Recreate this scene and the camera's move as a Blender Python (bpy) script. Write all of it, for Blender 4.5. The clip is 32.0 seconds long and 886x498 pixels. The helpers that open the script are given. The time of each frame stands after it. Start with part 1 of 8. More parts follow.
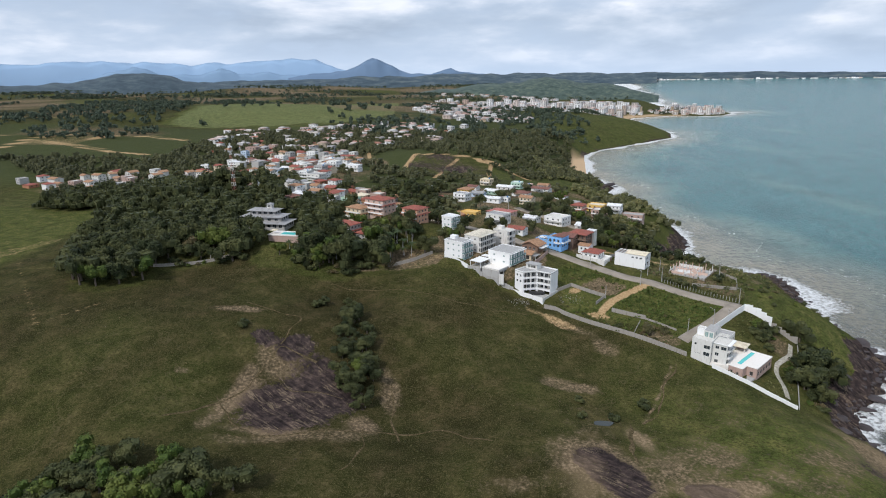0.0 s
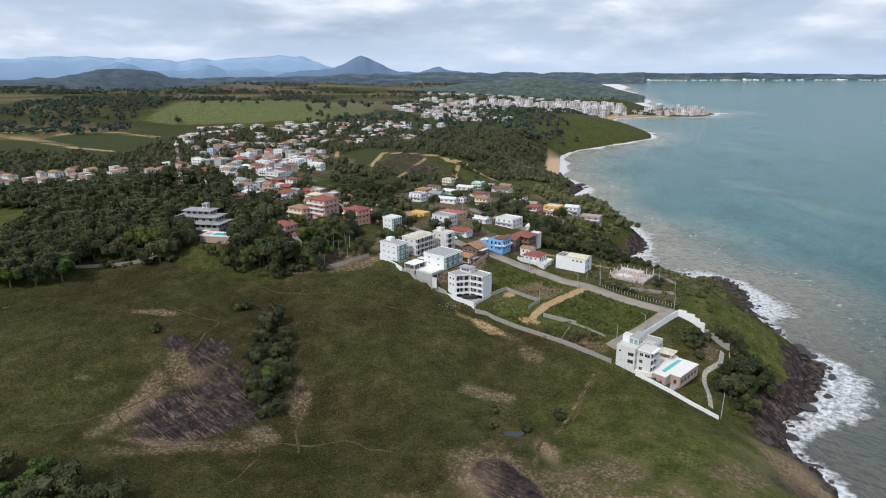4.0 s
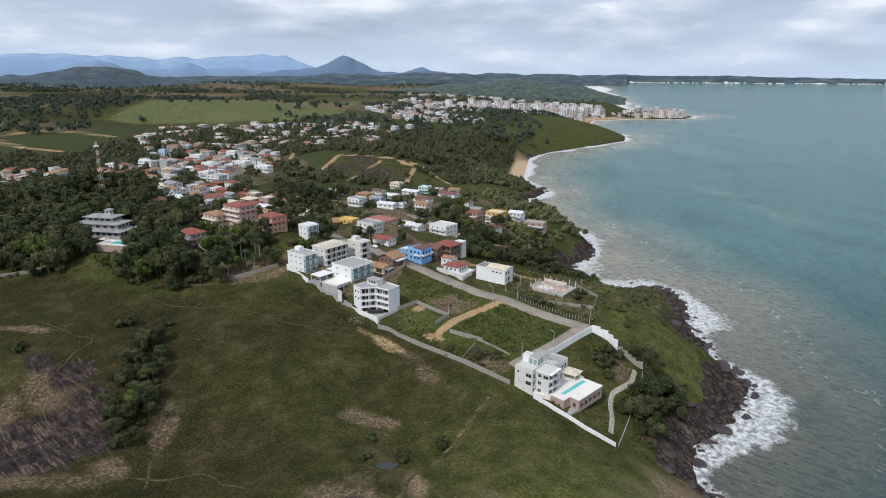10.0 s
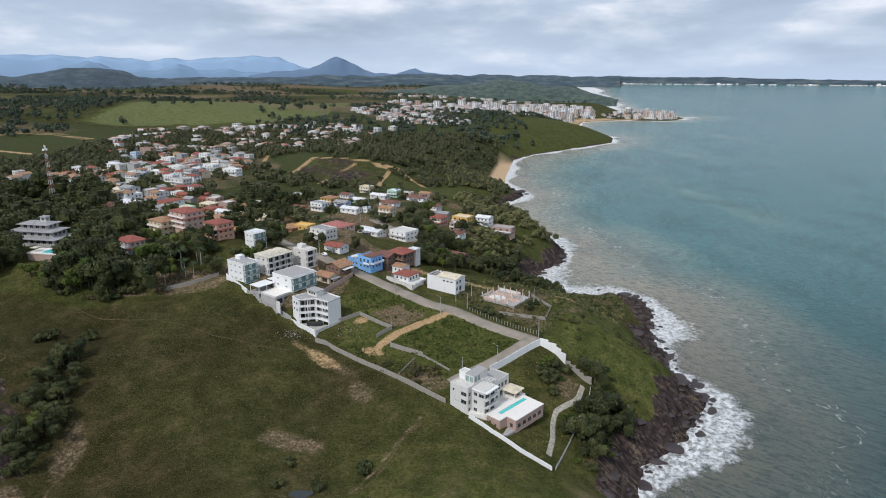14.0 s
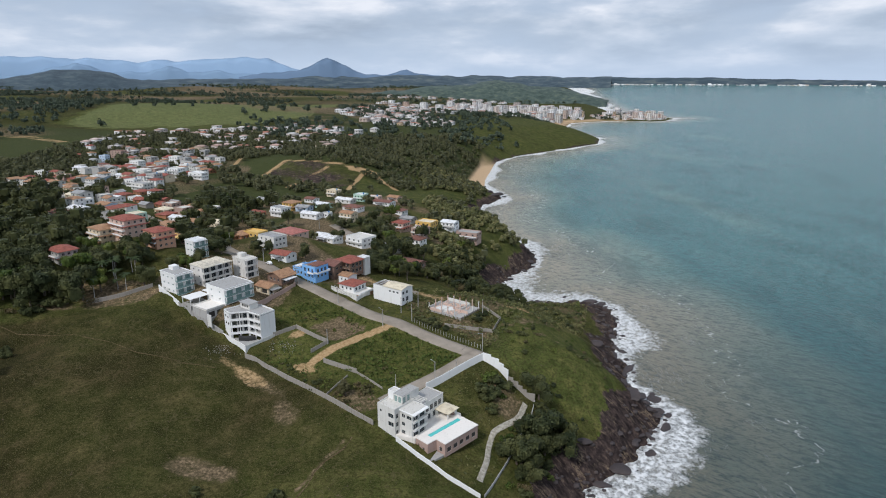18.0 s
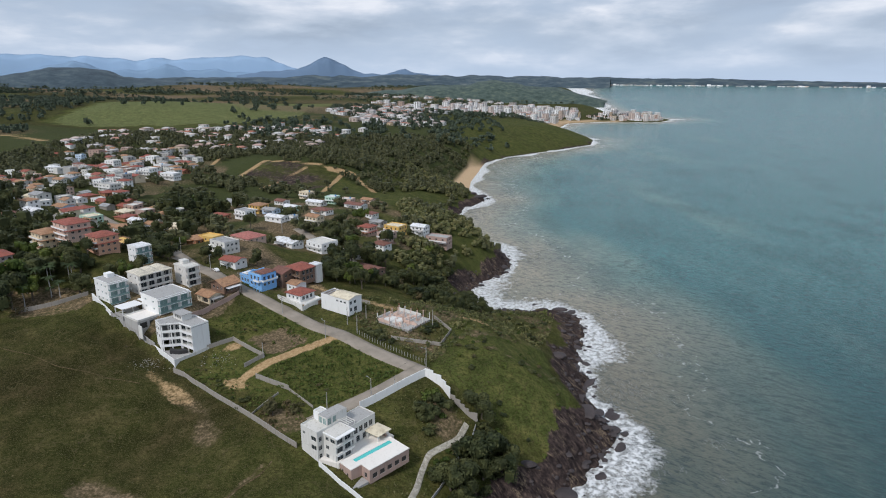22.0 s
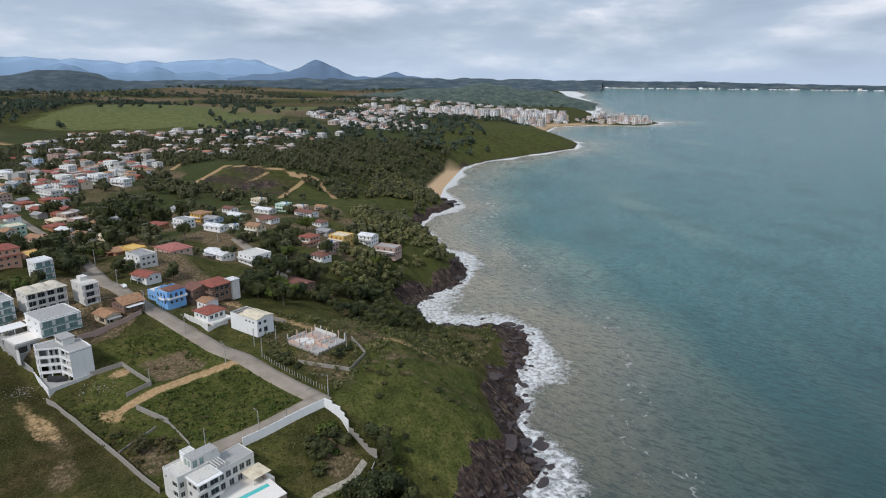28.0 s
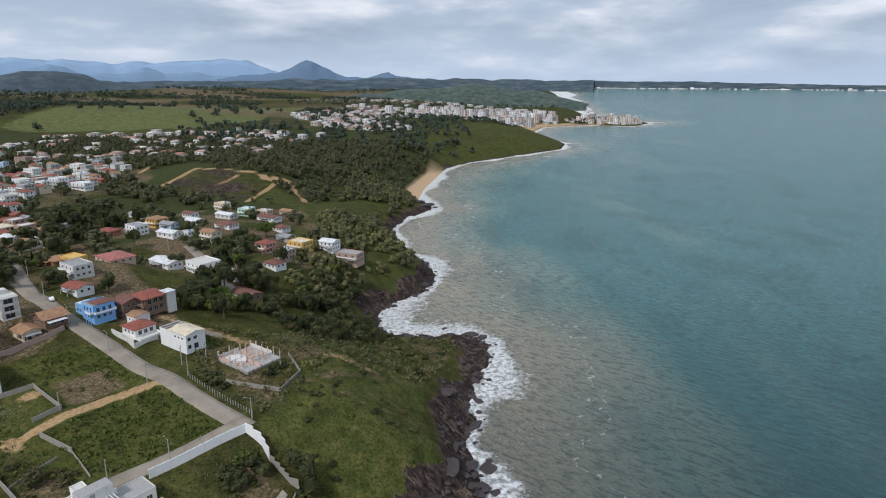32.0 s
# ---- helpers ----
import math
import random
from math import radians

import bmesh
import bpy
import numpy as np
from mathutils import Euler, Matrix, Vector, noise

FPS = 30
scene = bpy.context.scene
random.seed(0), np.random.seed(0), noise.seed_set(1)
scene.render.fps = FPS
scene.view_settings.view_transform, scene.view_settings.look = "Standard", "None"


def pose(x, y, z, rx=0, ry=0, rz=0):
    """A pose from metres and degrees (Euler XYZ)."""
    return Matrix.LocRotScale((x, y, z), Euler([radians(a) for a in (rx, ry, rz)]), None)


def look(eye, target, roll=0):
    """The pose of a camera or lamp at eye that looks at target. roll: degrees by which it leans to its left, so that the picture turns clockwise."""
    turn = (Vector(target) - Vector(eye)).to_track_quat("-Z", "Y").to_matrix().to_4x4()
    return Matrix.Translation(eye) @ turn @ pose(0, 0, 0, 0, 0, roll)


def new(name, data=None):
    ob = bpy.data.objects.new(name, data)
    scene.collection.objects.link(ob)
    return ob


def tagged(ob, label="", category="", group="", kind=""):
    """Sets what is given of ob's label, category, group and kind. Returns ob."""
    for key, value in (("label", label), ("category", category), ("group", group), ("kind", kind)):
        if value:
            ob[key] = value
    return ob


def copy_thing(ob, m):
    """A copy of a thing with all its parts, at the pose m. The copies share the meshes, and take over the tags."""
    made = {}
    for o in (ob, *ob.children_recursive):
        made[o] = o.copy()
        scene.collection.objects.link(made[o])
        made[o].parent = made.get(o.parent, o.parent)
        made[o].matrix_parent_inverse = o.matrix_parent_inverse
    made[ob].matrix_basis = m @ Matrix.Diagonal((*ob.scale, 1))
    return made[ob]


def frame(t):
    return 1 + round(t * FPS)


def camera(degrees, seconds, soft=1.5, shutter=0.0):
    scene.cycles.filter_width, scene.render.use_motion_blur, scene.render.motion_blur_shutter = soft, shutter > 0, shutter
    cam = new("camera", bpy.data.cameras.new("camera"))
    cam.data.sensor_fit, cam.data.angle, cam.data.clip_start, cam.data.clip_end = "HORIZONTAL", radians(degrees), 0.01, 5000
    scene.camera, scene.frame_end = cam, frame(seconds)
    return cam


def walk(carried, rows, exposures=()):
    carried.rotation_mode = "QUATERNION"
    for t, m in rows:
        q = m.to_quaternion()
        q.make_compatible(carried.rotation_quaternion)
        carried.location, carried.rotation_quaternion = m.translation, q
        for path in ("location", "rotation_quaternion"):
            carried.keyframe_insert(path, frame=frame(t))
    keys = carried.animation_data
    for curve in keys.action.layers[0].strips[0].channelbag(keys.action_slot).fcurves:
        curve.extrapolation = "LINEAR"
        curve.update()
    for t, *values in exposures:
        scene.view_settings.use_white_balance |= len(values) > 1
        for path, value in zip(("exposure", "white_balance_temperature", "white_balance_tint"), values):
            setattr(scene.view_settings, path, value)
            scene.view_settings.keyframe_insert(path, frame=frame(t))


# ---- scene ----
cam = camera(72.0, 32.0, soft=1.1)
# seconds, eye x, y, z, heading, tilt, roll
PATH = [
    (0, -0.00, -0.00, 143.66, -0.000, -15.628, -0.797),
    (1, 7.84, 1.67, 143.51, -0.225, -15.732, -0.510),
    (2, 15.53, 3.45, 143.39, -0.375, -15.773, -0.391),
    (3, 23.00, 5.41, 143.31, -0.559, -15.781, -0.306),
    (3.5, 26.61, 6.48, 143.29, -0.690, -15.776, -0.286),
    (5.5, 40.53, 11.14, 143.37, -1.207, -15.765, -0.089),
    (6, 43.92, 12.40, 143.39, -1.328, -15.749, -0.048),
    (7, 50.54, 15.11, 143.44, -1.530, -15.685, -0.048),
    (8, 57.06, 17.98, 143.49, -1.739, -15.688, 0.008),
    (9, 63.50, 20.97, 143.55, -1.863, -15.687, 0.147),
    (10, 69.83, 24.06, 143.62, -1.943, -15.719, 0.220),
    (11, 76.08, 27.21, 143.68, -2.019, -15.685, 0.212),
    (12, 82.21, 30.35, 143.68, -2.088, -15.652, 0.201),
    (13, 88.25, 33.48, 143.64, -2.210, -15.640, 0.197),
    (14, 94.27, 36.62, 143.60, -2.304, -15.602, 0.230),
    (14.5, 97.29, 38.23, 143.57, -2.362, -15.585, 0.219),
    (16.5, 109.47, 44.78, 143.52, -2.598, -15.505, 0.193),
    (17, 112.54, 46.42, 143.51, -2.658, -15.513, 0.185),
    (18, 118.71, 49.69, 143.54, -2.751, -15.508, 0.093),
    (19, 124.84, 52.92, 143.58, -2.855, -15.517, 0.191),
    (19.5, 127.87, 54.53, 143.60, -2.491, -15.562, 0.205),
    (20, 130.86, 56.15, 143.63, -2.523, -15.560, 0.253),
    (21, 136.77, 59.40, 143.69, -2.602, -15.571, 0.329),
    (22, 142.61, 62.66, 143.75, -2.669, -15.541, 0.377),
    (23, 148.44, 65.95, 143.82, -2.745, -15.415, 0.455),
    (24, 154.29, 69.27, 143.86, -2.809, -15.299, 0.483),
    (25, 160.12, 72.57, 143.84, -2.867, -15.255, 0.431),
    (25.5, 163.01, 74.21, 143.81, -2.900, -15.271, 0.441),
    (27.5, 174.42, 80.78, 143.60, -2.983, -15.290, 0.441),
    (28, 177.27, 82.48, 143.57, -2.988, -15.278, 0.405),
    (29, 182.96, 86.02, 143.54, -3.065, -15.242, 0.415),
    (30, 188.54, 89.68, 143.50, -3.163, -15.245, 0.387),
    (31, 193.96, 93.42, 143.44, -3.313, -15.242, 0.353),
    (32, 199.27, 97.20, 143.37, -3.459, -15.236, 0.298),
]
walk(cam, [(t, pose(x, y, z, 90 + tilt, 0, heading) @ pose(0, 0, 0, 0, 0, roll))
           for t, x, y, z, heading, tilt, roll in PATH],
     exposures=((0, 0.27, 6150, 13), (13, 0.15, 6150, 13), (32, 0.02, 6150, 13)))

# ---- sky, sun ----
SUN_AZ, SUN_EL = radians(218), radians(47)  # from the south-west, veiled by cloud
world = bpy.data.worlds.new("sky")
scene.world = world
world.use_nodes = True
wt = world.node_tree
wt.nodes.clear()


def wn(kind, **kw):
    n = wt.nodes.new(kind)
    for k, v in kw.items():
        n.inputs[k].default_value = v
    return n


w_out, w_bg = wt.nodes.new("ShaderNodeOutputWorld"), wt.nodes.new("ShaderNodeBackground")
w_sky = wt.nodes.new("ShaderNodeTexSky")
w_sky.sky_type, w_sky.sun_disc, w_sky.sun_elevation, w_sky.sun_rotation = "NISHITA", False, SUN_EL, SUN_AZ
w_sky.dust_density, w_sky.altitude = 2.5, 100
w_gain = wt.nodes.new("ShaderNodeVectorMath")
w_gain.operation = "MULTIPLY"
w_gain.inputs[1].default_value = (0.085, 0.085, 0.09)
w_tc = wt.nodes.new("ShaderNodeTexCoord")
w_map = wn("ShaderNodeMapping", Scale=(2.7, 2.7, 10.5), Location=(0.35, 0.2, 0.0))
w_n1 = wn("ShaderNodeTexNoise", Scale=1.25, Detail=9.0, Roughness=0.56, Distortion=0.15)
w_up = wn("ShaderNodeMapping", Location=(0.0, 0.05, 0.26))
w_n3 = wn("ShaderNodeTexNoise", Scale=1.25, Detail=6.0, Roughness=0.5, Distortion=0.15)
w_top = wt.nodes.new("ShaderNodeMath")
w_top.operation = "SUBTRACT"
w_r1, w_r2 = wt.nodes.new("ShaderNodeValToRGB"), wt.nodes.new("ShaderNodeValToRGB")
for r, stops in ((w_r1, ((0.36, (0.40, 0.48, 0.58)), (0.47, (0.57, 0.66, 0.76)), (0.56, (0.75, 0.82, 0.90)), (0.66, (1.03, 1.05, 1.07)))),
                 (w_r2, ((0.38, (1.0, 1.0, 1.0)), (0.56, (0.0, 0.0, 0.0))))):
    for k, (at, c) in enumerate(stops):
        e = r.color_ramp.elements[k] if k < 2 else r.color_ramp.elements.new(at)
        e.position, e.color = at, (*c, 1)
w_mix = wt.nodes.new("ShaderNodeMixRGB")
w_mix.inputs[0].default_value = 0.85
w_lit = wt.nodes.new("ShaderNodeMixRGB")
w_lit.blend_type, w_lit.inputs[2].default_value = "MIX", (0.55, 0.66, 0.79, 1)
w_half = wt.nodes.new("ShaderNodeMath")
w_half.operation, w_half.inputs[1].default_value = "ADD", 0.5
# a paler veil close to the horizon
w_sep = wt.nodes.new("ShaderNodeSeparateXYZ")
w_low = wt.nodes.new("ShaderNodeMapRange")
w_low.inputs[1].default_value, w_low.inputs[2].default_value = 0.0, 0.085
w_low.inputs[3].default_value, w_low.inputs[4].default_value = 0.75, 0.0
w_veil = wt.nodes.new("ShaderNodeMixRGB")
w_veil.inputs[2].default_value = (0.60, 0.73, 0.88, 1)
for a, b in ((w_tc.outputs["Generated"], w_map.inputs[0]), (w_map.outputs[0], w_n1.inputs["Vector"]), 
             (w_map.outputs[0], w_up.inputs[0]), (w_up.outputs[0], w_n3.inputs["Vector"]), (w_n1.outputs[0], w_top.inputs[0]), (w_n3.outputs[0], w_top.inputs[1]),
             (w_top.outputs[0], w_half.inputs[0]), (w_half.outputs[0], w_r1.inputs[0]), (w_n1.outputs[0], w_r2.inputs[0]),
             (w_r2.outputs[0], w_lit.inputs[0]), (w_r1.outputs[0], w_lit.inputs[1]),
             (w_sky.outputs[0], w_gain.inputs[0]), (w_gain.outputs[0], w_mix.inputs[1]), (w_lit.outputs[0], w_mix.inputs[2]),
             (w_tc.outputs["Generated"], w_sep.inputs[0]), (w_sep.outputs[2], w_low.inputs[0]), (w_low.outputs[0], w_veil.inputs[0]),
             (w_mix.outputs[0], w_veil.inputs[1]), (w_veil.outputs[0], w_bg.inputs[0]), (w_bg.outputs[0], w_out.inputs[0])):
    wt.links.new(a, b)
w_bg.inputs[1].default_value = 0.86

sun = new("sun", bpy.data.lights.new("sun", "SUN"))
sun.data.energy, sun.data.angle, sun.data.color = 2.2, radians(8), (1.0, 0.955, 0.88)
sun.matrix_world = look((0, 0, 300), Vector((0, 0, 300)) - Vector((math.sin(SUN_AZ) * math.cos(SUN_EL), math.cos(SUN_AZ) * math.cos(SUN_EL), math.sin(SUN_EL))))

# ---- materials ----


class Mat:
    """A small builder for node materials."""

    def __init__(self, name, rough=0.8, metal=0.0):
        self.m = bpy.data.materials.new(name)
        self.m.use_nodes = True
        self.t = self.m.node_tree
        self.p = self.t.nodes["Principled BSDF"]
        self.p.inputs["Roughness"].default_value, self.p.inputs["Metallic"].default_value = rough, metal
        self.co = self.t.nodes.new("ShaderNodeTexCoord").outputs["Object"]

    def node(self, kind, **kw):
        n = self.t.nodes.new(kind)
        for k, v in kw.items():
            n.inputs[k].default_value = v
        return n

    def link(self, a, b):
        self.t.links.new(a, b)
        return self

    def world_co(self):
        return self.node("ShaderNodeNewGeometry").outputs["Position"]

    def noise(self, scale, detail=4.0, rough=0.55, co=None, stretch=None):
        n = self.node("ShaderNodeTexNoise", Scale=scale, Detail=detail, Roughness=rough)
        co = co or self.co
        if stretch:
            mp = self.node("ShaderNodeMapping", Scale=stretch)
            self.link(co, mp.inputs[0])
            co = mp.outputs[0]
        self.link(co, n.inputs["Vector"])
        return n.outputs[0]

    def ramp(self, fac, *stops):
        r = self.node("ShaderNodeValToRGB")
        for k, (at, c) in enumerate(stops):
            e = r.color_ramp.elements[k] if k < 2 else r.color_ramp.elements.new(at)
            e.position, e.color = at, (*c, 1) if len(c) == 3 else c
        self.link(fac, r.inputs[0])
        return r.outputs[0]

    def mix(self, fac, a, b, how="MIX"):
        n = self.node("ShaderNodeMixRGB")
        n.blend_type = how
        for slot, v in zip(n.inputs, (fac, a, b)):
            if isinstance(v, bpy.types.NodeSocket):
                self.link(v, slot)
            else:
                slot.default_value = (*v, 1) if isinstance(v, tuple) and len(v) == 3 else v
        return n.outputs[0]

    def math(self, how, a, b=0.0):
        n = self.node("ShaderNodeMath")
        n.operation = how
        for slot, v in zip(n.inputs, (a, b)):
            if isinstance(v, bpy.types.NodeSocket):
                self.link(v, slot)
            else:
                slot.default_value = v
        return n.outputs[0]

    def range(self, v, a, b, c=0.0, d=1.0):
        n = self.node("ShaderNodeMapRange")
        n.interpolation_type = "SMOOTHSTEP"
        self.link(v, n.inputs[0])
        for k, x in enumerate((a, b, c, d)):
            n.inputs[k + 1].default_value = x
        return n.outputs[0]

    def attr(self, name):
        n = self.node("ShaderNodeAttribute")
        n.attribute_name = name
        s = self.node("ShaderNodeSeparateColor")
        self.link(n.outputs["Color"], s.inputs[0])
        return s.outputs[0], s.outputs[1], s.outputs[2]

    def random(self):
        return self.node("ShaderNodeObjectInfo").outputs["Random"]

    def island(self):
        return self.node("ShaderNodeNewGeometry").outputs["Random Per Island"]

    def bump(self, height, strength=0.3, distance=0.05):
        b = self.node("ShaderNodeBump", Strength=strength, Distance=distance)
        self.link(height, b.inputs["Height"])
        self.link(b.outputs[0], self.p.inputs["Normal"])
        return self

    def color(self, c):
        if isinstance(c, bpy.types.NodeSocket):
            self.link(c, self.p.inputs["Base Color"])
        else:
            self.p.inputs["Base Color"].default_value = (*c, 1)
        return self


def scaled(c, k):
    return tuple(min(1.0, v * k) for v in c)


def plaster(name, c, dirt=0.35, rough=0.85):
    """Painted render with faint streaks and stains."""
    m = Mat(name, rough)
    streak = m.noise(0.9, 5, 0.6, stretch=(1.6, 1.6, 0.22))
    fine = m.noise(6.0, 3)
    grime = tuple(v * f for v, f in zip(c, (0.62, 0.58, 0.52)))
    base = m.mix(m.math("MULTIPLY", m.range(streak, 0.5, 0.72), dirt), c, grime)
    m.color(m.mix(m.math("MULTIPLY", fine, 0.12), base, scaled(c, 0.8)))
    m.bump(fine, 0.15, 0.01)
    return m.m


def tiled(name, c):
    """Clay roof tiles in courses, weathered."""
    m = Mat(name, 0.8)
    n1, n2 = m.noise(0.7, 5, 0.6), m.noise(5.0, 3)
    w = m.node("ShaderNodeTexWave", Scale=1.3, Distortion=0.4)
    m.link(m.co, w.inputs["Vector"])
    base = m.mix(m.range(n1, 0.4, 0.7), c, scaled(c, 0.5))
    base = m.mix(m.math("MULTIPLY", n2, 0.4), base, tuple(min(1, v * 1.25 + 0.03) for v in c))
    m.color(m.mix(m.math("MULTIPLY", w.outputs[1], 0.3), base, scaled(c, 0.42)))
    m.bump(w.outputs[1], 0.6, 0.06)
    return m.m


def sheet_roof(name, c, period=2.6):
    m = Mat(name, 0.7)
    n1 = m.noise(0.5, 6, 0.65)
    w = m.node("ShaderNodeTexWave", Scale=period)
    m.link(m.co, w.inputs["Vector"])
    m.color(m.mix(m.range(n1, 0.42, 0.72), c, tuple(v * f for v, f in zip(c, (0.6, 0.56, 0.5)))))
    m.bump(w.outputs[1], 0.5, 0.04)
    return m.m


def foliage(name, dark, light, tip=None):
    """Leaves: tone varies from tree to tree and from spray to spray."""
    m = Mat(name, 0.62)
    r, i = m.random(), m.island()
    big = m.noise(0.09, 2, co=m.world_co())
    base = m.mix(i, dark, light)
    base = m.mix(m.math("MULTIPLY", r, 0.55), base, tip or light)
    crown = m.noise(0.15, 1, 0.5, co=m.world_co())
    base = m.mix(m.range(crown, 0.48, 0.62, 0.0, 0.85), base, tip or light)
    base = m.mix(m.range(big, 0.48, 0.7, 0.0, 0.5), base, scaled(dark, 0.75))
    m.color(base)
    m.p.inputs["Specular IOR Level"].default_value = 0.12
    return m.m


WHITE = plaster("white_paint", (0.80, 0.80, 0.78), 0.25)
OLD_WHITE = plaster("weathered_white_paint", (0.66, 0.65, 0.61), 0.6)
CREAM = plaster("cream_paint", (0.68, 0.58, 0.42), 0.4)
GREY_PL = plaster("grey_render", (0.42, 0.41, 0.39), 0.6)
RAW = plaster("raw_grey_block", (0.31, 0.285, 0.25), 0.9, 0.95)
BLUE_PL = plaster("bright_blue_paint", (0.22, 0.46, 0.80), 0.25)
PINK = plaster("salmon_paint", (0.60, 0.44, 0.36), 0.4)
YELLOW = plaster("ochre_yellow_paint", (0.66, 0.43, 0.13), 0.4)
ORANGE = plaster("terracotta_paint", (0.40, 0.19, 0.10), 0.4)
MINT = plaster("pale_green_paint", (0.45, 0.62, 0.50), 0.4)
BROWN_PL = plaster("brown_render", (0.22, 0.14, 0.10), 0.5)
STONE_PL = plaster("pinkish_stone_cladding", (0.42, 0.30, 0.25), 0.6)
ROOF_SLAB = plaster("pale_roof_slab", (0.60, 0.58, 0.53), 0.8)
GREY_SLAB = plaster("grey_roof_slab", (0.36, 0.355, 0.34), 0.8)
DECK = plaster("pale_deck_paving", (0.78, 0.74, 0.68), 0.3)
BARE = plaster("bare_grey_white_render", (0.66, 0.64, 0.60), 0.8)
PALE_BLUE = plaster("pale_blue_paint", (0.50, 0.60, 0.72), 0.4)
PEACH = plaster("peach_paint", (0.62, 0.36, 0.24), 0.4)
CONCRETE = plaster("concrete", (0.37, 0.36, 0.34), 0.8)
TILE_RED = tiled("red_roof_tiles", (0.30, 0.085, 0.055))
TILE_BROWN = tiled("brown_roof_tiles", (0.20, 0.085, 0.06))
TILE_OLD = tiled("ochre_roof_tiles", (0.38, 0.21, 0.11))
TILE_PINK = tiled("pinkish_red_roof_tiles", (0.42, 0.15, 0.12))
PALE_TILE = tiled("pale_cement_roof_tiles", (0.62, 0.57, 0.46))
SHEET_GREY = sheet_roof("fibre_cement_sheets", (0.33, 0.33, 0.33))
SHEET_CREAM = sheet_roof("cream_metal_sheets", (0.70, 0.62, 0.46))
SHEET_WHITE = sheet_roof("white_metal_sheets", (0.74, 0.75, 0.76))


def plain(name, c, rough=0.5, metal=0.0, vary=0.2):
    m = Mat(name, rough, metal)
    m.color(m.mix(m.math("MULTIPLY", m.noise(3.0, 4), vary), c, scaled(c, 0.45)))
    return m.m


GLASS = plain("dark_window_glass", (0.035, 0.045, 0.05), 0.12)
GREEN_GLASS = plain("green_tinted_glass", (0.22, 0.33, 0.31), 0.1)
FRAME = plain("window_frame", (0.55, 0.54, 0.52), 0.5)
# near-black fill that stands for the shade inside openings
OPENING_SHADE = plain("opening_shade", (0.05, 0.045, 0.04), 0.8)
METAL = plain("galvanised_metal", (0.40, 0.41, 0.42), 0.45, 0.7)
POLE = plain("concrete_pole", (0.38, 0.37, 0.35), 0.85)
WOOD = plain("weathered_wood", (0.19, 0.13, 0.085), 0.85, 0.0, 0.6)
BARK = plain("bark", (0.13, 0.105, 0.08), 0.95, 0.0, 0.6)
RED_PAINT = plain("faded_red_paint", (0.42, 0.17, 0.13), 0.6)
TANK_BLUE = plain("blue_plastic", (0.05, 0.19, 0.42), 0.4)
BLACK = plain("black_rubber", (0.03, 0.03, 0.03), 0.7)
CAR_PAINT = plain("dark_car_paint", (0.05, 0.055, 0.06), 0.25)
REBAR = plain("red_primed_steel", (0.45, 0.16, 0.12), 0.7)
POOL_WATER = Mat("pool_water", 0.06).color((0.10, 0.52, 0.50)).m
LEAF_A = foliage("broad_leaves", (0.014, 0.021, 0.010), (0.046, 0.058, 0.024), (0.090, 0.095, 0.036))
# paler scrub green, with the bluff's sunlit tone put into the colour
LEAF_SUN = foliage("sunlit_tone_scrub_leaves", (0.045, 0.058, 0.024), (0.135, 0.148, 0.058), (0.20, 0.185, 0.080))
LEAF_B = foliage("bright_leaves", (0.028, 0.050, 0.011), (0.075, 0.112, 0.024), (0.11, 0.13, 0.03))
LEAF_DRY = foliage("dry_olive_leaves", (0.045, 0.050, 0.020), (0.105, 0.100, 0.045), (0.13, 0.10, 0.05))
LEAF_PALM = foliage("palm_fronds", (0.018, 0.030, 0.012), (0.052, 0.072, 0.028))
LEAF_YELLOW = foliage("yellow_blossom", (0.20, 0.13, 0.02), (0.50, 0.33, 0.03))
# bluish-grey haze of distance is mixed into these two leaf colours
LEAF_MIX = foliage("hazed_village_leaves", (0.019, 0.028, 0.016), (0.064, 0.076, 0.038), (0.115, 0.114, 0.054))
LEAF_FAR = foliage("hazed_far_leaves", (0.030, 0.045, 0.034), (0.064, 0.086, 0.060), (0.085, 0.105, 0.065))
ROCK = Mat("dark_shore_rock", 0.7)
_n1, _n2 = ROCK.noise(0.22, 7, 0.65), ROCK.noise(1.6, 5, 0.6)
ROCK.color(ROCK.mix(_n2, ROCK.ramp(_n1, (0.35, (0.022, 0.018, 0.018)), (0.6, (0.068, 0.050, 0.045)), (0.75, (0.13, 0.098, 0.08))), (0.05, 0.04, 0.04)))
ROCK.bump(_n2, 0.8, 0.4)
ROCK = ROCK.m
# ---- lie of the land ----
# waterline, from south to north
COAST = np.array([
    (90, -450), (130, -150), (150, 0), (158, 90), (170, 165), (173, 200), (168, 214), (172, 226), (181, 240),
    (203, 255), (213, 267), (224, 285), (223, 301), (220, 319), (227, 335), (224, 350), (233, 368), (240, 393),
    (243, 415), (232, 428), (214, 424), (194, 430), (181, 442), (177, 464), (190, 486), (212, 512), (220, 538),
    (212, 585), (190, 606), (182, 645), (183, 700), (199, 754), (230, 805), (212, 858), (222, 940), (268, 1158),
    (318, 1240), (405, 1325), (545, 1468), (590, 1600), (540, 1750), (554, 1878), (660, 2170), (824, 2274),
    (1000, 2240), (1130, 2400), (1000, 2700), (1150, 3600), (1500, 5300)], float)
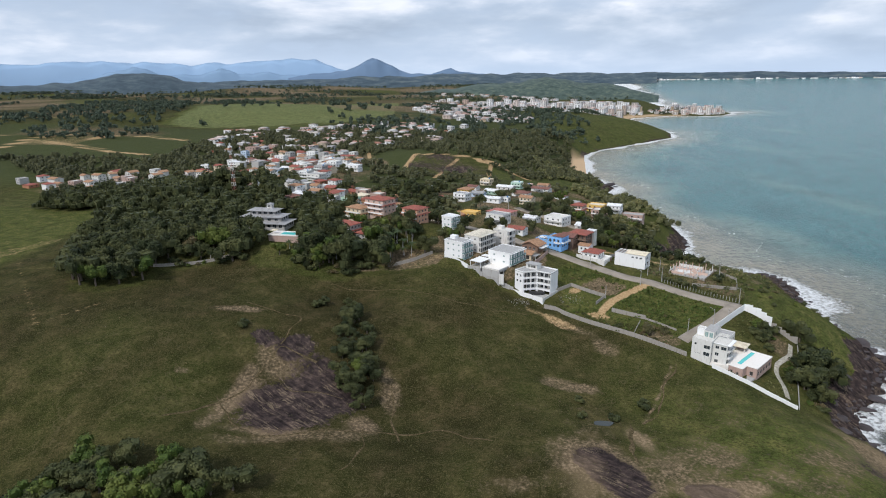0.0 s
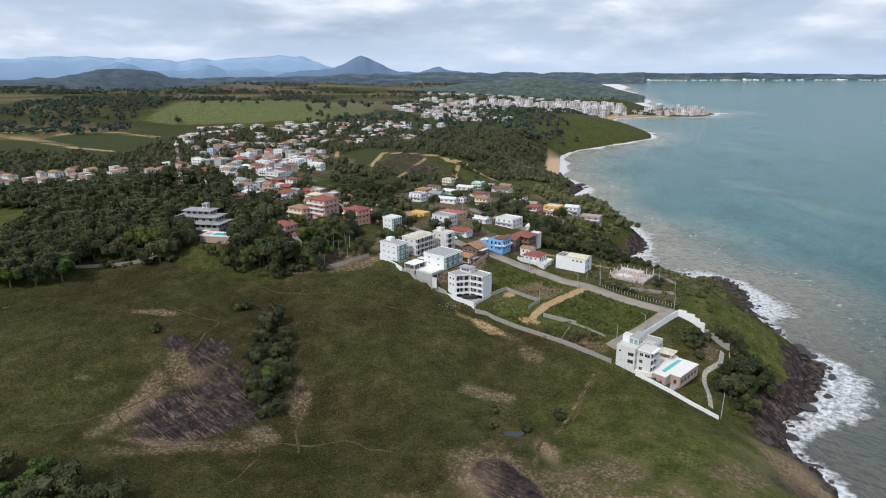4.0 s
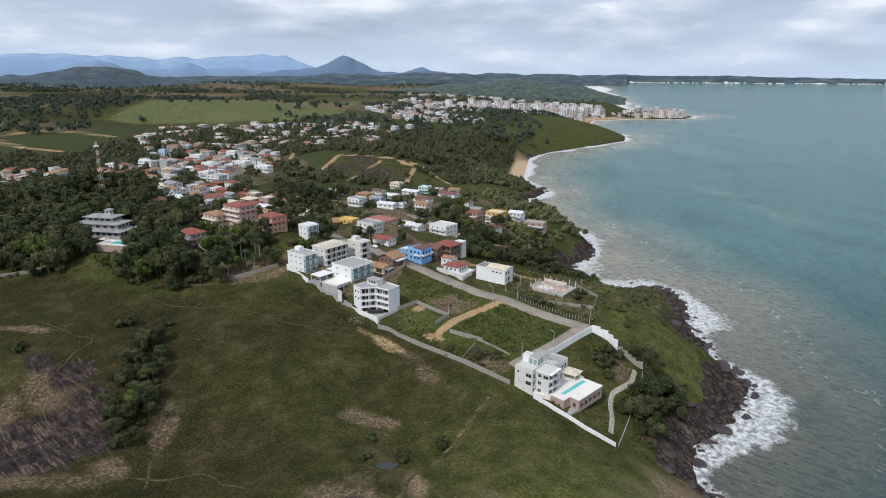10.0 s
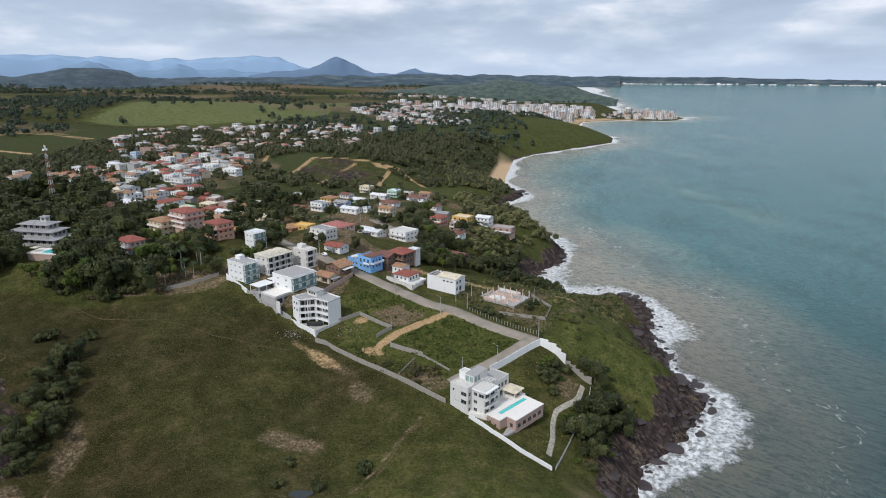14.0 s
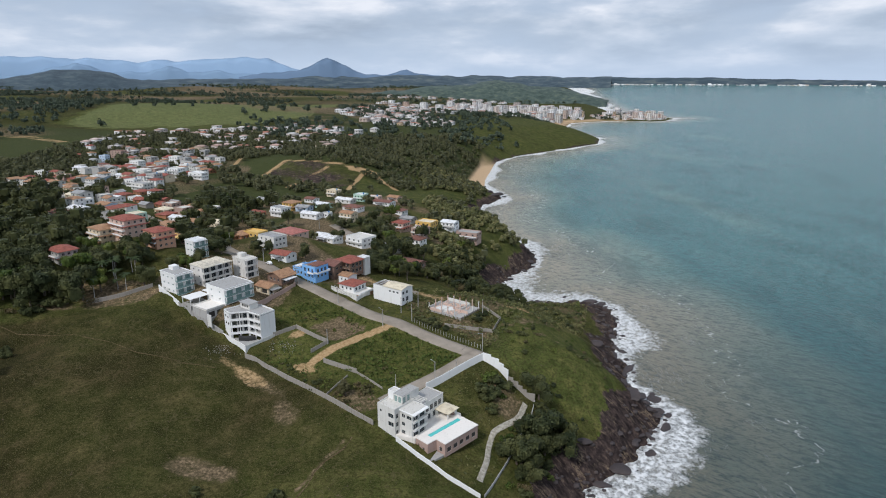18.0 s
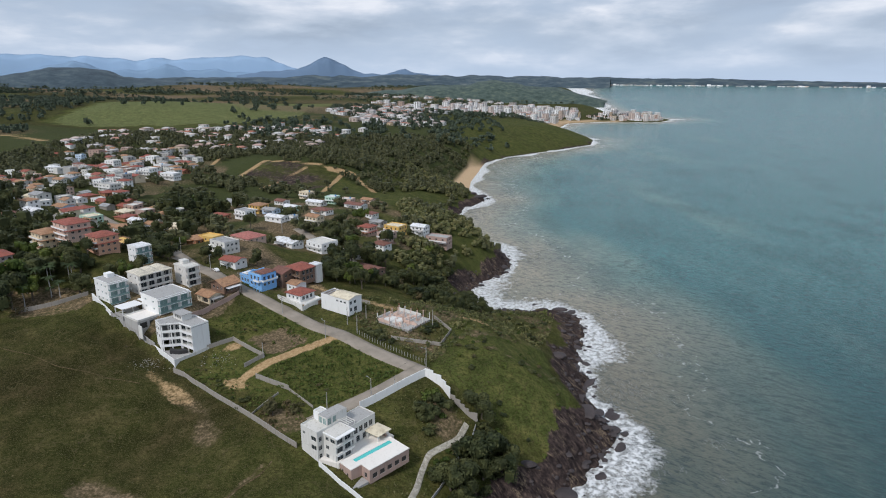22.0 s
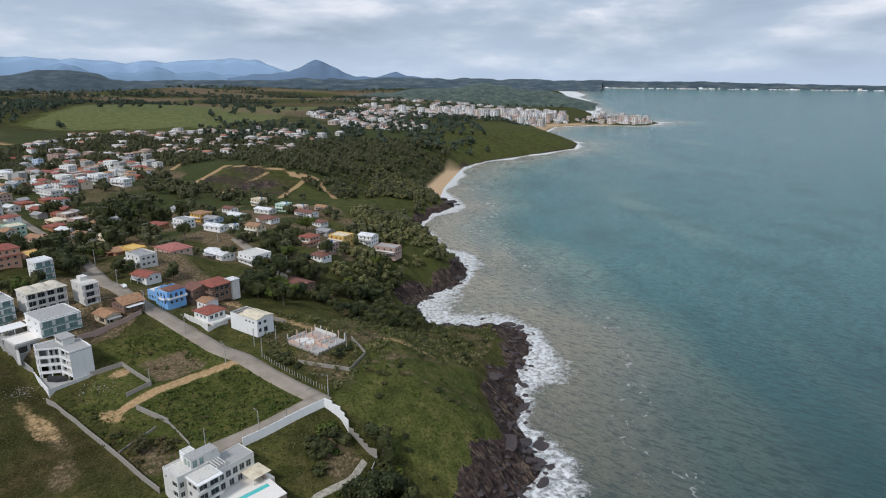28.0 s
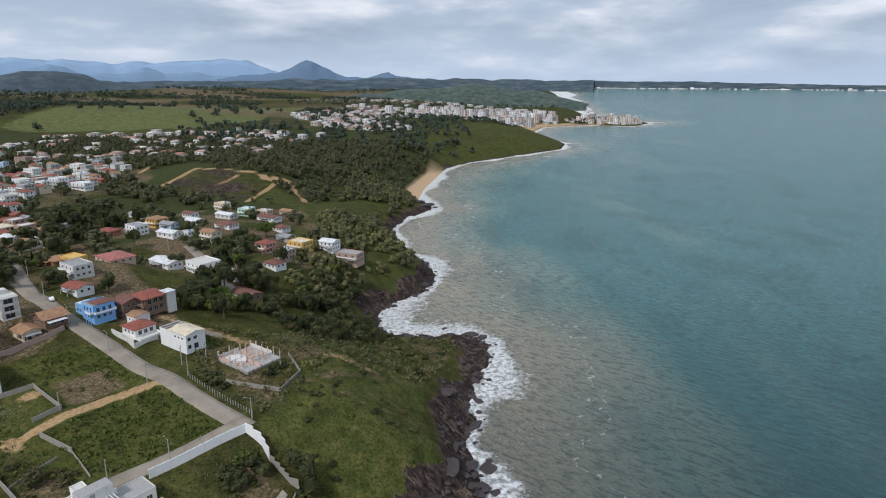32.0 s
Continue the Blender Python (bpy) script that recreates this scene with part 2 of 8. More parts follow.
# spot heights of the ground
SPOTS = np.array([
    (138, 215, 18), (119, 229, 24), (139, 239, 22.5), (129, 226, 22.5), (59, 240, 21), (70, 205, 18), (-9, 202, 18), (-45, 284, 34),
    (54, 291, 38), (49, 281, 33.5), (44, 286, 36.5), (62, 270, 29), (110, 312, 39), (109, 262, 33), (146, 276, 35), (150, 322, 39), (131, 528, 31), (99, 466, 41),
    (46, 408, 54.5), (60, 352, 47.5), (4, 326, 49), (15, 336, 49.8), (34, 343, 49.8), (35, 316, 46.5), (19, 313, 46), (27, 307, 43.5)], float)
# the hill with the houses
SPOTS = np.vstack([SPOTS, np.array([
    (46, 334, 44.5), (52, 340, 46), (-11, 362, 59.5), (-2, 316, 47), (-20, 312, 44.5), (7, 361, 55.5), (-32, 376, 62.5), (-54, 345, 58), (40, 361, 51.5), (70, 342, 45.5), (82, 362, 46), (100, 404, 45),
    (43, 387, 52), (30, 410, 54), (-86, 331, 60), (73, 560, 44), (92, 611, 40), (110, 622, 35), (86, 340, 41.8), (66, 301, 38.3), (82, 290, 37.6), (90, 326, 40.6), (62, 312, 40.3), (84, 268, 33), (104, 346, 40.5), (120, 345, 38.3)], float)])
# further off
SPOTS = np.vstack([SPOTS, np.array([
    (-135, 663, 50), (47, 517, 46), (-9, 1005, 42), (146, 1052, 44), (-93, 1889, 60), (0, 120, 14), (-150, 150, 18),
    (-330, 400, 48), (-104, 355, 60), (-160, 462, 64), (-190, 350, 52), (-62, 205, 24), (-120, 292, 44), (-70, 290, 40), (-330, 620, 40), (-250, 800, 42), (-600, 1000, 46)], float)])
SPOTS = np.vstack([SPOTS, np.array([
    (150, 700, 24), (-430, 1640, 84), (-240, 1750, 78), (-420, 1300, 46), (205, 398, 13), (188, 414, 8), (192, 800, 10), (180, 730, 16), (24, 805, 57), (20, 685, 37), (-1500, 2400, 75), (0, 3000, 60), (700, 2600, 26), (-2400, 4000, 105),
    (0, 4600, 98), (-4600, 4300, 112), (1000, 4700, 90), (420, 1480, 40), (950, 2350, 14), (400, 2300, 30)], float)])


def shore(x, y):
    """Metres inland of the waterline (negative: out at sea)."""
    x, y = np.asarray(x, float), np.asarray(y, float)
    if x.size < 50:
        (ax, ay), (ex, ey) = COAST[:-1].T[:, :, None], (COAST[1:] - COAST[:-1]).T[:, :, None]
        xr, yr = x.ravel()[None], y.ravel()[None]
        s = np.clip(((xr - ax) * ex + (yr - ay) * ey) / (ex * ex + ey * ey), 0, 1)
        d = np.hypot(xr - ax - s * ex, yr - ay - s * ey).min(0)
        odd = (((ay > yr) != (ay + ey > yr)) & (xr < ex * (yr - ay) / np.where(ey == 0, 1e-9, ey) + ax)).sum(0) % 2
        return (d * np.where(odd > 0, 1.0, -1.0)).reshape(x.shape)
    best, side = np.full(x.shape, 1e9), np.zeros(x.shape)  # an odd count of crossings to the east: on land
    for (ax, ay), (bx, by) in zip(COAST[:-1], COAST[1:]):
        ex, ey = bx - ax, by - ay
        s = np.clip(((x - ax) * ex + (y - ay) * ey) / (ex * ex + ey * ey), 0, 1)
        d = np.hypot(x - ax - s * ex, y - ay - s * ey)
        best = np.minimum(best, d)
        crosses = ((ay > y) != (by > y)) & (x < ex * (y - ay) / (ey or 1e-9) + ax)
        side = np.where(crosses, 1 - side, side)
    return best * np.where(side > 0.5, 1.0, -1.0)


def wave(x, y, size, seed=0.0):
    """A smooth rolling pattern between -1 and 1."""
    a, b = x / size + seed, y / size - 1.7 * seed
    return (np.sin(a * 2.1 + 1.3 * np.sin(b * 1.3 + seed)) + np.sin(b * 2.4 + 1.1 * np.sin(a * 1.7)) + np.sin((a + b) * 1.2)) / 3


# levelled ground under buildings: x, y, reach, height
PADS = [(8, 324, 8, 48.6), (21, 334, 9, 49.4), (35, 342, 7, 49.6), (35, 316.5, 9, 46.6), (19.8, 313.1, 6, 46.2), (47.5, 333, 5, 43.9), (52.5, 340, 6, 46),
        (107, 333, 8, 39.2), (137, 320.6, 10, 38.2), (140, 236, 7, 22.6), (-101, 353, 13, 59.5), (87, 338, 6, 41.8), (10, 306, 5, 44.4), (19, 300, 6, 40.8), (30, 292, 7, 37.2), (40, 287, 6, 35.6), (49, 280, 6, 33.8), (51, 290, 5, 36.4)]


REACH = 18 + 0.06 * np.maximum(0.0, np.hypot(SPOTS[:, 0], SPOTS[:, 1]) - 200)
REACH = np.where((SPOTS[:, 0] > -60) & (SPOTS[:, 0] < 125) & (SPOTS[:, 1] > 280) & (SPOTS[:, 1] < 420), 13.0, REACH)  # closely set on the hill


def sandy(x, y, d):
    """How sandy the shore is: a beach in the bight."""
    return np.clip((y - 852) / 20, 0, 1) * np.clip((1150 - y) / 60, 0, 1) * np.clip((25 - d) / 5, 0, 1) * np.clip((d + 12) / 6, 0, 1)


def land(x, y):
    """Height of the ground."""
    x, y = np.asarray(x, float), np.asarray(y, float)
    if x.size < 50:
        w = 1 / (((x[..., None] - SPOTS[:, 0]) ** 2 + (y[..., None] - SPOTS[:, 1]) ** 2) / REACH ** 2 + 1) ** 1.6
        h = (w * SPOTS[:, 2]).sum(-1) / w.sum(-1)
    else:
        top, tot = np.zeros(x.shape), np.zeros(x.shape)
        for (sx, sy, sz), reach in zip(SPOTS, REACH):
            w = 1 / (((x - sx) ** 2 + (y - sy) ** 2) / reach ** 2 + 1) ** 1.6
            top, tot = top + w * sz, tot + w
        h = top / tot
    for px_, py_, r, z in PADS:
        k = np.clip((1.7 - np.hypot(x - px_, y - py_) / r) / 0.7, 0, 1)
        h = h + (z - h) * k * k * (3 - 2 * k)
    far = np.clip((y - 700) / 2500, 0, 1)
    h = h + far * 16 * wave(x, y, 420, 0.4) + 1.0 * wave(x, y, 60, 0.1)
    h = h + far * np.clip(-(x + 200) / 900, 0, 1) * 10 * wave(x, y, 190, 1.1)
    d = shore(x, y)
    back = np.clip((y - 852) / 20, 0, 1) * np.clip((1150 - y) / 60, 0, 1)
    g = np.clip((d - 20 * back) / (55 + 25 * back + 95 * np.clip((y - 1120) / 160, 0, 1)), 0, 1)
    rise = 1 - (1 - g) ** 1.7
    beach = sandy(x, y, d)
    rise = np.maximum(rise * (1 - 0.8 * beach), 0.0008 * np.clip(d, 0, 40))
    rough = np.clip(1 - d / 26, 0, 1) * np.clip(d / 3 + 1, 0, 1) * (1 - np.clip(beach * 3, 0, 1))
    crag = 1.3 * wave(x, y, 5.0, 0.7) + 0.9 * np.abs(wave(x, y, 2.6, 2.1)) + 1.4 * wave(x, y, 13, 1.9)
    return np.where(d > 0, 0.3 + h * rise, np.maximum(0.3 + d * 0.25, -6)) + crag * rough


def ground_z(x, y):
    return float(land(np.array([x]), np.array([y]))[0])

# ---- helpers for building ----


def part(name, bm, mat, parent=None, label=""):
    """Links a bmesh as one mesh object, under a thing or a part."""
    me = bpy.data.meshes.new(name)
    bm.to_mesh(me)
    bm.free()
    me.materials.append(mat)
    ob = new(name, me)
    if parent:
        ob.parent = parent
    if label:
        tagged(ob, label)
    return ob


def raw_mesh(name, verts, faces, mat, parent=None, smooth=False):
    """A mesh object from numpy arrays; all faces have as many corners."""
    verts, faces = np.asarray(verts, np.float32), np.asarray(faces, np.int32)
    me = bpy.data.meshes.new(name)
    me.vertices.add(len(verts))
    me.vertices.foreach_set("co", verts.ravel())
    k = faces.shape[1]
    me.loops.add(faces.size)
    me.loops.foreach_set("vertex_index", faces.ravel())
    me.polygons.add(len(faces))
    me.polygons.foreach_set("loop_start", np.arange(0, faces.size, k, dtype=np.int32))
    me.update(calc_edges=True)
    if smooth:
        me.polygons.foreach_set("use_smooth", np.ones(len(faces), bool))
    if mat:
        me.materials.append(mat)
    ob = new(name, me)
    if parent:
        ob.parent = parent
    return ob


def box(bm, x0, x1, y0, y1, z0, z1):
    v = [bm.verts.new(p) for p in ((x0, y0, z0), (x1, y0, z0), (x1, y1, z0), (x0, y1, z0), (x0, y0, z1), (x1, y0, z1), (x1, y1, z1), (x0, y1, z1))]
    for f in ((3, 2, 1, 0), (4, 5, 6, 7), (0, 1, 5, 4), (1, 2, 6, 5), (2, 3, 7, 6), (3, 0, 4, 7)):
        bm.faces.new([v[i] for i in f])
    return bm


def boxes(*some):
    bm = bmesh.new()
    for b in some:
        box(bm, *b)
    return bm


def tube(bm, a, b, r0, r1, n=6):
    """A tapered rod from a to b."""
    a, b = Vector(a), Vector(b)
    q = (b - a).to_track_quat("Z", "Y")
    rings = []
    for p, r in ((a, r0), (b, r1)):
        rings.append([bm.verts.new(p + q @ Vector((r * math.cos(2 * math.pi * k / n), r * math.sin(2 * math.pi * k / n), 0))) for k in range(n)])
    for k in range(n):
        bm.faces.new((rings[0][k], rings[0][(k + 1) % n], rings[1][(k + 1) % n], rings[1][k]))
    bm.faces.new(rings[0][::-1]), bm.faces.new(rings[1])
    return bm


def prism(points, z0, z1):
    """An upright solid over a plan."""
    bm = bmesh.new()
    lo, hi = [bm.verts.new((x, y, z0)) for x, y in points], [bm.verts.new((x, y, z1)) for x, y in points]
    n = len(points)
    bm.faces.new(lo[::-1]), bm.faces.new(hi)
    for k in range(n):
        bm.faces.new((lo[k], lo[(k + 1) % n], hi[(k + 1) % n], hi[k]))
    bmesh.ops.recalc_face_normals(bm, faces=bm.faces)
    return bm


def thing(name, m, label, category, group="", kind=""):
    ob = new(name)
    ob.matrix_basis = m
    return tagged(ob, label, category, group, kind)


# ---- the ground: one sheet to the horizon ----


def spaced(knots):
    """Grid lines, with a step for each stretch."""
    out = []
    for (a, _), (b, step) in zip(knots[:-1], knots[1:]):
        n = max(1, round((b - a) / step))
        out += list(np.linspace(a, b, n, endpoint=False))
    return np.array(out + [knots[-1][0]])


GX = spaced([(-4900, 0), (-2500, 200), (-1200, 60), (-500, 20), (-260, 6), (-110, 2.4), (40, 2.2), (250, 1.5), (300, 6), (700, 16), (1500, 40), (2600, 200)])
GY = spaced([(-450, 0), (80, 30), (140, 4), (300, 1.7), (450, 2.4), (560, 4), (900, 7), (1500, 15), (2600, 30), (4900, 80)])
gx, gy = np.meshgrid(GX, GY)
gz = land(gx, gy)


def spot(x, y, cx, cy, rx, ry, turn=0.0, edge=0.35, ragged=0.25):
    """1 inside an uneven oval patch, 0 outside."""
    c, s = math.cos(radians(turn)), math.sin(radians(turn))
    a, b = ((x - cx) * c + (y - cy) * s) / rx, (-(x - cx) * s + (y - cy) * c) / ry
    r = np.hypot(a, b) + ragged * (1.3 * wave(x, y, 11.0, cx * 0.013) + 0.7 * wave(x, y, 6.1, cy * 0.017))
    return np.clip((1 - r) / edge + 0.5, 0, 1)


def along(x, y, pts, half, edge=0.8):
    """1 on a track along points, 0 away from it."""
    best = np.full(np.shape(x), 1e9)
    for (ax, ay), (bx, by) in zip(pts[:-1], pts[1:]):
        ex, ey = bx - ax, by - ay
        s = np.clip(((x - ax) * ex + (y - ay) * ey) / (ex * ex + ey * ey), 0, 1)
        best = np.minimum(best, np.hypot(x - ax - s * ex, y - ay - s * ey))
    return np.clip((half - best) / edge + 0.5, 0, 1)


def inside(x, y, pts):
    """Which points lie in a polygon."""
    hit = np.zeros(np.shape(x), bool)
    for (ax, ay), (bx, by) in zip(pts, pts[1:] + pts[:1]):
        cross = ((ay > y) != (by > y)) & (x < (bx - ax) * (y - ay) / ((by - ay) or 1e-9) + ax)
        hit ^= cross
    return hit


TOWNS = [(-165, 700, 105, 150), (-330, 640, 110, 60), (-250, 1230, 130, 40), (0, 1450, 130, 110), (60, 1900, 160, 330), (430, 2250, 190, 260), (960, 2330, 190, 70)]


def in_town(x, y, k=1.0):
    t = np.zeros(np.shape(x), bool)
    for cx, cy, rx, ry in TOWNS:
        t |= ((x - cx) / (rx * k)) ** 2 + ((y - cy) / (ry * k)) ** 2 < 1
    return t


# where the pasture ends: the wood's edge and the lots' wall
FIELD_EDGE = [(-480, 560), (-373, 506), (-289, 465), (-246, 452), (-216, 385), (-199, 325), (-182, 278), (-164, 274), (-151, 286), (-145, 304), (-108, 316.5), (-101, 307.6), (-54, 301), (-25, 310.5), (-4, 314.5), (1.2, 320.8),
              (48.5, 282.4), (63, 271), (84, 253), (97, 243), (111, 231), (128, 217), (138, 213), (152, 205), (170, 190)]
FIELD = [(-900, -450), (-900, 560)] + FIELD_EDGE + [(150, 60), (120, -450)]
MAIN_ROAD = [(15.3, 382.3), (32.4, 365.2), (42.2, 357.8), (61.4, 341.7), (80.5, 328.6), (95.4, 316.6), (110.2, 308.0), (126.2, 295.5), (140.8, 283.6), (145.9, 279.2)]
VILLA_ROAD = [(144, 283), (132, 272), (118, 260), (106, 250)]
DIRT_ROAD = [(108.2, 306.3), (103.3, 302.4), (94.3, 295.9), (84.3, 286.0), (77.1, 277.6)]
UPPER_ROAD = [(32.4, 365.2), (13.4, 388.7), (-11.4, 423.2), (-42.0, 459.6), (-92.1, 504.3), (-141.9, 563.5)]
BACK_TRACK = [(88.5, 358.1), (100.3, 354.2), (118.5, 346.0), (132.0, 338.7)]
SHORE_ROAD = [(70.8, 466.1), (86.9, 443.2), (101.3, 413.1), (113.1, 390.9)]
gd = shore(gx, gy)
in_field = inside(gx, gy, FIELD)
soil = 0.95 * np.maximum(spot(gx, gy, -79, 207, 5, 15, -20, 0.7, 0.2), spot(gx, gy, -62, 188, 16, 3.5, -6, 0.7, 0.2))
stone = np.zeros(gx.shape)
lush_lit = np.zeros(gx.shape)
red = np.zeros(gx.shape)
for k, a in enumerate(((46, 221, 12, 4.2, -5), (56, 220, 7, 3.4, 0), (62, 262, 14, 2.6, -33), (70, 250, 5, 9, 20), (84, 154, 15, 5, 0), (22, 160, 8, 4, 0), (67, 185, 3.4, 9, 10),
          (-80, 200, 4, 12, -25), (-52, 185, 24, 4.5, 8), (-22, 214, 4.2, 19, 10), (-92, 262, 12, 3, 0), (142, 176, 12, 9, 30), (43, 168, 12, 13, 0),
          (-79, 220, 3.5, 10, -15), (126, 170, 12, 4, 0), (-68, 232, 12, 12, 0), (-30, 196, 6, 5, 0), (-103, 216, 4, 2, 0))):
    soil = np.maximum(soil, (0.72, 0.85, 0.6)[k % 3] * spot(gx, gy, *a, 0.7, 0.4))
stone = np.maximum(stone, np.maximum(spot(gx, gy, -56, 206, 24, 17, 25, 0.5, 0.1), spot(gx, gy, 51, 163, 8, 10, 20, 0.5, 0.15)))
for a in ( (-50, 226, 9, 13, 20), (-62, 240, 8, 6, 0), (51, 164, 8, 11, 20), (-76, 242, 5, 5, 0), (146, 172, 9, 10, 20), (78, 152, 6, 4, 0)):
    stone = np.maximum(stone, spot(gx, gy, *a, 0.5, 0.42))
red = np.maximum(red, np.maximum(0.62 * spot(gx, gy, 48, 272, 14, 3.0, -36, 0.9, 0.5), along(gx, gy, DIRT_ROAD, 2.1)))
red = np.maximum(red, along(gx, gy, [(-300, 400), (-244, 335), (-212, 293), (-174, 242), (-154, 268)], 1.2, 2.5) * 0.5)
red = np.maximum(red, spot(gx, gy, -250, 338, 9, 30, -35) * 0.4)
red = np.maximum(red, np.maximum(np.maximum(spot(gx, gy, 74, 274, 6, 3, -30), spot(gx, gy, 67, 296, 5, 3, 40)), spot(gx, gy, 176, 331, 14, 3, 0)) * 0.7)
red = np.maximum(red, np.maximum(along(gx, gy, BACK_TRACK, 2.6, 1.5), along(gx, gy, SHORE_ROAD, 3.0, 1.5)) * 0.6)
soil = np.maximum(soil, 0.95 * np.maximum(inside(gx + 0.8 * wave(gx, gy, 3, 0.2), gy + 0.8 * wave(gx, gy, 3, 0.8), [(71, 303), (85, 314), (98, 303.5), (84, 291)]), along(gx, gy, [(94, 230), (82, 211), (73, 198)], 0.5, 0.8)))
soil = np.maximum(soil, 0.7 * np.maximum(spot(gx, gy, 153, 260, 6, 9, 20), spot(gx, gy, 96, 252, 8, 6, -30)))
soil = np.maximum(soil, 0.35 * along(gx, gy, [(-55, 285), (0, 282), (42, 276)], 0.9, 1.6))
# the cleared slope and earth tracks beyond the houses
BURNT = [(-42, 722), (-36, 786), (12, 772), (56, 758), (58, 700), (34, 654), (-4, 668)]
burnt = inside(gx, gy, BURNT)
red = np.maximum(red, np.maximum(along(gx, gy, [(-44, 716), (-34, 788), (10, 772), (48, 762), (74, 752), (94, 715), (100, 690)], 3.2, 3), along(gx, gy, [(-8, 664), (7, 730), (20, 756)], 2.6, 3)))
red = np.maximum(red, np.maximum(along(gx, gy, [(53, 655), (54, 700), (60, 745)], 2.6, 3), np.maximum(along(gx, gy, [(-92, 780), (-106, 884)], 2.6, 3), spot(gx, gy, 62, 756, 15, 9, 0))))
red = np.maximum(red, np.maximum(along(gx, gy, [(-760, 1000), (-699, 975), (-740, 1100), (-605, 1009), (-477, 884), (-412, 858)], 6, 4), along(gx, gy, [(-605, 1009), (-622, 1162), (-541, 1136), (-430, 1044)], 6, 4)))
red = np.maximum(red, np.maximum(along(gx, gy, [(-830, 1136), (-733, 1130), (-673, 1189)], 6, 4), inside(gx, gy, [(-721, 1007), (-733, 1130), (-626, 1161), (-605, 1009)]) * 0.42))
red = np.maximum(red, spot(gx, gy, -960, 1430, 130, 16, 0) * 0.6)
beach = sandy(gx, gy, gd)
beach = np.maximum(beach, 0.22 * np.clip((218 - gy) / 20, 0, 1) * np.clip((30 - gd) / 10, 0, 1) * np.clip((gd - 5) / 4, 0, 1) * np.clip(0.6 + 0.7 * wave(gx, gy, 9, 0.4), 0, 1))
for a in ((67, 183, 3, 11, 10), (42, 158, 6, 13, 0), (84, 153, 14, 4, 0), (-80, 203, 4, 13, -15), (-64, 187, 13, 3, -10)):
    beach = np.maximum(beach, (0.1 if a[0] < 0 else 0.17) * spot(gx, gy, *a, 0.8, 0.3))
beach = np.maximum(beach, (1 - np.clip(np.abs(gd - 18) / 22, 0, 1)) * ((gy > 2000) & (gy < 2300) & (gx < 900)) * 2)
stone = np.maximum(stone, np.clip((12 - 8 * np.clip((gy - 1120) / 100, 0, 1) + 5 * wave(gx, gy, 17, 0.3) + 3 * wave(gx, gy, 6, 0.9) + 2 * np.clip((430 - gy) / 120, -1, 1) - gd) / 3, 0, 1) * (gy < 2000) * (1 - np.clip(beach, 0, 1)))
lush_lit = np.where(in_field, 0.08 + 0.15 * np.clip((gx + 10) / 110, 0, 1) + 0.25 * np.clip(wave(gx, gy, 45, 0.8), -0.4, 1), 0.55)
# south-east pasture raised: its sunlight, beside the cloud shadow, is painted in
lush_lit = np.where(in_field, lush_lit + 0.85 * np.clip((gx - 50) / 60, 0, 1) * np.clip((226 - gy) / 40, 0, 1), lush_lit)
SEASIDE = [(148, 281), (160, 330), (205, 352), (207, 290), (200, 258), (170, 266)]
lush_lit = np.where(in_field, np.maximum(lush_lit, 1.1 * np.clip((-225 - gx) / 20, 0, 1) * np.clip((gy - 290) / 30, 0, 1)), lush_lit)
lush_lit = np.where(inside(gx, gy, SEASIDE), 1.16, lush_lit)
LOTS = [(60, 300), (100, 318), (142, 284), (108, 254), (60, 278)]
lush_lit = np.where(inside(gx, gy, LOTS), 1.1, lush_lit)
lush_lit = np.where(inside(gx, gy, [(50, 312), (76, 332), (100, 312), (70, 298)]), 0.95, lush_lit)
MEADOW = [(-600, 1345), (-520, 1313), (-415, 1370), (-227, 1319), (-107, 1431), (-160, 2400), (-400, 2400), (-560, 2000), (-665, 1750)]
PLANTATION = [(-880, 1346), (-1150, 1850), (-960, 2300), (-690, 1800), (-640, 1549), (-620, 1326), (-749, 1245)]
for step in (0, 0.4, 0.8, 1.2):
    hem = inside(gx + 40 * wave(gx, gy, 90, 0.2) * step, gy + 30 * wave(gx, gy, 70, 0.5), MEADOW)
    lush_lit = np.where(hem, np.maximum(lush_lit, 1.0) + 0.12, lush_lit)
lush_lit = np.where(inside(gx, gy, [(-100, 760), (-40, 700), (-20, 800), (-60, 840)]), 1.0, lush_lit)
lush_lit = np.where((gy > 1100) & (gx > 230) & (gy < 1700), 0.9, lush_lit)
LIGHT_SLOPE = [(60, 656), (96, 640), (125, 588), (178, 720), (180, 780), (150, 760), (110, 690), (58, 741)]
lush_lit = np.where((gx > 105) & (gy > 425) & (gy < 850), 0.85, lush_lit)
lush_lit = np.where(inside(gx, gy, LIGHT_SLOPE), 1.0, lush_lit)
wild = (~in_field & ~inside(gx, gy, MEADOW)) * np.clip((gy + 0.35 * gx - 470 + 12 * wave(gx, gy, 25, 0.6)) / 30, 0, 1)
lush_lit = np.where((gy > 1150) & ~inside(gx, gy, MEADOW) & (gx < 200), np.clip(0.35 + 0.9 * wave(gx, gy, 150, 0.3), 0, 1), lush_lit)
stone = np.where(burnt, np.clip(0.42 + 0.5 * wave(gx, gy, 22, 0.4), 0, 1), stone)
soil = np.maximum(soil, (gy > 1150) * (gx < 100) * np.clip(1.6 * wave(gx, gy, 210, 1.3) - 0.35, 0, 0.7))
soil = np.maximum(soil, (gy > 1900) * (gx < 700) * np.clip(0.5 + 0.9 * wave(gx, gy * 1.6, 260, 0.8), 0, 0.9))
BANK = [(-48, 311), (-24, 312), (-4, 315), (3, 324), (-6, 338), (-36, 338)]
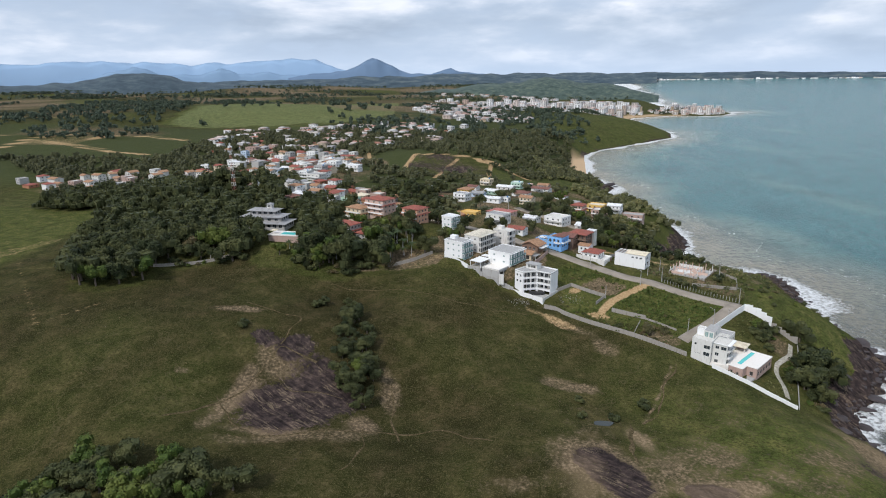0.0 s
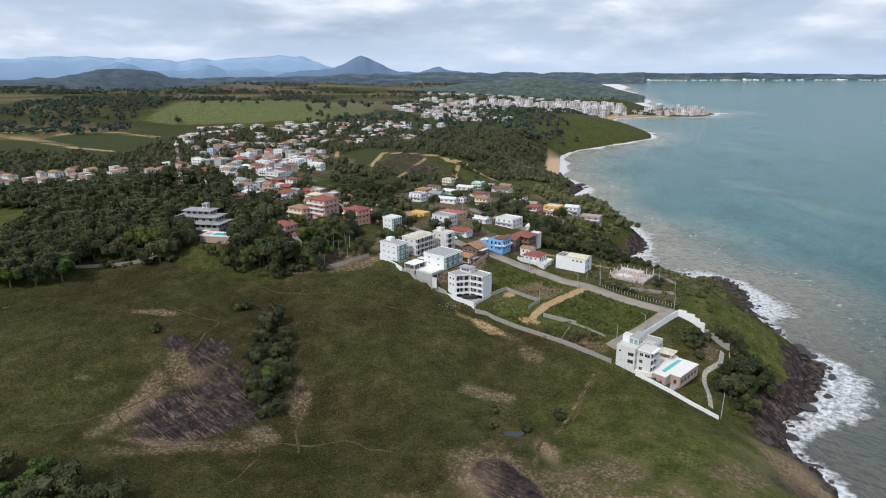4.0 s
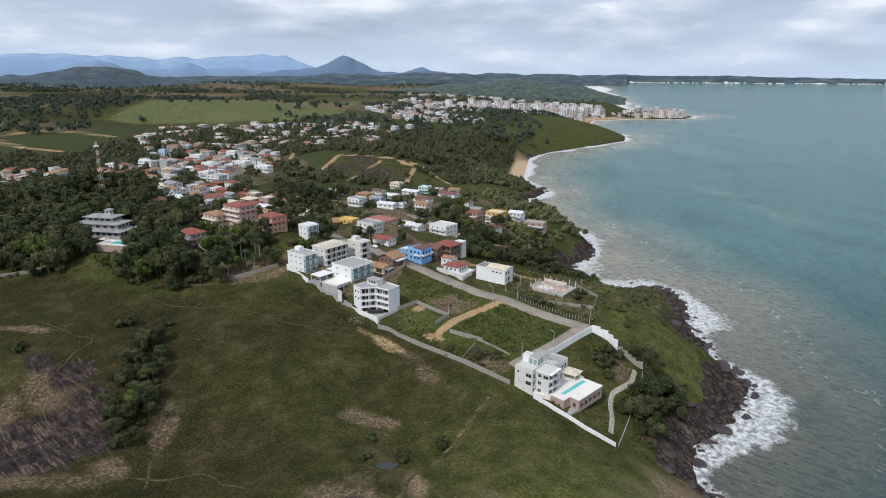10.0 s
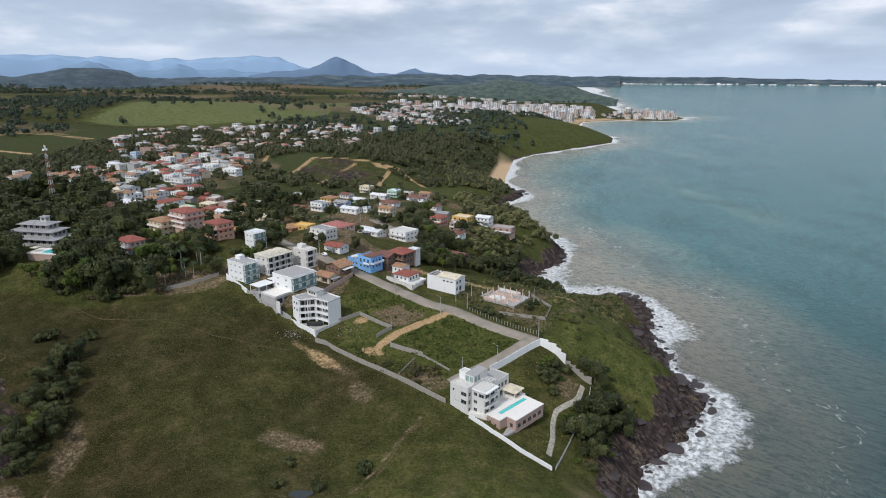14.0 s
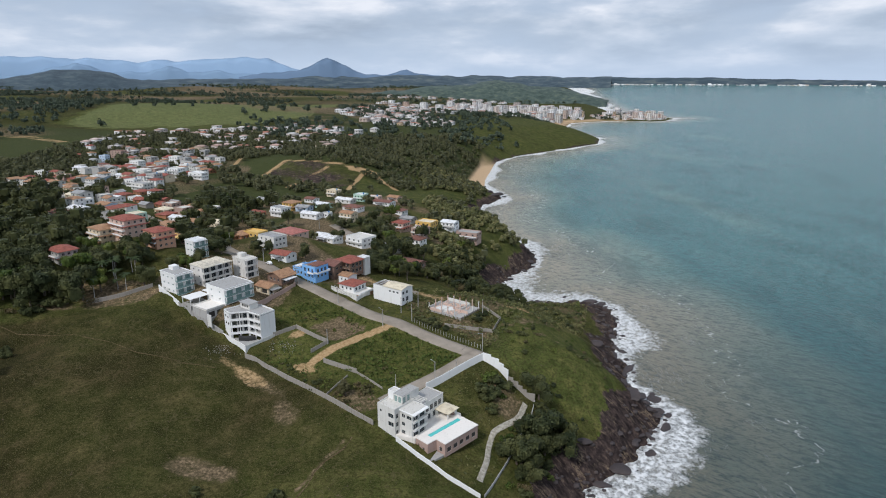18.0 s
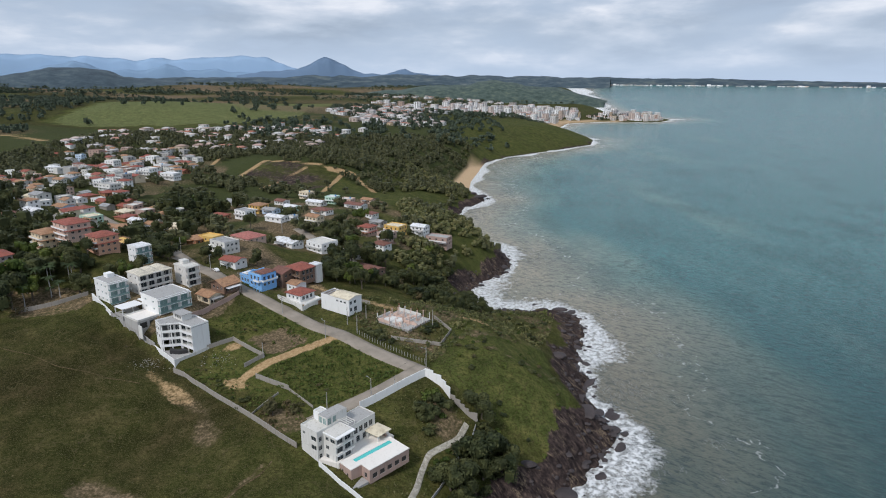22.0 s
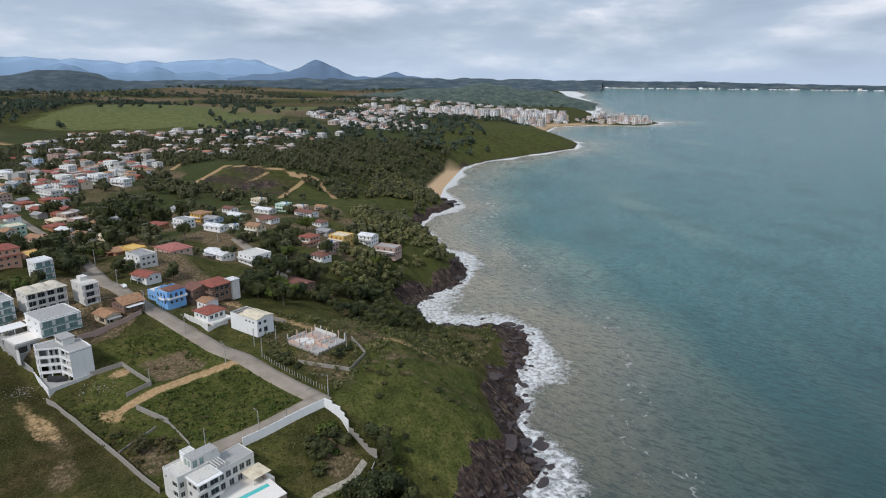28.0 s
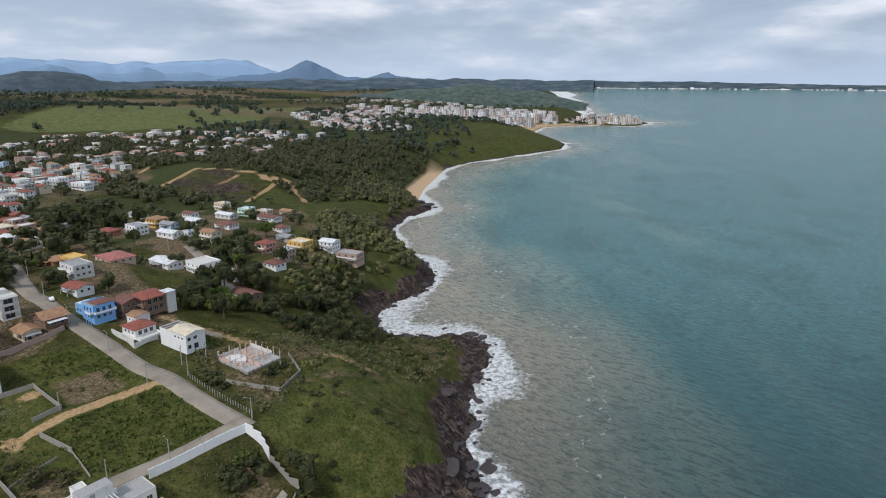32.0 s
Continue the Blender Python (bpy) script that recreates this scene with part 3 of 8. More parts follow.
soil = np.where(inside(gx, gy, BANK), np.clip(0.75 + 0.5 * wave(gx, gy, 8, 0.4), 0, 1), soil)
red = np.where(inside(gx, gy, BANK), np.clip(0.28 + 0.25 * wave(gx, gy, 6, 0.2), 0, 0.5), red)
soil = np.maximum(soil, 0.75 * inside(gx, gy, [(-8, 338), (6, 322), (34, 300), (57, 320), (60, 340), (40, 362), (20, 374), (-4, 350)]))
soil = np.maximum(soil, inside(gx, gy, [(20, 376), (60, 352), (84, 338), (98, 352), (90, 372), (130, 440), (150, 510), (110, 620), (30, 610), (-60, 520), (-50, 390)]) * np.clip(0.55 + 0.9 * wave(gx, gy, 16, 0.3), 0, 0.85))
soil = np.maximum(soil, in_town(gx, gy) * np.clip(0.3 + 0.7 * wave(gx, gy, 30, 0.5), 0, 0.8))
wild = np.where((gx > 105) & (gy > 425) & (gy < 850), 0.4 * wild, wild)
wild = np.where(burnt | inside(gx, gy, LIGHT_SLOPE) | ((gx > 230) & (gy > 1100)), 0.25, wild) * np.where((gy > 1300) & (gx < -150), 0.25, 1)
soil = np.maximum(soil, inside(gx, gy, [(118, 316), (150, 286), (158, 300), (204, 340), (226, 400), (215, 422), (175, 420), (140, 350), (104, 352)]) * np.clip(0.25 + 0.8 * wave(gx, gy, 10, 0.7), 0, 0.7))
soil = np.maximum(soil, 0.9 * np.maximum(along(gx, gy, [(146, 300), (160, 308), (182, 300), (204, 306)], 0.7, 1.2), along(gx, gy, [(120, 345), (150, 338), (185, 352)], 1.0, 1.5)))
soil = np.maximum(soil, np.clip((215 - gy) / 25, 0, 1) * np.clip((34 - gd) / 10, 0, 1) * (gd > 0))
soil = np.maximum(soil, in_field * np.clip((gx + 10) / 60, 0, 1) * np.clip((222 - gy) / 55, 0, 1) * np.clip(0.42 + 0.4 * wave(gx, gy, 14, 0.5) + 0.25 * wave(gx, gy, 6, 1.1), 0, 0.8))
soil = np.maximum(soil, spot(gx, gy, 50, 165, 14, 16, 15, 0.8, 0.35))
stone = np.maximum(stone * np.where((gy < 212) & (gd > 4) & (gd < 45) & (gx > 100), 0.45, 1.0), spot(gx, gy, 232, 414, 17, 15, 0, 0.5, 0.3))
pond = spot(gx, gy, 57, 197, 5, 2.6, 20)
gz = gz - 0.6 * pond + stone * (gd > 25) * 0.7 * wave(gx, gy, 9.0, 0.9) - 0.3 * soil * (gd > 25)
gz = gz + (0.25 * wave(gx, gy, 11, 0.5) + 0.06 * wave(gx, gy, 5.7, 1.5)) * in_field
ground = raw_mesh("ground", np.stack([gx, gy, gz], -1).reshape(-1, 3),
                  (np.arange(len(GX) - 1)[None, :, None] + np.arange(len(GY) - 1)[:, None, None] * len(GX) + np.array([0, 1, len(GX) + 1, len(GX)])).reshape(-1, 4), None, smooth=True)
for name, chans in (("cover", (soil, stone, lush_lit)), ("cover_b", (np.clip(beach, 0, 1), red, wild))):
    a = ground.data.attributes.new(name, "FLOAT_COLOR", "POINT")
    a.data.foreach_set("color", np.stack([*chans, np.ones(gx.shape)], -1).astype(np.float32).ravel())
tagged(ground, "hilly pasture, bare earth and dark rock running down to the sea", "ground", kind="structure")
m = Mat("pasture_earth_and_rock", 0.95)
m.p.inputs["Specular IOR Level"].default_value = 0.04
wc = m.world_co()
s_soil, s_stone, s_lush_lit = m.attr("cover")
s_sand, s_red, s_wild = m.attr("cover_b")
n_big, n_mid, n_fine, n_tuft = m.noise(0.02, 5, 0.6, wc), m.noise(0.12, 6, 0.65, wc), m.noise(0.9, 5, 0.65, wc), m.noise(2.6, 3, 0.6, wc)
# dry grass tones, darkened for the cloud shadow over the pasture
dry = m.ramp(n_mid, (0.30, (0.0155, 0.014, 0.0055)), (0.44, (0.028, 0.0255, 0.010)), (0.56, (0.044, 0.036, 0.0155)), (0.72, (0.088, 0.064, 0.032)))
grn = m.ramp(n_mid, (0.3, (0.032, 0.044, 0.011)), (0.48, (0.068, 0.083, 0.020)), (0.68, (0.135, 0.130, 0.040)))
grass = m.mix(m.math("ADD", s_lush_lit, m.range(n_big, 0.35, 0.65, -0.15, 0.2)), dry, grn)
grass = m.mix(m.range(s_lush_lit, 1.1, 1.5, 0.0, 0.75), grass, m.ramp(n_mid, (0.35, (0.12, 0.15, 0.060)), (0.65, (0.21, 0.225, 0.095))))
grass = m.mix(m.range(n_fine, 0.44, 0.62, 0.0, 0.6), grass, (0.016, 0.019, 0.005))
grass = m.mix(m.range(n_tuft, 0.53, 0.62, 0.0, 0.42), grass, (0.15, 0.125, 0.055))
grass = m.mix(m.range(m.noise(1.4, 4, 0.7, wc, stretch=(0.5, 1.6, 1)), 0.5, 0.6, 0.0, 0.35), grass, (0.020, 0.022, 0.006))
trod = m.range(m.math("ABSOLUTE", m.math("SUBTRACT", m.noise(0.03, 4, 0.6, wc), 0.5)), 0.0, 0.005, 0.5, 0.0)
grass = m.mix(trod, grass, (0.10, 0.082, 0.04))
scrub = m.ramp(n_fine, (0.35, (0.022, 0.032, 0.012)), (0.65, (0.072, 0.080, 0.030)))
grass = m.mix(m.math("MULTIPLY", s_wild, 0.85), grass, scrub)
edge = m.math("MULTIPLY", m.math("ADD", m.math("SUBTRACT", n_fine, 0.5), m.math("SUBTRACT", m.noise(0.3, 5, 0.7, wc), 0.5)), 1.5)
laterite = m.ramp(n_fine, (0.3, (0.26, 0.160, 0.076)), (0.65, (0.46, 0.325, 0.175)))
turned = m.node("ShaderNodeMapping", Rotation=(0, 0, radians(42)))
tilt = m.node("ShaderNodeMapping", Scale=(0.13, 1.0, 0.5))
m.link(wc, turned.inputs[0]).link(turned.outputs[0], tilt.inputs[0])
strata = m.mix(0.5, m.noise(0.8, 7, 0.68, tilt.outputs[0]), m.noise(0.3, 7, 0.7, wc))
earth = m.ramp(m.mix(0.7, strata, n_fine), (0.38, (0.060, 0.045, 0.029)), (0.5, (0.136, 0.100, 0.062)), (0.62, (0.29, 0.212, 0.130)))
rock = m.ramp(strata, (0.40, (0.018, 0.014, 0.0135)), (0.50, (0.040, 0.030, 0.028)), (0.58, (0.082, 0.059, 0.049)), (0.68, (0.21, 0.155, 0.110)))
crack = m.range(m.math("ABSOLUTE", m.math("SUBTRACT", m.noise(0.16, 6, 0.7, tilt.outputs[0]), 0.5)), 0.0, 0.022, 0.7, 0.0)
rock = m.mix(m.math("MULTIPLY", crack, m.range(n_mid, 0.4, 0.6)), rock, (0.25, 0.19, 0.125))
sand = m.ramp(n_fine, (0.3, (0.42, 0.29, 0.17)), (0.7, (0.55, 0.40, 0.25)))
c = m.mix(m.range(m.math("ADD", s_soil, m.math("MULTIPLY", edge, 0.6)), 0.2, 0.95, 0.0, 0.9), grass, earth)
c = m.mix(m.range(m.math("ADD", s_red, m.math("MULTIPLY", edge, 0.5)), 0.3, 0.8), c, laterite)
c = m.mix(m.range(m.math("ADD", s_stone, edge), 0.3, 0.62), c, rock)
c = m.mix(s_sand, c, sand)
m.color(c)
m.bump(m.math("ADD", m.math("MULTIPLY", n_tuft, 0.4), m.math("ADD", n_fine, m.math("MULTIPLY", m.noise(0.3, 4, 0.5, wc), m.math("MULTIPLY", s_stone, 5.0)))), 0.9, 0.35)
ground.data.materials.append(m.m)

# narrow paths worn into the pasture


def sheet_z(x, y):
    """Height of the ground sheet itself."""
    i, j = np.clip(np.searchsorted(GX, x) - 1, 0, len(GX) - 2), np.clip(np.searchsorted(GY, y) - 1, 0, len(GY) - 2)
    u, v = (x - GX[i]) / (GX[i + 1] - GX[i]), (y - GY[j]) / (GY[j + 1] - GY[j])
    return gz[j, i] * (1 - u) * (1 - v) + gz[j, i + 1] * u * (1 - v) + gz[j + 1, i] * (1 - u) * v + gz[j + 1, i + 1] * u * v


_t = Mat("worn_path_earth", 1.0)
_t.p.inputs["Specular IOR Level"].default_value = 0.05
_t.color(_t.ramp(_t.noise(1.3, 5, 0.65), (0.38, (0.048, 0.039, 0.018)), (0.52, (0.090, 0.068, 0.036)), (0.66, (0.165, 0.122, 0.072))))
TROD = _t.m


def footpath(pts, half):
    pts = np.array(pts, float)
    d = np.r_[0, np.cumsum(np.hypot(*np.diff(pts, axis=0).T))]
    s = np.linspace(0, d[-1], max(4, int(d[-1] / 0.9)))
    x, y = np.interp(s, d, pts[:, 0]), np.interp(s, d, pts[:, 1])
    for _ in range(8):
        x[1:-1], y[1:-1] = (x[:-2] + x[1:-1] + x[2:]) / 3, (y[:-2] + y[1:-1] + y[2:]) / 3
    x, y = x + 1.2 * wave(x, y, 6, 0.3), y + 1.2 * wave(x, y, 7, 0.9)
    tx, ty = np.gradient(x), np.gradient(y)
    n = np.hypot(tx, ty)
    w = half * np.clip(0.75 + 0.6 * wave(x, y, 3, 0.5), 0.15, 1.3)
    cols = []
    for a, up in ((-1.15, -0.12), (-0.8, 0.07), (0.0, 0.09), (0.8, 0.07), (1.15, -0.12)):
        p, q = x + ty / n * w * a, y - tx / n * w * a
        cols.append(np.stack([p, q, sheet_z(p, q) + up], -1))
    v, k = np.stack(cols, 1), len(s)
    f = [(i * 5 + j, i * 5 + j + 1, (i + 1) * 5 + j + 1, (i + 1) * 5 + j) for i in range(k - 1) for j in range(4)]
    tagged(raw_mesh("footpath", v.reshape(-1, 3), f, TROD, smooth=True), "narrow tan path worn through the pasture grass", "path", kind="structure")


for pts, half in (([(-86, 206), (-77, 194), (-64, 183), (-50, 188), (-31, 191), (-3, 196), (15, 182)], 0.5), ([(-98, 190), (-83, 203), (-74, 223), (-70, 239), (-53, 231)], 0.45),
                  ([(97, 233), (86, 216), (80, 203), (72, 196)], 0.45), ([(-60, 300), (-29, 292), (16, 277), (40, 272)], 0.22), ([(-22, 226), (-20, 206), (-17, 189)], 0.5),
                  ([(-30, 193), (-27, 180), (-34, 166)], 0.4), ([(-70, 239), (-64, 256), (-92, 270)], 0.35), ([(60, 168), (64, 182), (67, 196)], 0.9), ([(-69, 222), (-58, 214), (-40, 210)], 0.3)):
    footpath(pts, half)

# ---- the sea ----
SX = spaced([(60, 0), (130, 20), (280, 2.5), (420, 8), (900, 25), (2000, 80), (4900, 200)])
SY = spaced([(-450, 0), (120, 40), (460, 2.5), (700, 6), (1100, 10), (1600, 20), (2600, 40), (4900, 80)])
sx, sy = np.meshgrid(SX, SY)
away = np.hypot(sx, sy)
sz = 112 * np.clip((away - 2550) / 2100, 0, 1.03) ** 1.4
sd = -shore(sx, sy)
sea = raw_mesh("sea", np.stack([sx, sy, sz], -1).reshape(-1, 3),
               (np.arange(len(SX) - 1)[None, :, None] + np.arange(len(SY) - 1)[:, None, None] * len(SX) + np.array([0, 1, len(SX) + 1, len(SX)])).reshape(-1, 4), None, smooth=True)
wide = np.clip(0.65 + 0.6 * wave(sx, sy, 38, 0.5), 0.32, 1.2) * np.where(sy > 560, 0.9, 1.0)
a = sea.data.attributes.new("surf", "FLOAT_COLOR", "POINT")
a.data.foreach_set("color", np.stack([np.clip(sd / 120, 0, 1), np.clip(sd / (35 * wide), 0, 1), np.clip(sd / 900, 0, 1), np.ones(sd.shape)], -1).astype(np.float32).ravel())
tagged(sea, "greenish sea, brown with silt and white with surf along the rocks", "sea", kind="structure")
m = Mat("sea_water", 0.22)
m.p.inputs["Specular IOR Level"].default_value = 0.25
wc = m.world_co()
s_near, s_surf, s_off = m.attr("surf")
n1, n2 = m.noise(0.006, 4, 0.6, wc, stretch=(1, 0.35, 1)), m.noise(0.02, 5, 0.6, wc, stretch=(1, 0.5, 1))
silt = m.math("ADD", m.math("ADD", s_near, m.math("MULTIPLY", s_off, 0.6)), m.math("MULTIPLY", m.math("SUBTRACT", n1, 0.5), 1.6))
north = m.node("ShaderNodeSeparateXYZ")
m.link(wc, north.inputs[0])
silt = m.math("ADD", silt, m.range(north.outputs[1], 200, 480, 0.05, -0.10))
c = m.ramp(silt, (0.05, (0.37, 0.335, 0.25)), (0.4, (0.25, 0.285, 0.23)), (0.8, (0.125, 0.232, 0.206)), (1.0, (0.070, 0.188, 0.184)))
# sky reflection growing with distance is put into the colour: darker southwards
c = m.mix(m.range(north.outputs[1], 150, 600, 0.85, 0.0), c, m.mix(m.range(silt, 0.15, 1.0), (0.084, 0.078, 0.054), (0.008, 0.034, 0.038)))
c = m.mix(m.range(n2, 0.45, 0.7, 0.0, 0.35), c, (0.014, 0.056, 0.056))
crest = m.node("ShaderNodeMapping", Rotation=(0, 0, radians(40)))
m.link(wc, crest.inputs[0])
ripple = m.noise(0.42, 5, 0.62, crest.outputs[0], stretch=(0.34, 1.0, 1.0))
short = m.noise(1.3, 4, 0.6, crest.outputs[0], stretch=(0.4, 1.0, 1.0))
# dark troughs and lit wave faces are painted in, besides the bump
c = m.mix(m.range(ripple, 0.47, 0.62, 0.0, 0.5), c, (0.012, 0.036, 0.038))
c = m.mix(m.range(short, 0.48, 0.62, 0.0, 0.42), c, (0.012, 0.036, 0.040))
c = m.mix(m.range(ripple, 0.34, 0.46, 0.14, 0.0), c, (0.11, 0.17, 0.14))
f1, f2 = m.noise(0.16, 9, 0.72, wc), m.noise(0.5, 6, 0.7, wc)
froth = m.math("SUBTRACT", m.math("ADD", f1, m.math("MULTIPLY", f2, 0.35)), m.math("MULTIPLY", s_surf, 0.80))
foam = m.math("MULTIPLY", m.range(froth, 0.13, 0.33), m.range(m.noise(0.35, 8, 0.75, wc), 0.40, 0.54, 0.25, 1.0))
streak = m.noise(0.10, 7, 0.75, wc, stretch=(1.0, 0.25, 1.0))
lines = m.math("MULTIPLY", m.range(m.math("ABSOLUTE", m.math("SUBTRACT", streak, 0.5)), 0.0, 0.012, 1.0, 0.0), m.range(s_near, 0.15, 0.75, 0.28, 0.0))
foam = m.math("MAXIMUM", foam, m.math("MULTIPLY", lines, m.range(m.noise(0.03, 3, 0.5, wc), 0.5, 0.62)))
# a broken line of scum where the silty water ends
scum = m.math("ABSOLUTE", m.math("ADD", m.math("SUBTRACT", s_near, 0.46), m.math("MULTIPLY", m.math("SUBTRACT", m.noise(0.018, 4, 0.6, wc), 0.5), 0.9)))
scum = m.math("MULTIPLY", m.range(scum, 0.0, 0.009, 0.5, 0.0), m.range(m.noise(0.25, 6, 0.75, wc), 0.48, 0.6))
foam = m.math("MAXIMUM", foam, scum)
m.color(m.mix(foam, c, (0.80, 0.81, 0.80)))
m.link(m.math("ADD", m.math("MULTIPLY", foam, 0.6), 0.2), m.p.inputs["Roughness"])
swell = m.noise(0.09, 4, 0.55, crest.outputs[0], stretch=(0.35, 1.0, 1.0))
m.bump(m.math("ADD", m.math("MULTIPLY", swell, 1.6), m.math("ADD", m.math("MULTIPLY", ripple, 1.6), m.math("ADD", m.math("MULTIPLY", short, 0.7), m.math("MULTIPLY", foam, 0.8)))), 0.8, 0.9)
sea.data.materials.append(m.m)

# ---- far distance: hills, mountains, the coast across the bay ----


def ridge(name, pts, mat, label, depth=300.0):
    """A rolling ridge: plan places with crest heights, sloping down on both sides."""
    pts = np.array(pts, float)
    s = np.linspace(0, len(pts) - 1, (len(pts) - 1) * 14 + 1)
    x, y, z = (np.interp(s, np.arange(len(pts)), pts[:, k]) for k in range(3))
    z = np.convolve(np.pad(z, 1, "edge"), np.ones(3) / 3, "valid")
    z = z + (z - z.min()) * (0.10 * wave(x, y, 60, 0.7) + 0.13 * wave(x, y, 170, 0.4)) + 3.0 * wave(x, y, 31, 0.2)
    n = len(s)
    vs, fs = [], []
    for row, (off, part_z) in enumerate(((-1.0, -60), (-0.55, 0.45), (-0.2, 0.85), (0.0, 1.0), (0.4, 0.5))):
        for i in range(n):
            r = math.hypot(x[i], y[i])
            f = 1 + off * depth / r
            base = 60
            zz = base + (z[i] - base) * part_z if part_z > 0 else -60
            zz += 0.06 * (z[i] - base) * math.sin(i * 0.37 + row * 2.1) * (part_z < 1)
            vs.append((x[i] * f, y[i] * f, zz))
    for row in range(4):
        for i in range(n - 1):
            fs.append((row * n + i, row * n + i + 1, (row + 1) * n + i + 1, (row + 1) * n + i))
    ob = raw_mesh(name, vs, fs, mat, smooth=True)
    return tagged(ob, label, "mountain", kind="structure")

# blue haze of distance is mixed into the far ridge colours below
FAR_BLUE = Mat("hazed_blue_mountain", 1.0).color((0.27, 0.39, 0.54)).m
FAR_PEAK = Mat("hazed_wooded_peak", 1.0).color((0.125, 0.19, 0.28)).m
_f = Mat("hazed_dark_woods", 1.0)
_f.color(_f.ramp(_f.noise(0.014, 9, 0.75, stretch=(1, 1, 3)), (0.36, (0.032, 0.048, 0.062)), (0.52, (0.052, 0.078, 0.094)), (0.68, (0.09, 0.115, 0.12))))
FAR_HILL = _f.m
_f = Mat("hazed_wooded_ridge", 1.0)
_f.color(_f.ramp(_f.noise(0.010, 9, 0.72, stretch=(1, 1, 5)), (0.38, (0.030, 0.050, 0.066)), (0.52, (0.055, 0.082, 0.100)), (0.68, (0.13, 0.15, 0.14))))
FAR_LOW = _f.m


_f = Mat("hazed_cape_woods", 1.0)
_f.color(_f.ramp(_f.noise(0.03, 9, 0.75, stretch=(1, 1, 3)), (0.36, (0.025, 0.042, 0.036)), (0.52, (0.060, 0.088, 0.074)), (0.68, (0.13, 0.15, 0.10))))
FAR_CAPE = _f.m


def bearing(px_angle, dist, z):
    """A place at a bearing (degrees to the right of north) and distance from the middle of the flight."""
    a = radians(px_angle)
    return 100 + math.sin(a) * dist, 50 + math.cos(a) * dist, z


BLUE_RANGE = [(-48, 250), (-38.9, 252), (-32.6, 274), (-29.4, 280), (-27.1, 263), (-24.5, 284), (-22.7, 258), (-21.5, 267), (-19.3, 266), (-16.6, 288), (-14.8, 297), (-12.4, 280), (-10.6, 227), (-8.1, 185)]
PEAK_RANGE = [(-14.9, 161), (-13.0, 185), (-9.8, 206), (-8.3, 252), (-7.4, 286), (-6.5, 268), (-5.1, 216), (-4.0, 185), (-2.1, 176), (-1.0, 199), (-0.3, 213), (0.4, 188), (3.0, 170)]
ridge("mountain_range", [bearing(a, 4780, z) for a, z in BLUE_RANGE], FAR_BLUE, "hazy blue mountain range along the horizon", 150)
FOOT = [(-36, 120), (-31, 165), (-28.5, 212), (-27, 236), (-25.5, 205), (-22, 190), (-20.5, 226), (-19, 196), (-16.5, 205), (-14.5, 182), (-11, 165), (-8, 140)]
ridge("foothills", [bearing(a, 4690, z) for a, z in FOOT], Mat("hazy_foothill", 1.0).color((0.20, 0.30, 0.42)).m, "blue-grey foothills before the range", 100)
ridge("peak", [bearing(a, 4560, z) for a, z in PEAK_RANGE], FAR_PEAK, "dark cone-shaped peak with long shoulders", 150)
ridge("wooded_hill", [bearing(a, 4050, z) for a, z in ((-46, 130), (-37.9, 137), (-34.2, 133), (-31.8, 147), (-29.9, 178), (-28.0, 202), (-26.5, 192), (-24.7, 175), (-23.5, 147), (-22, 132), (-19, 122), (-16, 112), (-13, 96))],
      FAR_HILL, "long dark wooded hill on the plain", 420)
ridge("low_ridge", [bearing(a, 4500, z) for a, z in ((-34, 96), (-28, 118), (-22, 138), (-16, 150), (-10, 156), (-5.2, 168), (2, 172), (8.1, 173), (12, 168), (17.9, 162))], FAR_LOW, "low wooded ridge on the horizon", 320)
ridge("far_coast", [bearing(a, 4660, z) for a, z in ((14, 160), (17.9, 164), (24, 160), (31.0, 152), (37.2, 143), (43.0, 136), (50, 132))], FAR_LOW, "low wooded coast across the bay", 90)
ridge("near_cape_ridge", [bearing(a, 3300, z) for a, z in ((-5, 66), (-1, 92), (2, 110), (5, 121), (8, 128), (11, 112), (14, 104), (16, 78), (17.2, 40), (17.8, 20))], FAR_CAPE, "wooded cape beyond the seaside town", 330)

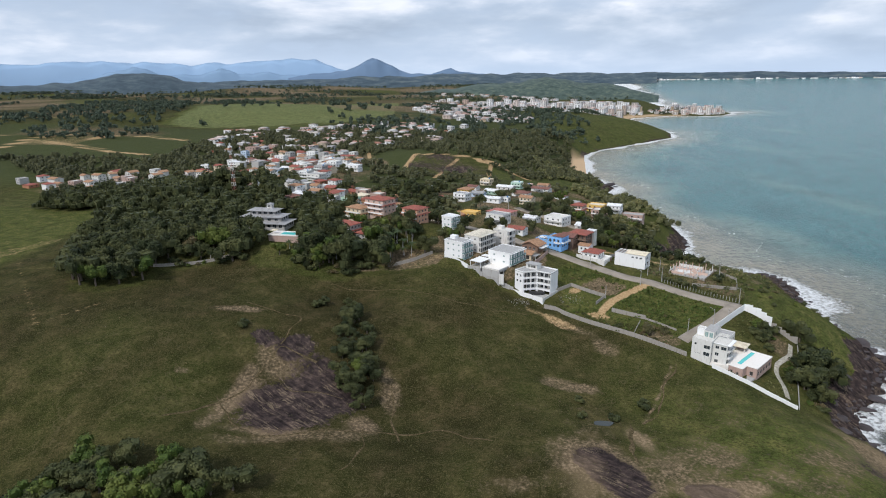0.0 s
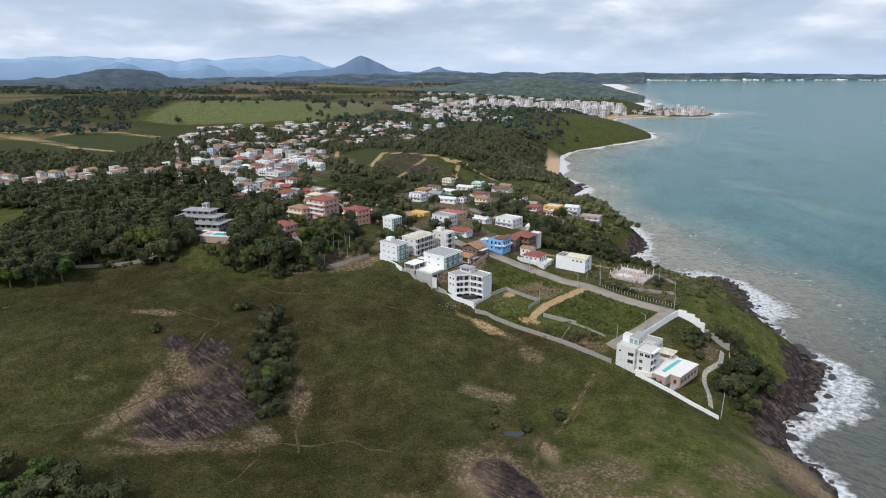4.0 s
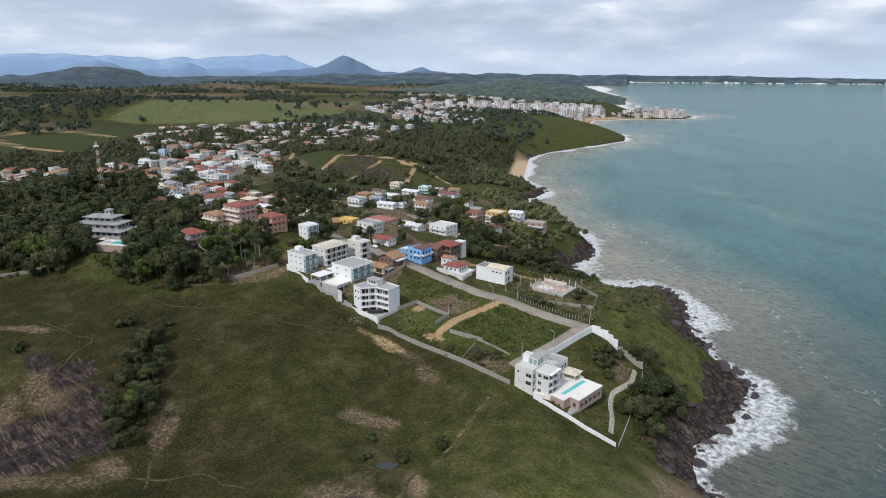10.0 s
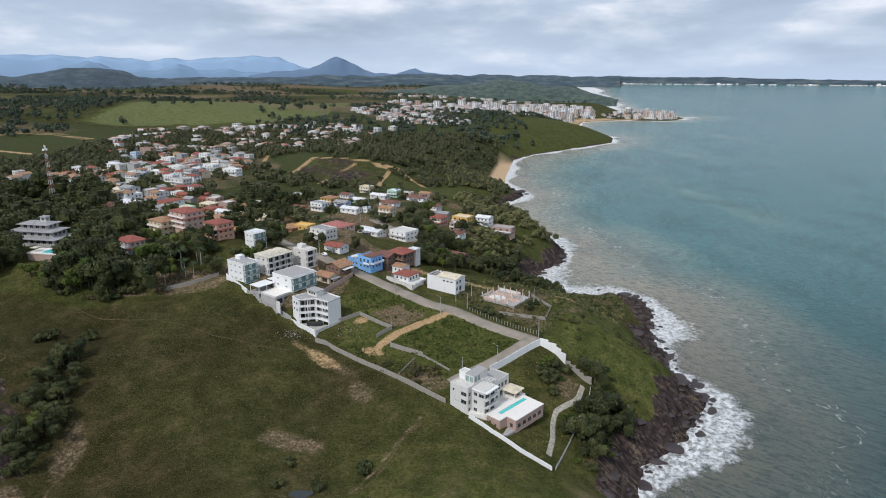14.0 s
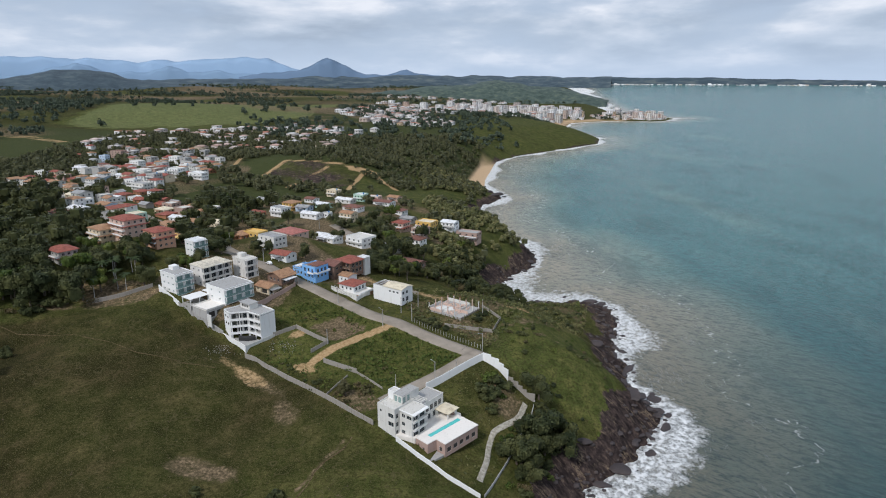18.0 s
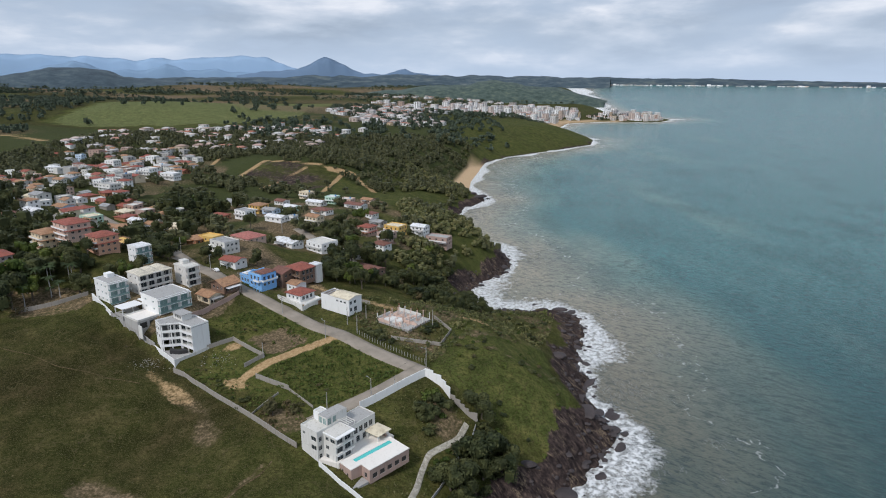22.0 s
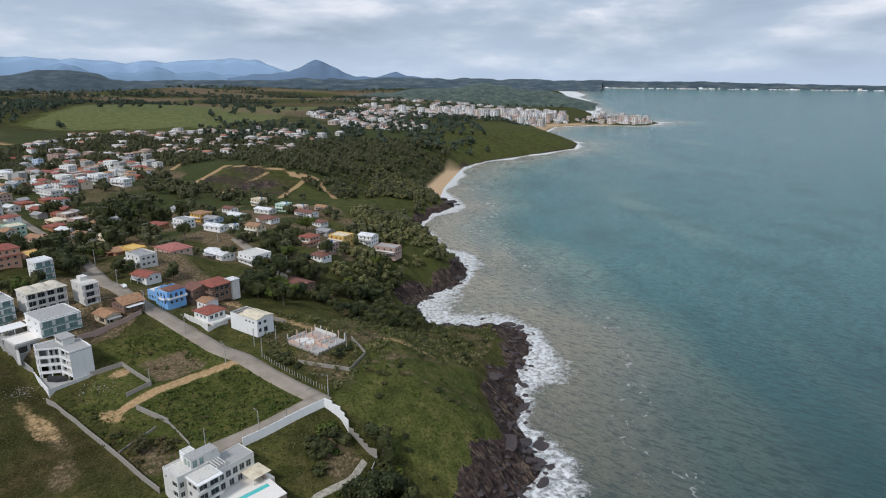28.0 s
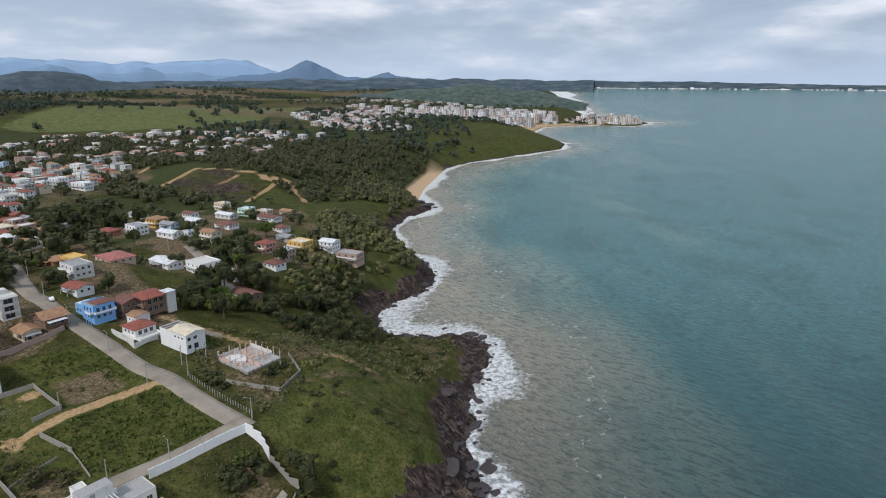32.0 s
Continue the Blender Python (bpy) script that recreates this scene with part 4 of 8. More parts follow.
# ---- buildings ----


def shell(w, d, h, holes, reveal=0.2):
    """Four walls with openings and their reveals. holes: side -> (from, to, sill, head), measured from the side's left as seen from outside."""
    bm = bmesh.new()
    for side, (o, u, n, wide) in dict(S=((-w / 2, -d / 2), (1, 0), (0, -1), w), E=((w / 2, -d / 2), (0, 1), (1, 0), d),
                                      N=((w / 2, d / 2), (-1, 0), (0, 1), w), W=((-w / 2, d / 2), (0, -1), (-1, 0), d)).items():
        cuts = holes.get(side, ())
        us = sorted({0.0, wide, *(round(c[0], 3) for c in cuts), *(round(c[1], 3) for c in cuts)})
        zs = sorted({0.0, h, *(round(c[2], 3) for c in cuts), *(round(c[3], 3) for c in cuts)})

        def at(a, z, deep=0.0):
            return bm.verts.new((o[0] + u[0] * a - n[0] * deep, o[1] + u[1] * a - n[1] * deep, z))
        for a0, a1 in zip(us[:-1], us[1:]):
            for z0, z1 in zip(zs[:-1], zs[1:]):
                am, zm = (a0 + a1) / 2, (z0 + z1) / 2
                if not any(c[0] < am < c[1] and c[2] < zm < c[3] for c in cuts):
                    bm.faces.new((at(a0, z0), at(a1, z0), at(a1, z1), at(a0, z1)))
        for a0, a1, z0, z1 in cuts:
            ring = ((a0, z0), (a1, z0), (a1, z1), (a0, z1))
            for (p, q), (r, s) in zip(ring, ring[1:] + ring[:1]):
                bm.faces.new((at(p, q), at(p, q, reveal), at(r, s, reveal), at(r, s)))
    bmesh.ops.remove_doubles(bm, verts=bm.verts, dist=0.001)
    return bm


def glaze(owner, w, d, holes, pane_mat=None, reveal=0.2, bars=True, simple=False):
    """A framed window in every opening."""
    for side, (o, u, n) in dict(S=((-w / 2, -d / 2), (1, 0), (0, -1)), E=((w / 2, -d / 2), (0, 1), (1, 0)),
                                N=((w / 2, d / 2), (-1, 0), (0, 1)), W=((-w / 2, d / 2), (0, -1), (-1, 0))).items():
        turn = {"S": 0, "E": 90, "N": 180, "W": 270}[side]
        for a0, a1, z0, z1 in holes.get(side, ()):
            if simple:  # far off: the pane alone
                f = part("window", boxes((0, a1 - a0, 0, 0.05, 0, z1 - z0)), pane_mat or GLASS, owner)
                f.matrix_basis = pose(o[0] + u[0] * a0 - n[0] * (reveal - 0.05), o[1] + u[1] * a0 - n[1] * (reveal - 0.05), z0, 0, 0, turn)
                continue
            bm = bmesh.new()
            t = 0.07
            box(bm, 0, a1 - a0, 0, 0.06, 0, t), box(bm, 0, a1 - a0, 0, 0.06, z1 - z0 - t, z1 - z0)
            box(bm, 0, t, 0, 0.06, t, z1 - z0 - t), box(bm, a1 - a0 - t, a1 - a0, 0, 0.06, t, z1 - z0 - t)
            if bars and a1 - a0 > 1.1:
                box(bm, (a1 - a0) / 2 - 0.03, (a1 - a0) / 2 + 0.03, 0.004, 0.056, t, z1 - z0 - t)
            f = part("window", bm, FRAME, owner)
            f.matrix_basis = pose(o[0] + u[0] * a0 - n[0] * (reveal - 0.06), o[1] + u[1] * a0 - n[1] * (reveal - 0.06), z0, 0, 0, turn)
            part("pane", boxes((0.04, a1 - a0 - 0.04, 0.02, 0.035, 0.04, z1 - z0 - 0.04)), pane_mat or GLASS, f)


def row(n, wide, w, sill, head, margin=0.8, skip=()):
    """n equal openings spread over a wall."""
    step = (wide - 2 * margin) / n
    return [(margin + step * (k + 0.5) - w / 2, margin + step * (k + 0.5) + w / 2, sill, head) for k in range(n) if k not in skip]


def hip_roof(w, d, z, rise, over=0.6, thick=0.14):
    bm = bmesh.new()
    a, b = w / 2 + over, d / 2 + over
    rx, ry = max(0.0, a - b) if a > b else 0.0, max(0.0, b - a) if b > a else 0.0
    lo = [bm.verts.new(p) for p in ((-a, -b, z), (a, -b, z), (a, b, z), (-a, b, z))]
    up = [bm.verts.new(p) for p in ((-a, -b, z + thick), (a, -b, z + thick), (a, b, z + thick), (-a, b, z + thick))]
    r0, r1 = bm.verts.new((-rx, -ry, z + rise)), bm.verts.new((rx, ry, z + rise))
    bm.faces.new(lo[::-1])
    for k in range(4):
        bm.faces.new((lo[k], lo[(k + 1) % 4], up[(k + 1) % 4], up[k]))
    if a >= b:
        fs = ((up[0], up[1], r1, r0), (up[1], up[2], r1), (up[2], up[3], r0, r1), (up[3], up[0], r0))
    else:
        fs = ((up[0], up[1], r0), (up[1], up[2], r1, r0), (up[2], up[3], r1), (up[3], up[0], r0, r1))
    for f in fs:
        bm.faces.new(f)
    return bm


def gable_roof(w, d, z, rise, over=0.5, thick=0.14, along_x=True):
    a, b = (w / 2 + over, d / 2 + over) if along_x else (d / 2 + over, w / 2 + over)
    bm = bmesh.new()
    prof = ((-b, z), (0, z + rise), (b, z), (b, z + thick), (0, z + rise + thick), (-b, z + thick))
    ends = []
    for x in (-a, a):
        ends.append([bm.verts.new((x, p, q) if along_x else (p, x, q)) for p, q in prof])
    n = len(prof)
    for k in range(n):
        bm.faces.new((ends[0][k], ends[0][(k + 1) % n], ends[1][(k + 1) % n], ends[1][k]))
    for e in ends:
        bm.faces.new((e[0], e[1], e[4], e[5])), bm.faces.new((e[1], e[2], e[3], e[4]))
    bmesh.ops.recalc_face_normals(bm, faces=bm.faces)
    return bm


def gable_wall(w, d, z, rise, along_x, s):
    """A triangle of wall under one end of a gable roof."""
    bm = bmesh.new()
    for s in (s,):
        if along_x:
            p = ((s * (w / 2 - 0.1), -d / 2, z), (s * (w / 2 - 0.1), d / 2, z), (s * (w / 2 - 0.1), 0, z + rise * 0.93))
        else:
            p = ((-w / 2, s * (d / 2 - 0.1), z), (w / 2, s * (d / 2 - 0.1), z), (0, s * (d / 2 - 0.1), z + rise * 0.93))
        vs = [bm.verts.new(q) for q in p]
        bm.faces.new(vs)
        ex = bmesh.ops.extrude_face_region(bm, geom=list(bm.faces)[-1:])["geom"]
        bmesh.ops.translate(bm, verts=[v for v in ex if isinstance(v, bmesh.types.BMVert)], vec=(-s * 0.2, 0, 0) if along_x else (0, -s * 0.2, 0))
    return bm


def parapet(w, d, z, high=0.7, t=0.18):
    return boxes((-w / 2, w / 2, -d / 2, -d / 2 + t, z, z + high), (-w / 2, w / 2, d / 2 - t, d / 2, z, z + high),
                 (-w / 2, -w / 2 + t, -d / 2 + t, d / 2 - t, z, z + high), (w / 2 - t, w / 2, -d / 2 + t, d / 2 - t, z, z + high))


def balcony(owner, x0, x1, y0, y1, z, mat, rail_mat, high=1.0, sides="SEW", rail_label=""):
    b = part("balcony", boxes((x0, x1, y0, y1, z - 0.18, z)), mat, owner)
    bm = bmesh.new()
    t = 0.1
    if "S" in sides:
        box(bm, x0, x1, y0, y0 + t, z, z + high)
    if "N" in sides:
        box(bm, x0, x1, y1 - t, y1, z, z + high)
    if "E" in sides:
        box(bm, x1 - t, x1, y0 + t, y1 - t if "N" in sides else y1, z, z + high)
    if "W" in sides:
        box(bm, x0, x0 + t, y0 + t, y1 - t if "N" in sides else y1, z, z + high)
    part("railing", bm, rail_mat, b, rail_label)


def water_tank(owner, x, y, z, r=0.75, h=1.1, mat=None):
    bm = bmesh.new()
    tube(bm, (x, y, z), (x, y, z + h), r * 0.85, r, 12)
    t = part("water_tank", bm, mat or TANK_BLUE, owner)
    bm = bmesh.new()
    tube(bm, (x, y, z + h), (x, y, z + h + 0.25), r * 1.04, r * 0.3, 12)
    part("lid", bm, mat or TANK_BLUE, t)


def house(x, y, z, turn, w, d, storeys, wall, roof, label, roof_kind="hip", rise=1.8, floor=2.9, wins=(3, 2), category="house", group="",
          tank=False, open_ground=False, sink=1.5, win_w=1.3, over=0.6, simple=False):
    """A plain house: walls with windows on all floors, and a roof."""
    h = storeys * floor + sink
    ob = thing("house", pose(x, y, z - sink, 0, 0, turn), label, category, group)
    holes = {s: [] for s in "SENW"}
    for k in range(storeys):
        b = sink + k * floor
        sill, head = (b + 0.9, b + 2.15)
        if open_ground and k == 0:
            sill, head = b + 0.1, b + 2.35
        holes["S"] += row(wins[0], w, min(win_w, (w - 1.6) / wins[0] * 0.75), sill, head)
        holes["E"] += row(wins[1], d, min(win_w, (d - 1.6) / wins[1] * 0.75), sill, head)
        if k:
            holes["W"] += row(max(1, wins[1] - 1), d, 1.1, sill, head)
    part("wall", shell(w, d, h, holes), wall, ob)
    glaze(ob, w, d, holes, simple=simple)
    if roof_kind == "hip":
        part("roof", hip_roof(w, d, h, rise, over), roof, ob)
    elif roof_kind == "gable":
        part("roof", gable_roof(w, d, h, rise, over), roof, ob)
        for s in (-1, 1):
            part("gable", gable_wall(w, d, h, rise, True, s), wall, ob)
    elif roof_kind == "gable_y":
        part("roof", gable_roof(w, d, h, rise, over, along_x=False), roof, ob)
        for s in (-1, 1):
            part("gable", gable_wall(w, d, h, rise, False, s), wall, ob)
    else:
        part("roof", boxes((-w / 2 + 0.01, w / 2 - 0.01, -d / 2 + 0.01, d / 2 - 0.01, h - 0.15, h + 0.02)), roof, ob)
        part("parapet", parapet(w, d, h + 0.02, 0.55), wall, ob)
    if tank:
        water_tank(ob, w * 0.2, d * 0.15, h + (rise * 0.6 if roof_kind != "flat" else 0.02))
    return ob


# ---- white villa with a pool, on the pasture's edge ----
VT = -41.0
vm = pose(111.3, 233.2, 25.0, 0, 0, VT)  # its corner towards the pasture; x along the field wall, y away from it
villa = thing("villa", vm, "white three-storey villa with flat roofs and dark windows", "house")


def block(owner, x0, x1, y0, y1, z0, z1, holes, wall, name="wall", roof=None, high=0.45, pane=None):
    """One flat-roofed volume of a larger building."""
    w, d = x1 - x0, y1 - y0
    b = part(name, shell(w, d, z1 - z0, holes), wall, owner)
    b.matrix_basis = pose((x0 + x1) / 2, (y0 + y1) / 2, z0)
    glaze(b, w, d, holes, pane)
    part("roof", boxes((-w / 2 + 0.01, w / 2 - 0.01, -d / 2 + 0.01, d / 2 - 0.01, z1 - z0 - 0.2, z1 - z0 + 0.02)), roof or ROOF_SLAB, b)
    if high:
        part("parapet", parapet(w, d, z1 - z0 + 0.02, high), wall, b)
    return b


block(villa, -8.0, 0.0, 0.0, 9.5, -1.5, 11.2, {
    "S": [(1.0, 1.9, 10.2, 11.2), (4.9, 7.4, 9.4, 11.0), (4.9, 7.4, 6.2, 7.9), (1.0, 3.6, 6.6, 6.85)],
    "E": [(0.6, 1.9, 9.3, 11.0), (0.6, 1.9, 6.2, 7.9), (0.6, 1.9, 3.2, 4.9)], "W": [(3, 5, 9, 10.5)]}, OLD_WHITE, "main_block", ROOF_SLAB, 0.5)
block(villa, 0.0, 5.6, 2.6, 9.6, -0.5, 10.9, {
    "S": [(0.8, 2.3, 8.6, 10.0), (0.8, 2.3, 5.5, 6.9), (0.8, 2.3, 2.4, 3.8), (3.0, 5.2, 8.6, 10.0)],
    "E": [(0.6, 3.0, 8.3, 10.2), (3.9, 6.4, 8.3, 10.2), (0.6, 3.0, 5.1, 7.0), (3.9, 6.4, 5.1, 7.0), (0.6, 3.0, 1.9, 4.2), (3.9, 6.4, 1.9, 4.2)]},
      OLD_WHITE, "balcony_block", ROOF_SLAB, 0.0, GLASS)
for k in range(3):
    balcony(villa, 5.5, 6.7, 2.6, 9.6, 4.4 + 3.1 * k - 3.1 + 0.2, WHITE, OLD_WHITE, 0.5, "SEN")
part("canopy", boxes((-0.2, 6.9, 2.2, 10.0, 10.45, 10.75)), WHITE, villa)
block(villa, -8.0, -5.0, 5.4, 8.6, 9.0, 14.0, {"E": [(0.5, 1.5, 2.8, 4.4)], "S": []}, WHITE, "stair_tower", ROOF_SLAB, 0.3)
block(villa, -4.99, -0.8, 4.8, 13.4, 9.0, 14.1, {"S": [(0.4, 1.8, 2.3, 4.6), (2.2, 3.7, 2.3, 4.6)], "E": [(0.5, 1.9, 2.3, 4.6), (2.6, 4.0, 2.3, 4.6)]}, OLD_WHITE, "penthouse", GREY_SLAB, 0.0, GREEN_GLASS)
for k in range(4):
    part("pergola_beam", boxes((-0.8, 3.4, 10.2 + 0.9 * k, 10.4 + 0.9 * k, 11.0, 11.25)), OLD_WHITE, villa)
part("pergola_post", boxes((3.1, 3.4, 10.2, 10.5, 9.0, 11.0)), OLD_WHITE, villa)
part("pergola_post", boxes((3.1, 3.4, 12.8, 13.1, 9.0, 11.0)), OLD_WHITE, villa)
block(villa, -4.6, 2.8, 9.7, 22.8, -1.0, 9.0, {"E": row(5, 13.1, 1.7, 6.4, 8.6) + row(4, 13.1, 1.6, 3.2, 5.4), "S": [], "N": row(3, 7.4, 1.4, 6.4, 8.4)}, OLD_WHITE, "rear_wing", GREY_SLAB, 0.35)
part("chimney", boxes((-3.6, -2.8, 14.2, 15.0, 9.0, 10.6)), WHITE, villa)
# terrace and pool deck over a ground floor of pink stone
deck = thing("pool_deck", vm, "raised pale pool deck on pinkish stone walls beside the villa", "terrace")
deck.matrix_basis = pose(118.2, 231.3, 25.0, 0, 0, -47)
for (x0, x1, y0, y1), dh in (((0.0, 6.0, 0.0, 20.5), {"S": [(1.0, 1.9, 1.6, 3.4), (3.4, 4.4, 1.4, 3.0)]}),
                             ((6.01, 10.0, 4.1, 20.5), {"S": [(1.2, 2.6, 1.4, 3.2)], "E": row(5, 16.4, 2.0, 1.4, 3.2, 0.6)})):
    dk = part("wall", shell(x1 - x0, y1 - y0, 5.0, dh), STONE_PL, deck)
    dk.matrix_basis = pose((x0 + x1) / 2, (y0 + y1) / 2, -2.9)
    glaze(dk, x1 - x0, y1 - y0, dh, OPENING_SHADE, bars=False)
top = 2.1
part("paving", boxes((-0.1, 2.0, -0.1, 20.6, top, top + 0.25), (3.75, 6.0, -0.1, 20.6, top, top + 0.25), (2.0, 3.75, -0.1, 3.6, top, top + 0.25), (2.0, 3.75, 18.9, 20.6, top, top + 0.25),
                     (6.0, 10.15, 4.0, 20.6, top, top + 0.25)), DECK, deck)
part("pool", boxes((2.0, 3.75, 3.6, 18.9, top - 0.2, top + 0.10)), POOL_WATER, deck, "turquoise water of a long narrow lap pool")
part("step", boxes((4.0, 9.0, -1.6, -0.2, -3.2, -1.9), (6.2, 9.6, -0.2, 3.9, -3.2, -1.9)), CONCRETE, deck)
yard = thing("courtyard", vm, "pinkish paved courtyard between villa and pool", "terrace", kind="structure")
part("paving", prism([(0.0, 0.2), (6.6, 2.6), (8.9, 23.0), (9.2, 25.2), (2.9, 25.2), (2.9, 9.8), (5.6, 9.5), (5.6, 2.5), (0.05, 2.5)], -2.5, 2.05), DECK, yard)
gz0 = top - 0.05
gazebo = thing("gazebo", vm, "open garden pavilion with a cream hipped roof beside the pool", "gazebo")
r = part("roof", hip_roof(5.4, 5.4, 2.7 + gz0, 0.7, 0.55), SHEET_CREAM, gazebo)
r.matrix_basis = pose(5.9, 21.0, 0)
for px_, py_ in ((3.5, 18.6), (8.3, 18.6), (3.5, 23.4), (8.3, 23.4)):
    part("post", boxes((px_ - 0.15, px_ + 0.15, py_ - 0.15, py_ + 0.15, gz0, 2.75 + gz0)), OLD_WHITE, gazebo)
part("counter", boxes((4.0, 7.8, 22.5, 23.2, gz0, gz0 + 1.0)), STONE_PL, gazebo)


def run_wall(name, pts, high, thick, mat, label, step_top=False, foot=1.2, panel=6.0):
    """A garden wall in panels that follow the ground."""
    ob = thing(name, pose(0, 0, 0), label, "wall", kind="structure")
    for (ax, ay), (bx, by) in zip(pts[:-1], pts[1:]):
        n = max(1, round(math.hypot(bx - ax, by - ay) / panel))
        for k in range(n):
            p, q = (ax + (bx - ax) * k / n, ay + (by - ay) * k / n), (ax + (bx - ax) * (k + 1) / n, ay + (by - ay) * (k + 1) / n)
            za, zb = ground_z(*p), ground_z(*q)
            L, turn = math.hypot(q[0] - p[0], q[1] - p[1]), math.degrees(math.atan2(q[1] - p[1], q[0] - p[0]))
            ta, tb = (max(za, zb) + high,) * 2 if step_top else (za + high, zb + high)
            bm = bmesh.new()
            lo = min(za, zb) - foot
            v = [bm.verts.new(c) for c in ((0, -thick / 2, lo), (L, -thick / 2, lo), (L, thick / 2, lo), (0, thick / 2, lo),
                                           (0, -thick / 2, ta), (L, -thick / 2, tb), (L, thick / 2, tb), (0, thick / 2, ta))]
            for f in ((3, 2, 1, 0), (4, 5, 6, 7), (0, 1, 5, 4), (1, 2, 6, 5), (2, 3, 7, 6), (3, 0, 4, 7)):
                bm.faces.new([v[i] for i in f])
            o = part("panel", bm, mat, ob)
            o.matrix_basis = pose(p[0], p[1], 0, 0, 0, turn)
            if not step_top:
                c = part("pier", boxes((-0.14, 0.14, -thick / 2 - 0.05, thick / 2 + 0.05, lo, ta + 0.08)), mat, ob)
                c.matrix_basis = pose(p[0], p[1], 0, 0, 0, turn)
    return ob


run_wall("wall_villa_field", [(111.8, 231.6), (119, 224.4), (128.5, 217.5), (138.5, 213.2)], 1.7, 0.25, WHITE, "long white boundary wall between villa and pasture", panel=4.0)
run_wall("wall_villa_road", [(122.5, 258.2), (134.3, 267.6), (146, 277)], 3.2, 0.25, WHITE, "tall white wall along the access road")
run_wall("wall_villa_sea", [(146, 277), (152, 272.6), (155.2, 268.2)], 3.4, 0.25, WHITE, "white boundary wall stepping down towards the sea", True, panel=3.6)
run_wall("wall_garden_block", [(155.2, 268.2), (158.9, 265.6), (161.9, 263.4), (165, 262.2)], 2.0, 0.2, RAW, "unpainted grey block wall stepping downhill", True, panel=2.4)
run_wall("wall_garden_low", [(165, 262.2), (161.4, 253), (156, 245), (149.5, 232), (140, 214.5)], 1.1, 0.2, GREY_PL, "low grey garden wall above the thicket")
run_wall("wall_lots", [(49.4, 280.6), (63.4, 271.2), (84.4, 253.4), (97, 243), (103.6, 238.6)], 2.0, 0.22, RAW, "raw block wall between the lots and the pasture")
run_wall("wall_lot_a", [(57.9, 294.6), (66.6, 300.9), (81.8, 289.6)], 1.8, 0.2, RAW, "raw block wall round an empty building plot")
run_wall("wall_lot_b", [(81.6, 289.6), (75.4, 283.3)], 1.8, 0.2, RAW, "short raw block wall of an empty plot")
run_wall("wall_lot_c", [(81.6, 276.6), (95.4, 268.6)], 2.0, 0.2, RAW, "raw block wall beside the dirt lane")
run_wall("wall_lot_d", [(95.4, 268.6), (106, 257.5)], 0.9, 0.2, RAW, "low block wall along a weedy plot")
run_wall("wall_lower_plot", [(92, 266), (85, 253.6)], 0.8, 0.2, RAW, "low block wall inside the plots")
run_wall("wall_wood", [(-153, 308), (-130, 314), (-110, 320)], 1.6, 0.3, RAW, "old grey wall at the foot of the wood")
run_wall("wall_wood_edge", [(-30, 317), (-16, 324), (-6, 331)], 1.6, 0.25, RAW, "grey wall at the foot of the bank")

# ---- white apartment house in the corner of the field wall ----
AT = -39.0
apt = thing("apartment_house", pose(0, 0, 0), "white three-storey apartment house with angled open balconies", "house")
# plan: the corner towards the pasture is cut off by a front that bends inwards
AP_W, AP_S1, AP_M, AP_S2, AP_E, AP_N, AP_NW = (36.8, 298.2), (40.4, 293.6), (47.6, 295.0), (53.8, 290.6), (58.6, 296.6), (51.0, 303.6), (43.0, 303.6)
AP_TOP, AP_FLOOR, AP_LEVELS = 48.3, 38.0, (39.3, 42.3, 45.3)


def wall_run(bm, p, q, z0, z1, t=0.25, z2=None):
    """A straight upright wall between two places, its top level or falling from z1 to z2."""
    z2 = z1 if z2 is None else z2
    p, q = Vector((*p, 0)), Vector((*q, 0))
    n = (q - p).normalized().cross(Vector((0, 0, 1))) * t
    lo = [bm.verts.new((*c.xy, z0)) for c in (p, q, q - n, p - n)]
    hi = [bm.verts.new((*c.xy, z)) for c, z in ((p, z1), (q, z2), (q - n, z2), (p - n, z1))]
    bm.faces.new(lo[::-1]), bm.faces.new(hi)
    for k in range(4):
        bm.faces.new((lo[k], lo[(k + 1) % 4], hi[(k + 1) % 4], hi[k]))
    return bm


bm = bmesh.new()
for p, q in ((AP_W, AP_S1), (AP_S2, AP_E), (AP_E, AP_N), (AP_N, AP_NW), (AP_NW, AP_W)):
    wall_run(bm, p, q, AP_FLOOR - 3.5, AP_TOP)
part("wall", bm, WHITE, apt)
DEEP = Vector((1.9, 2.6))
back = [tuple(Vector(c) + DEEP) for c in (AP_S1, AP_M, AP_S2)]
for (p, q), n in zip(zip(back[:-1], back[1:]), (3, 3)):
    L, turn = math.hypot(q[0] - p[0], q[1] - p[1]), math.degrees(math.atan2(q[1] - p[1], q[0] - p[0]))
    hh_ = {"S": []}
    for lv in AP_LEVELS:
        hh_["S"] += row(n, L, 1.55, lv - AP_FLOOR + 0.05, lv - AP_FLOOR + 2.25, 0.2)
    w_ = part("balcony_wall", shell(L, 0.5, AP_TOP - AP_FLOOR, hh_, 0.2), OLD_WHITE, apt)
    w_.matrix_basis = pose((p[0] + q[0]) / 2, (p[1] + q[1]) / 2, AP_FLOOR, 0, 0, turn)
    glaze(w_, L, 0.5, hh_)
ring = [AP_W, AP_S1, AP_M, AP_S2, AP_E, AP_N, AP_NW]
part("roof", prism(ring, AP_TOP, AP_TOP + 0.22), GREY_SLAB, apt)
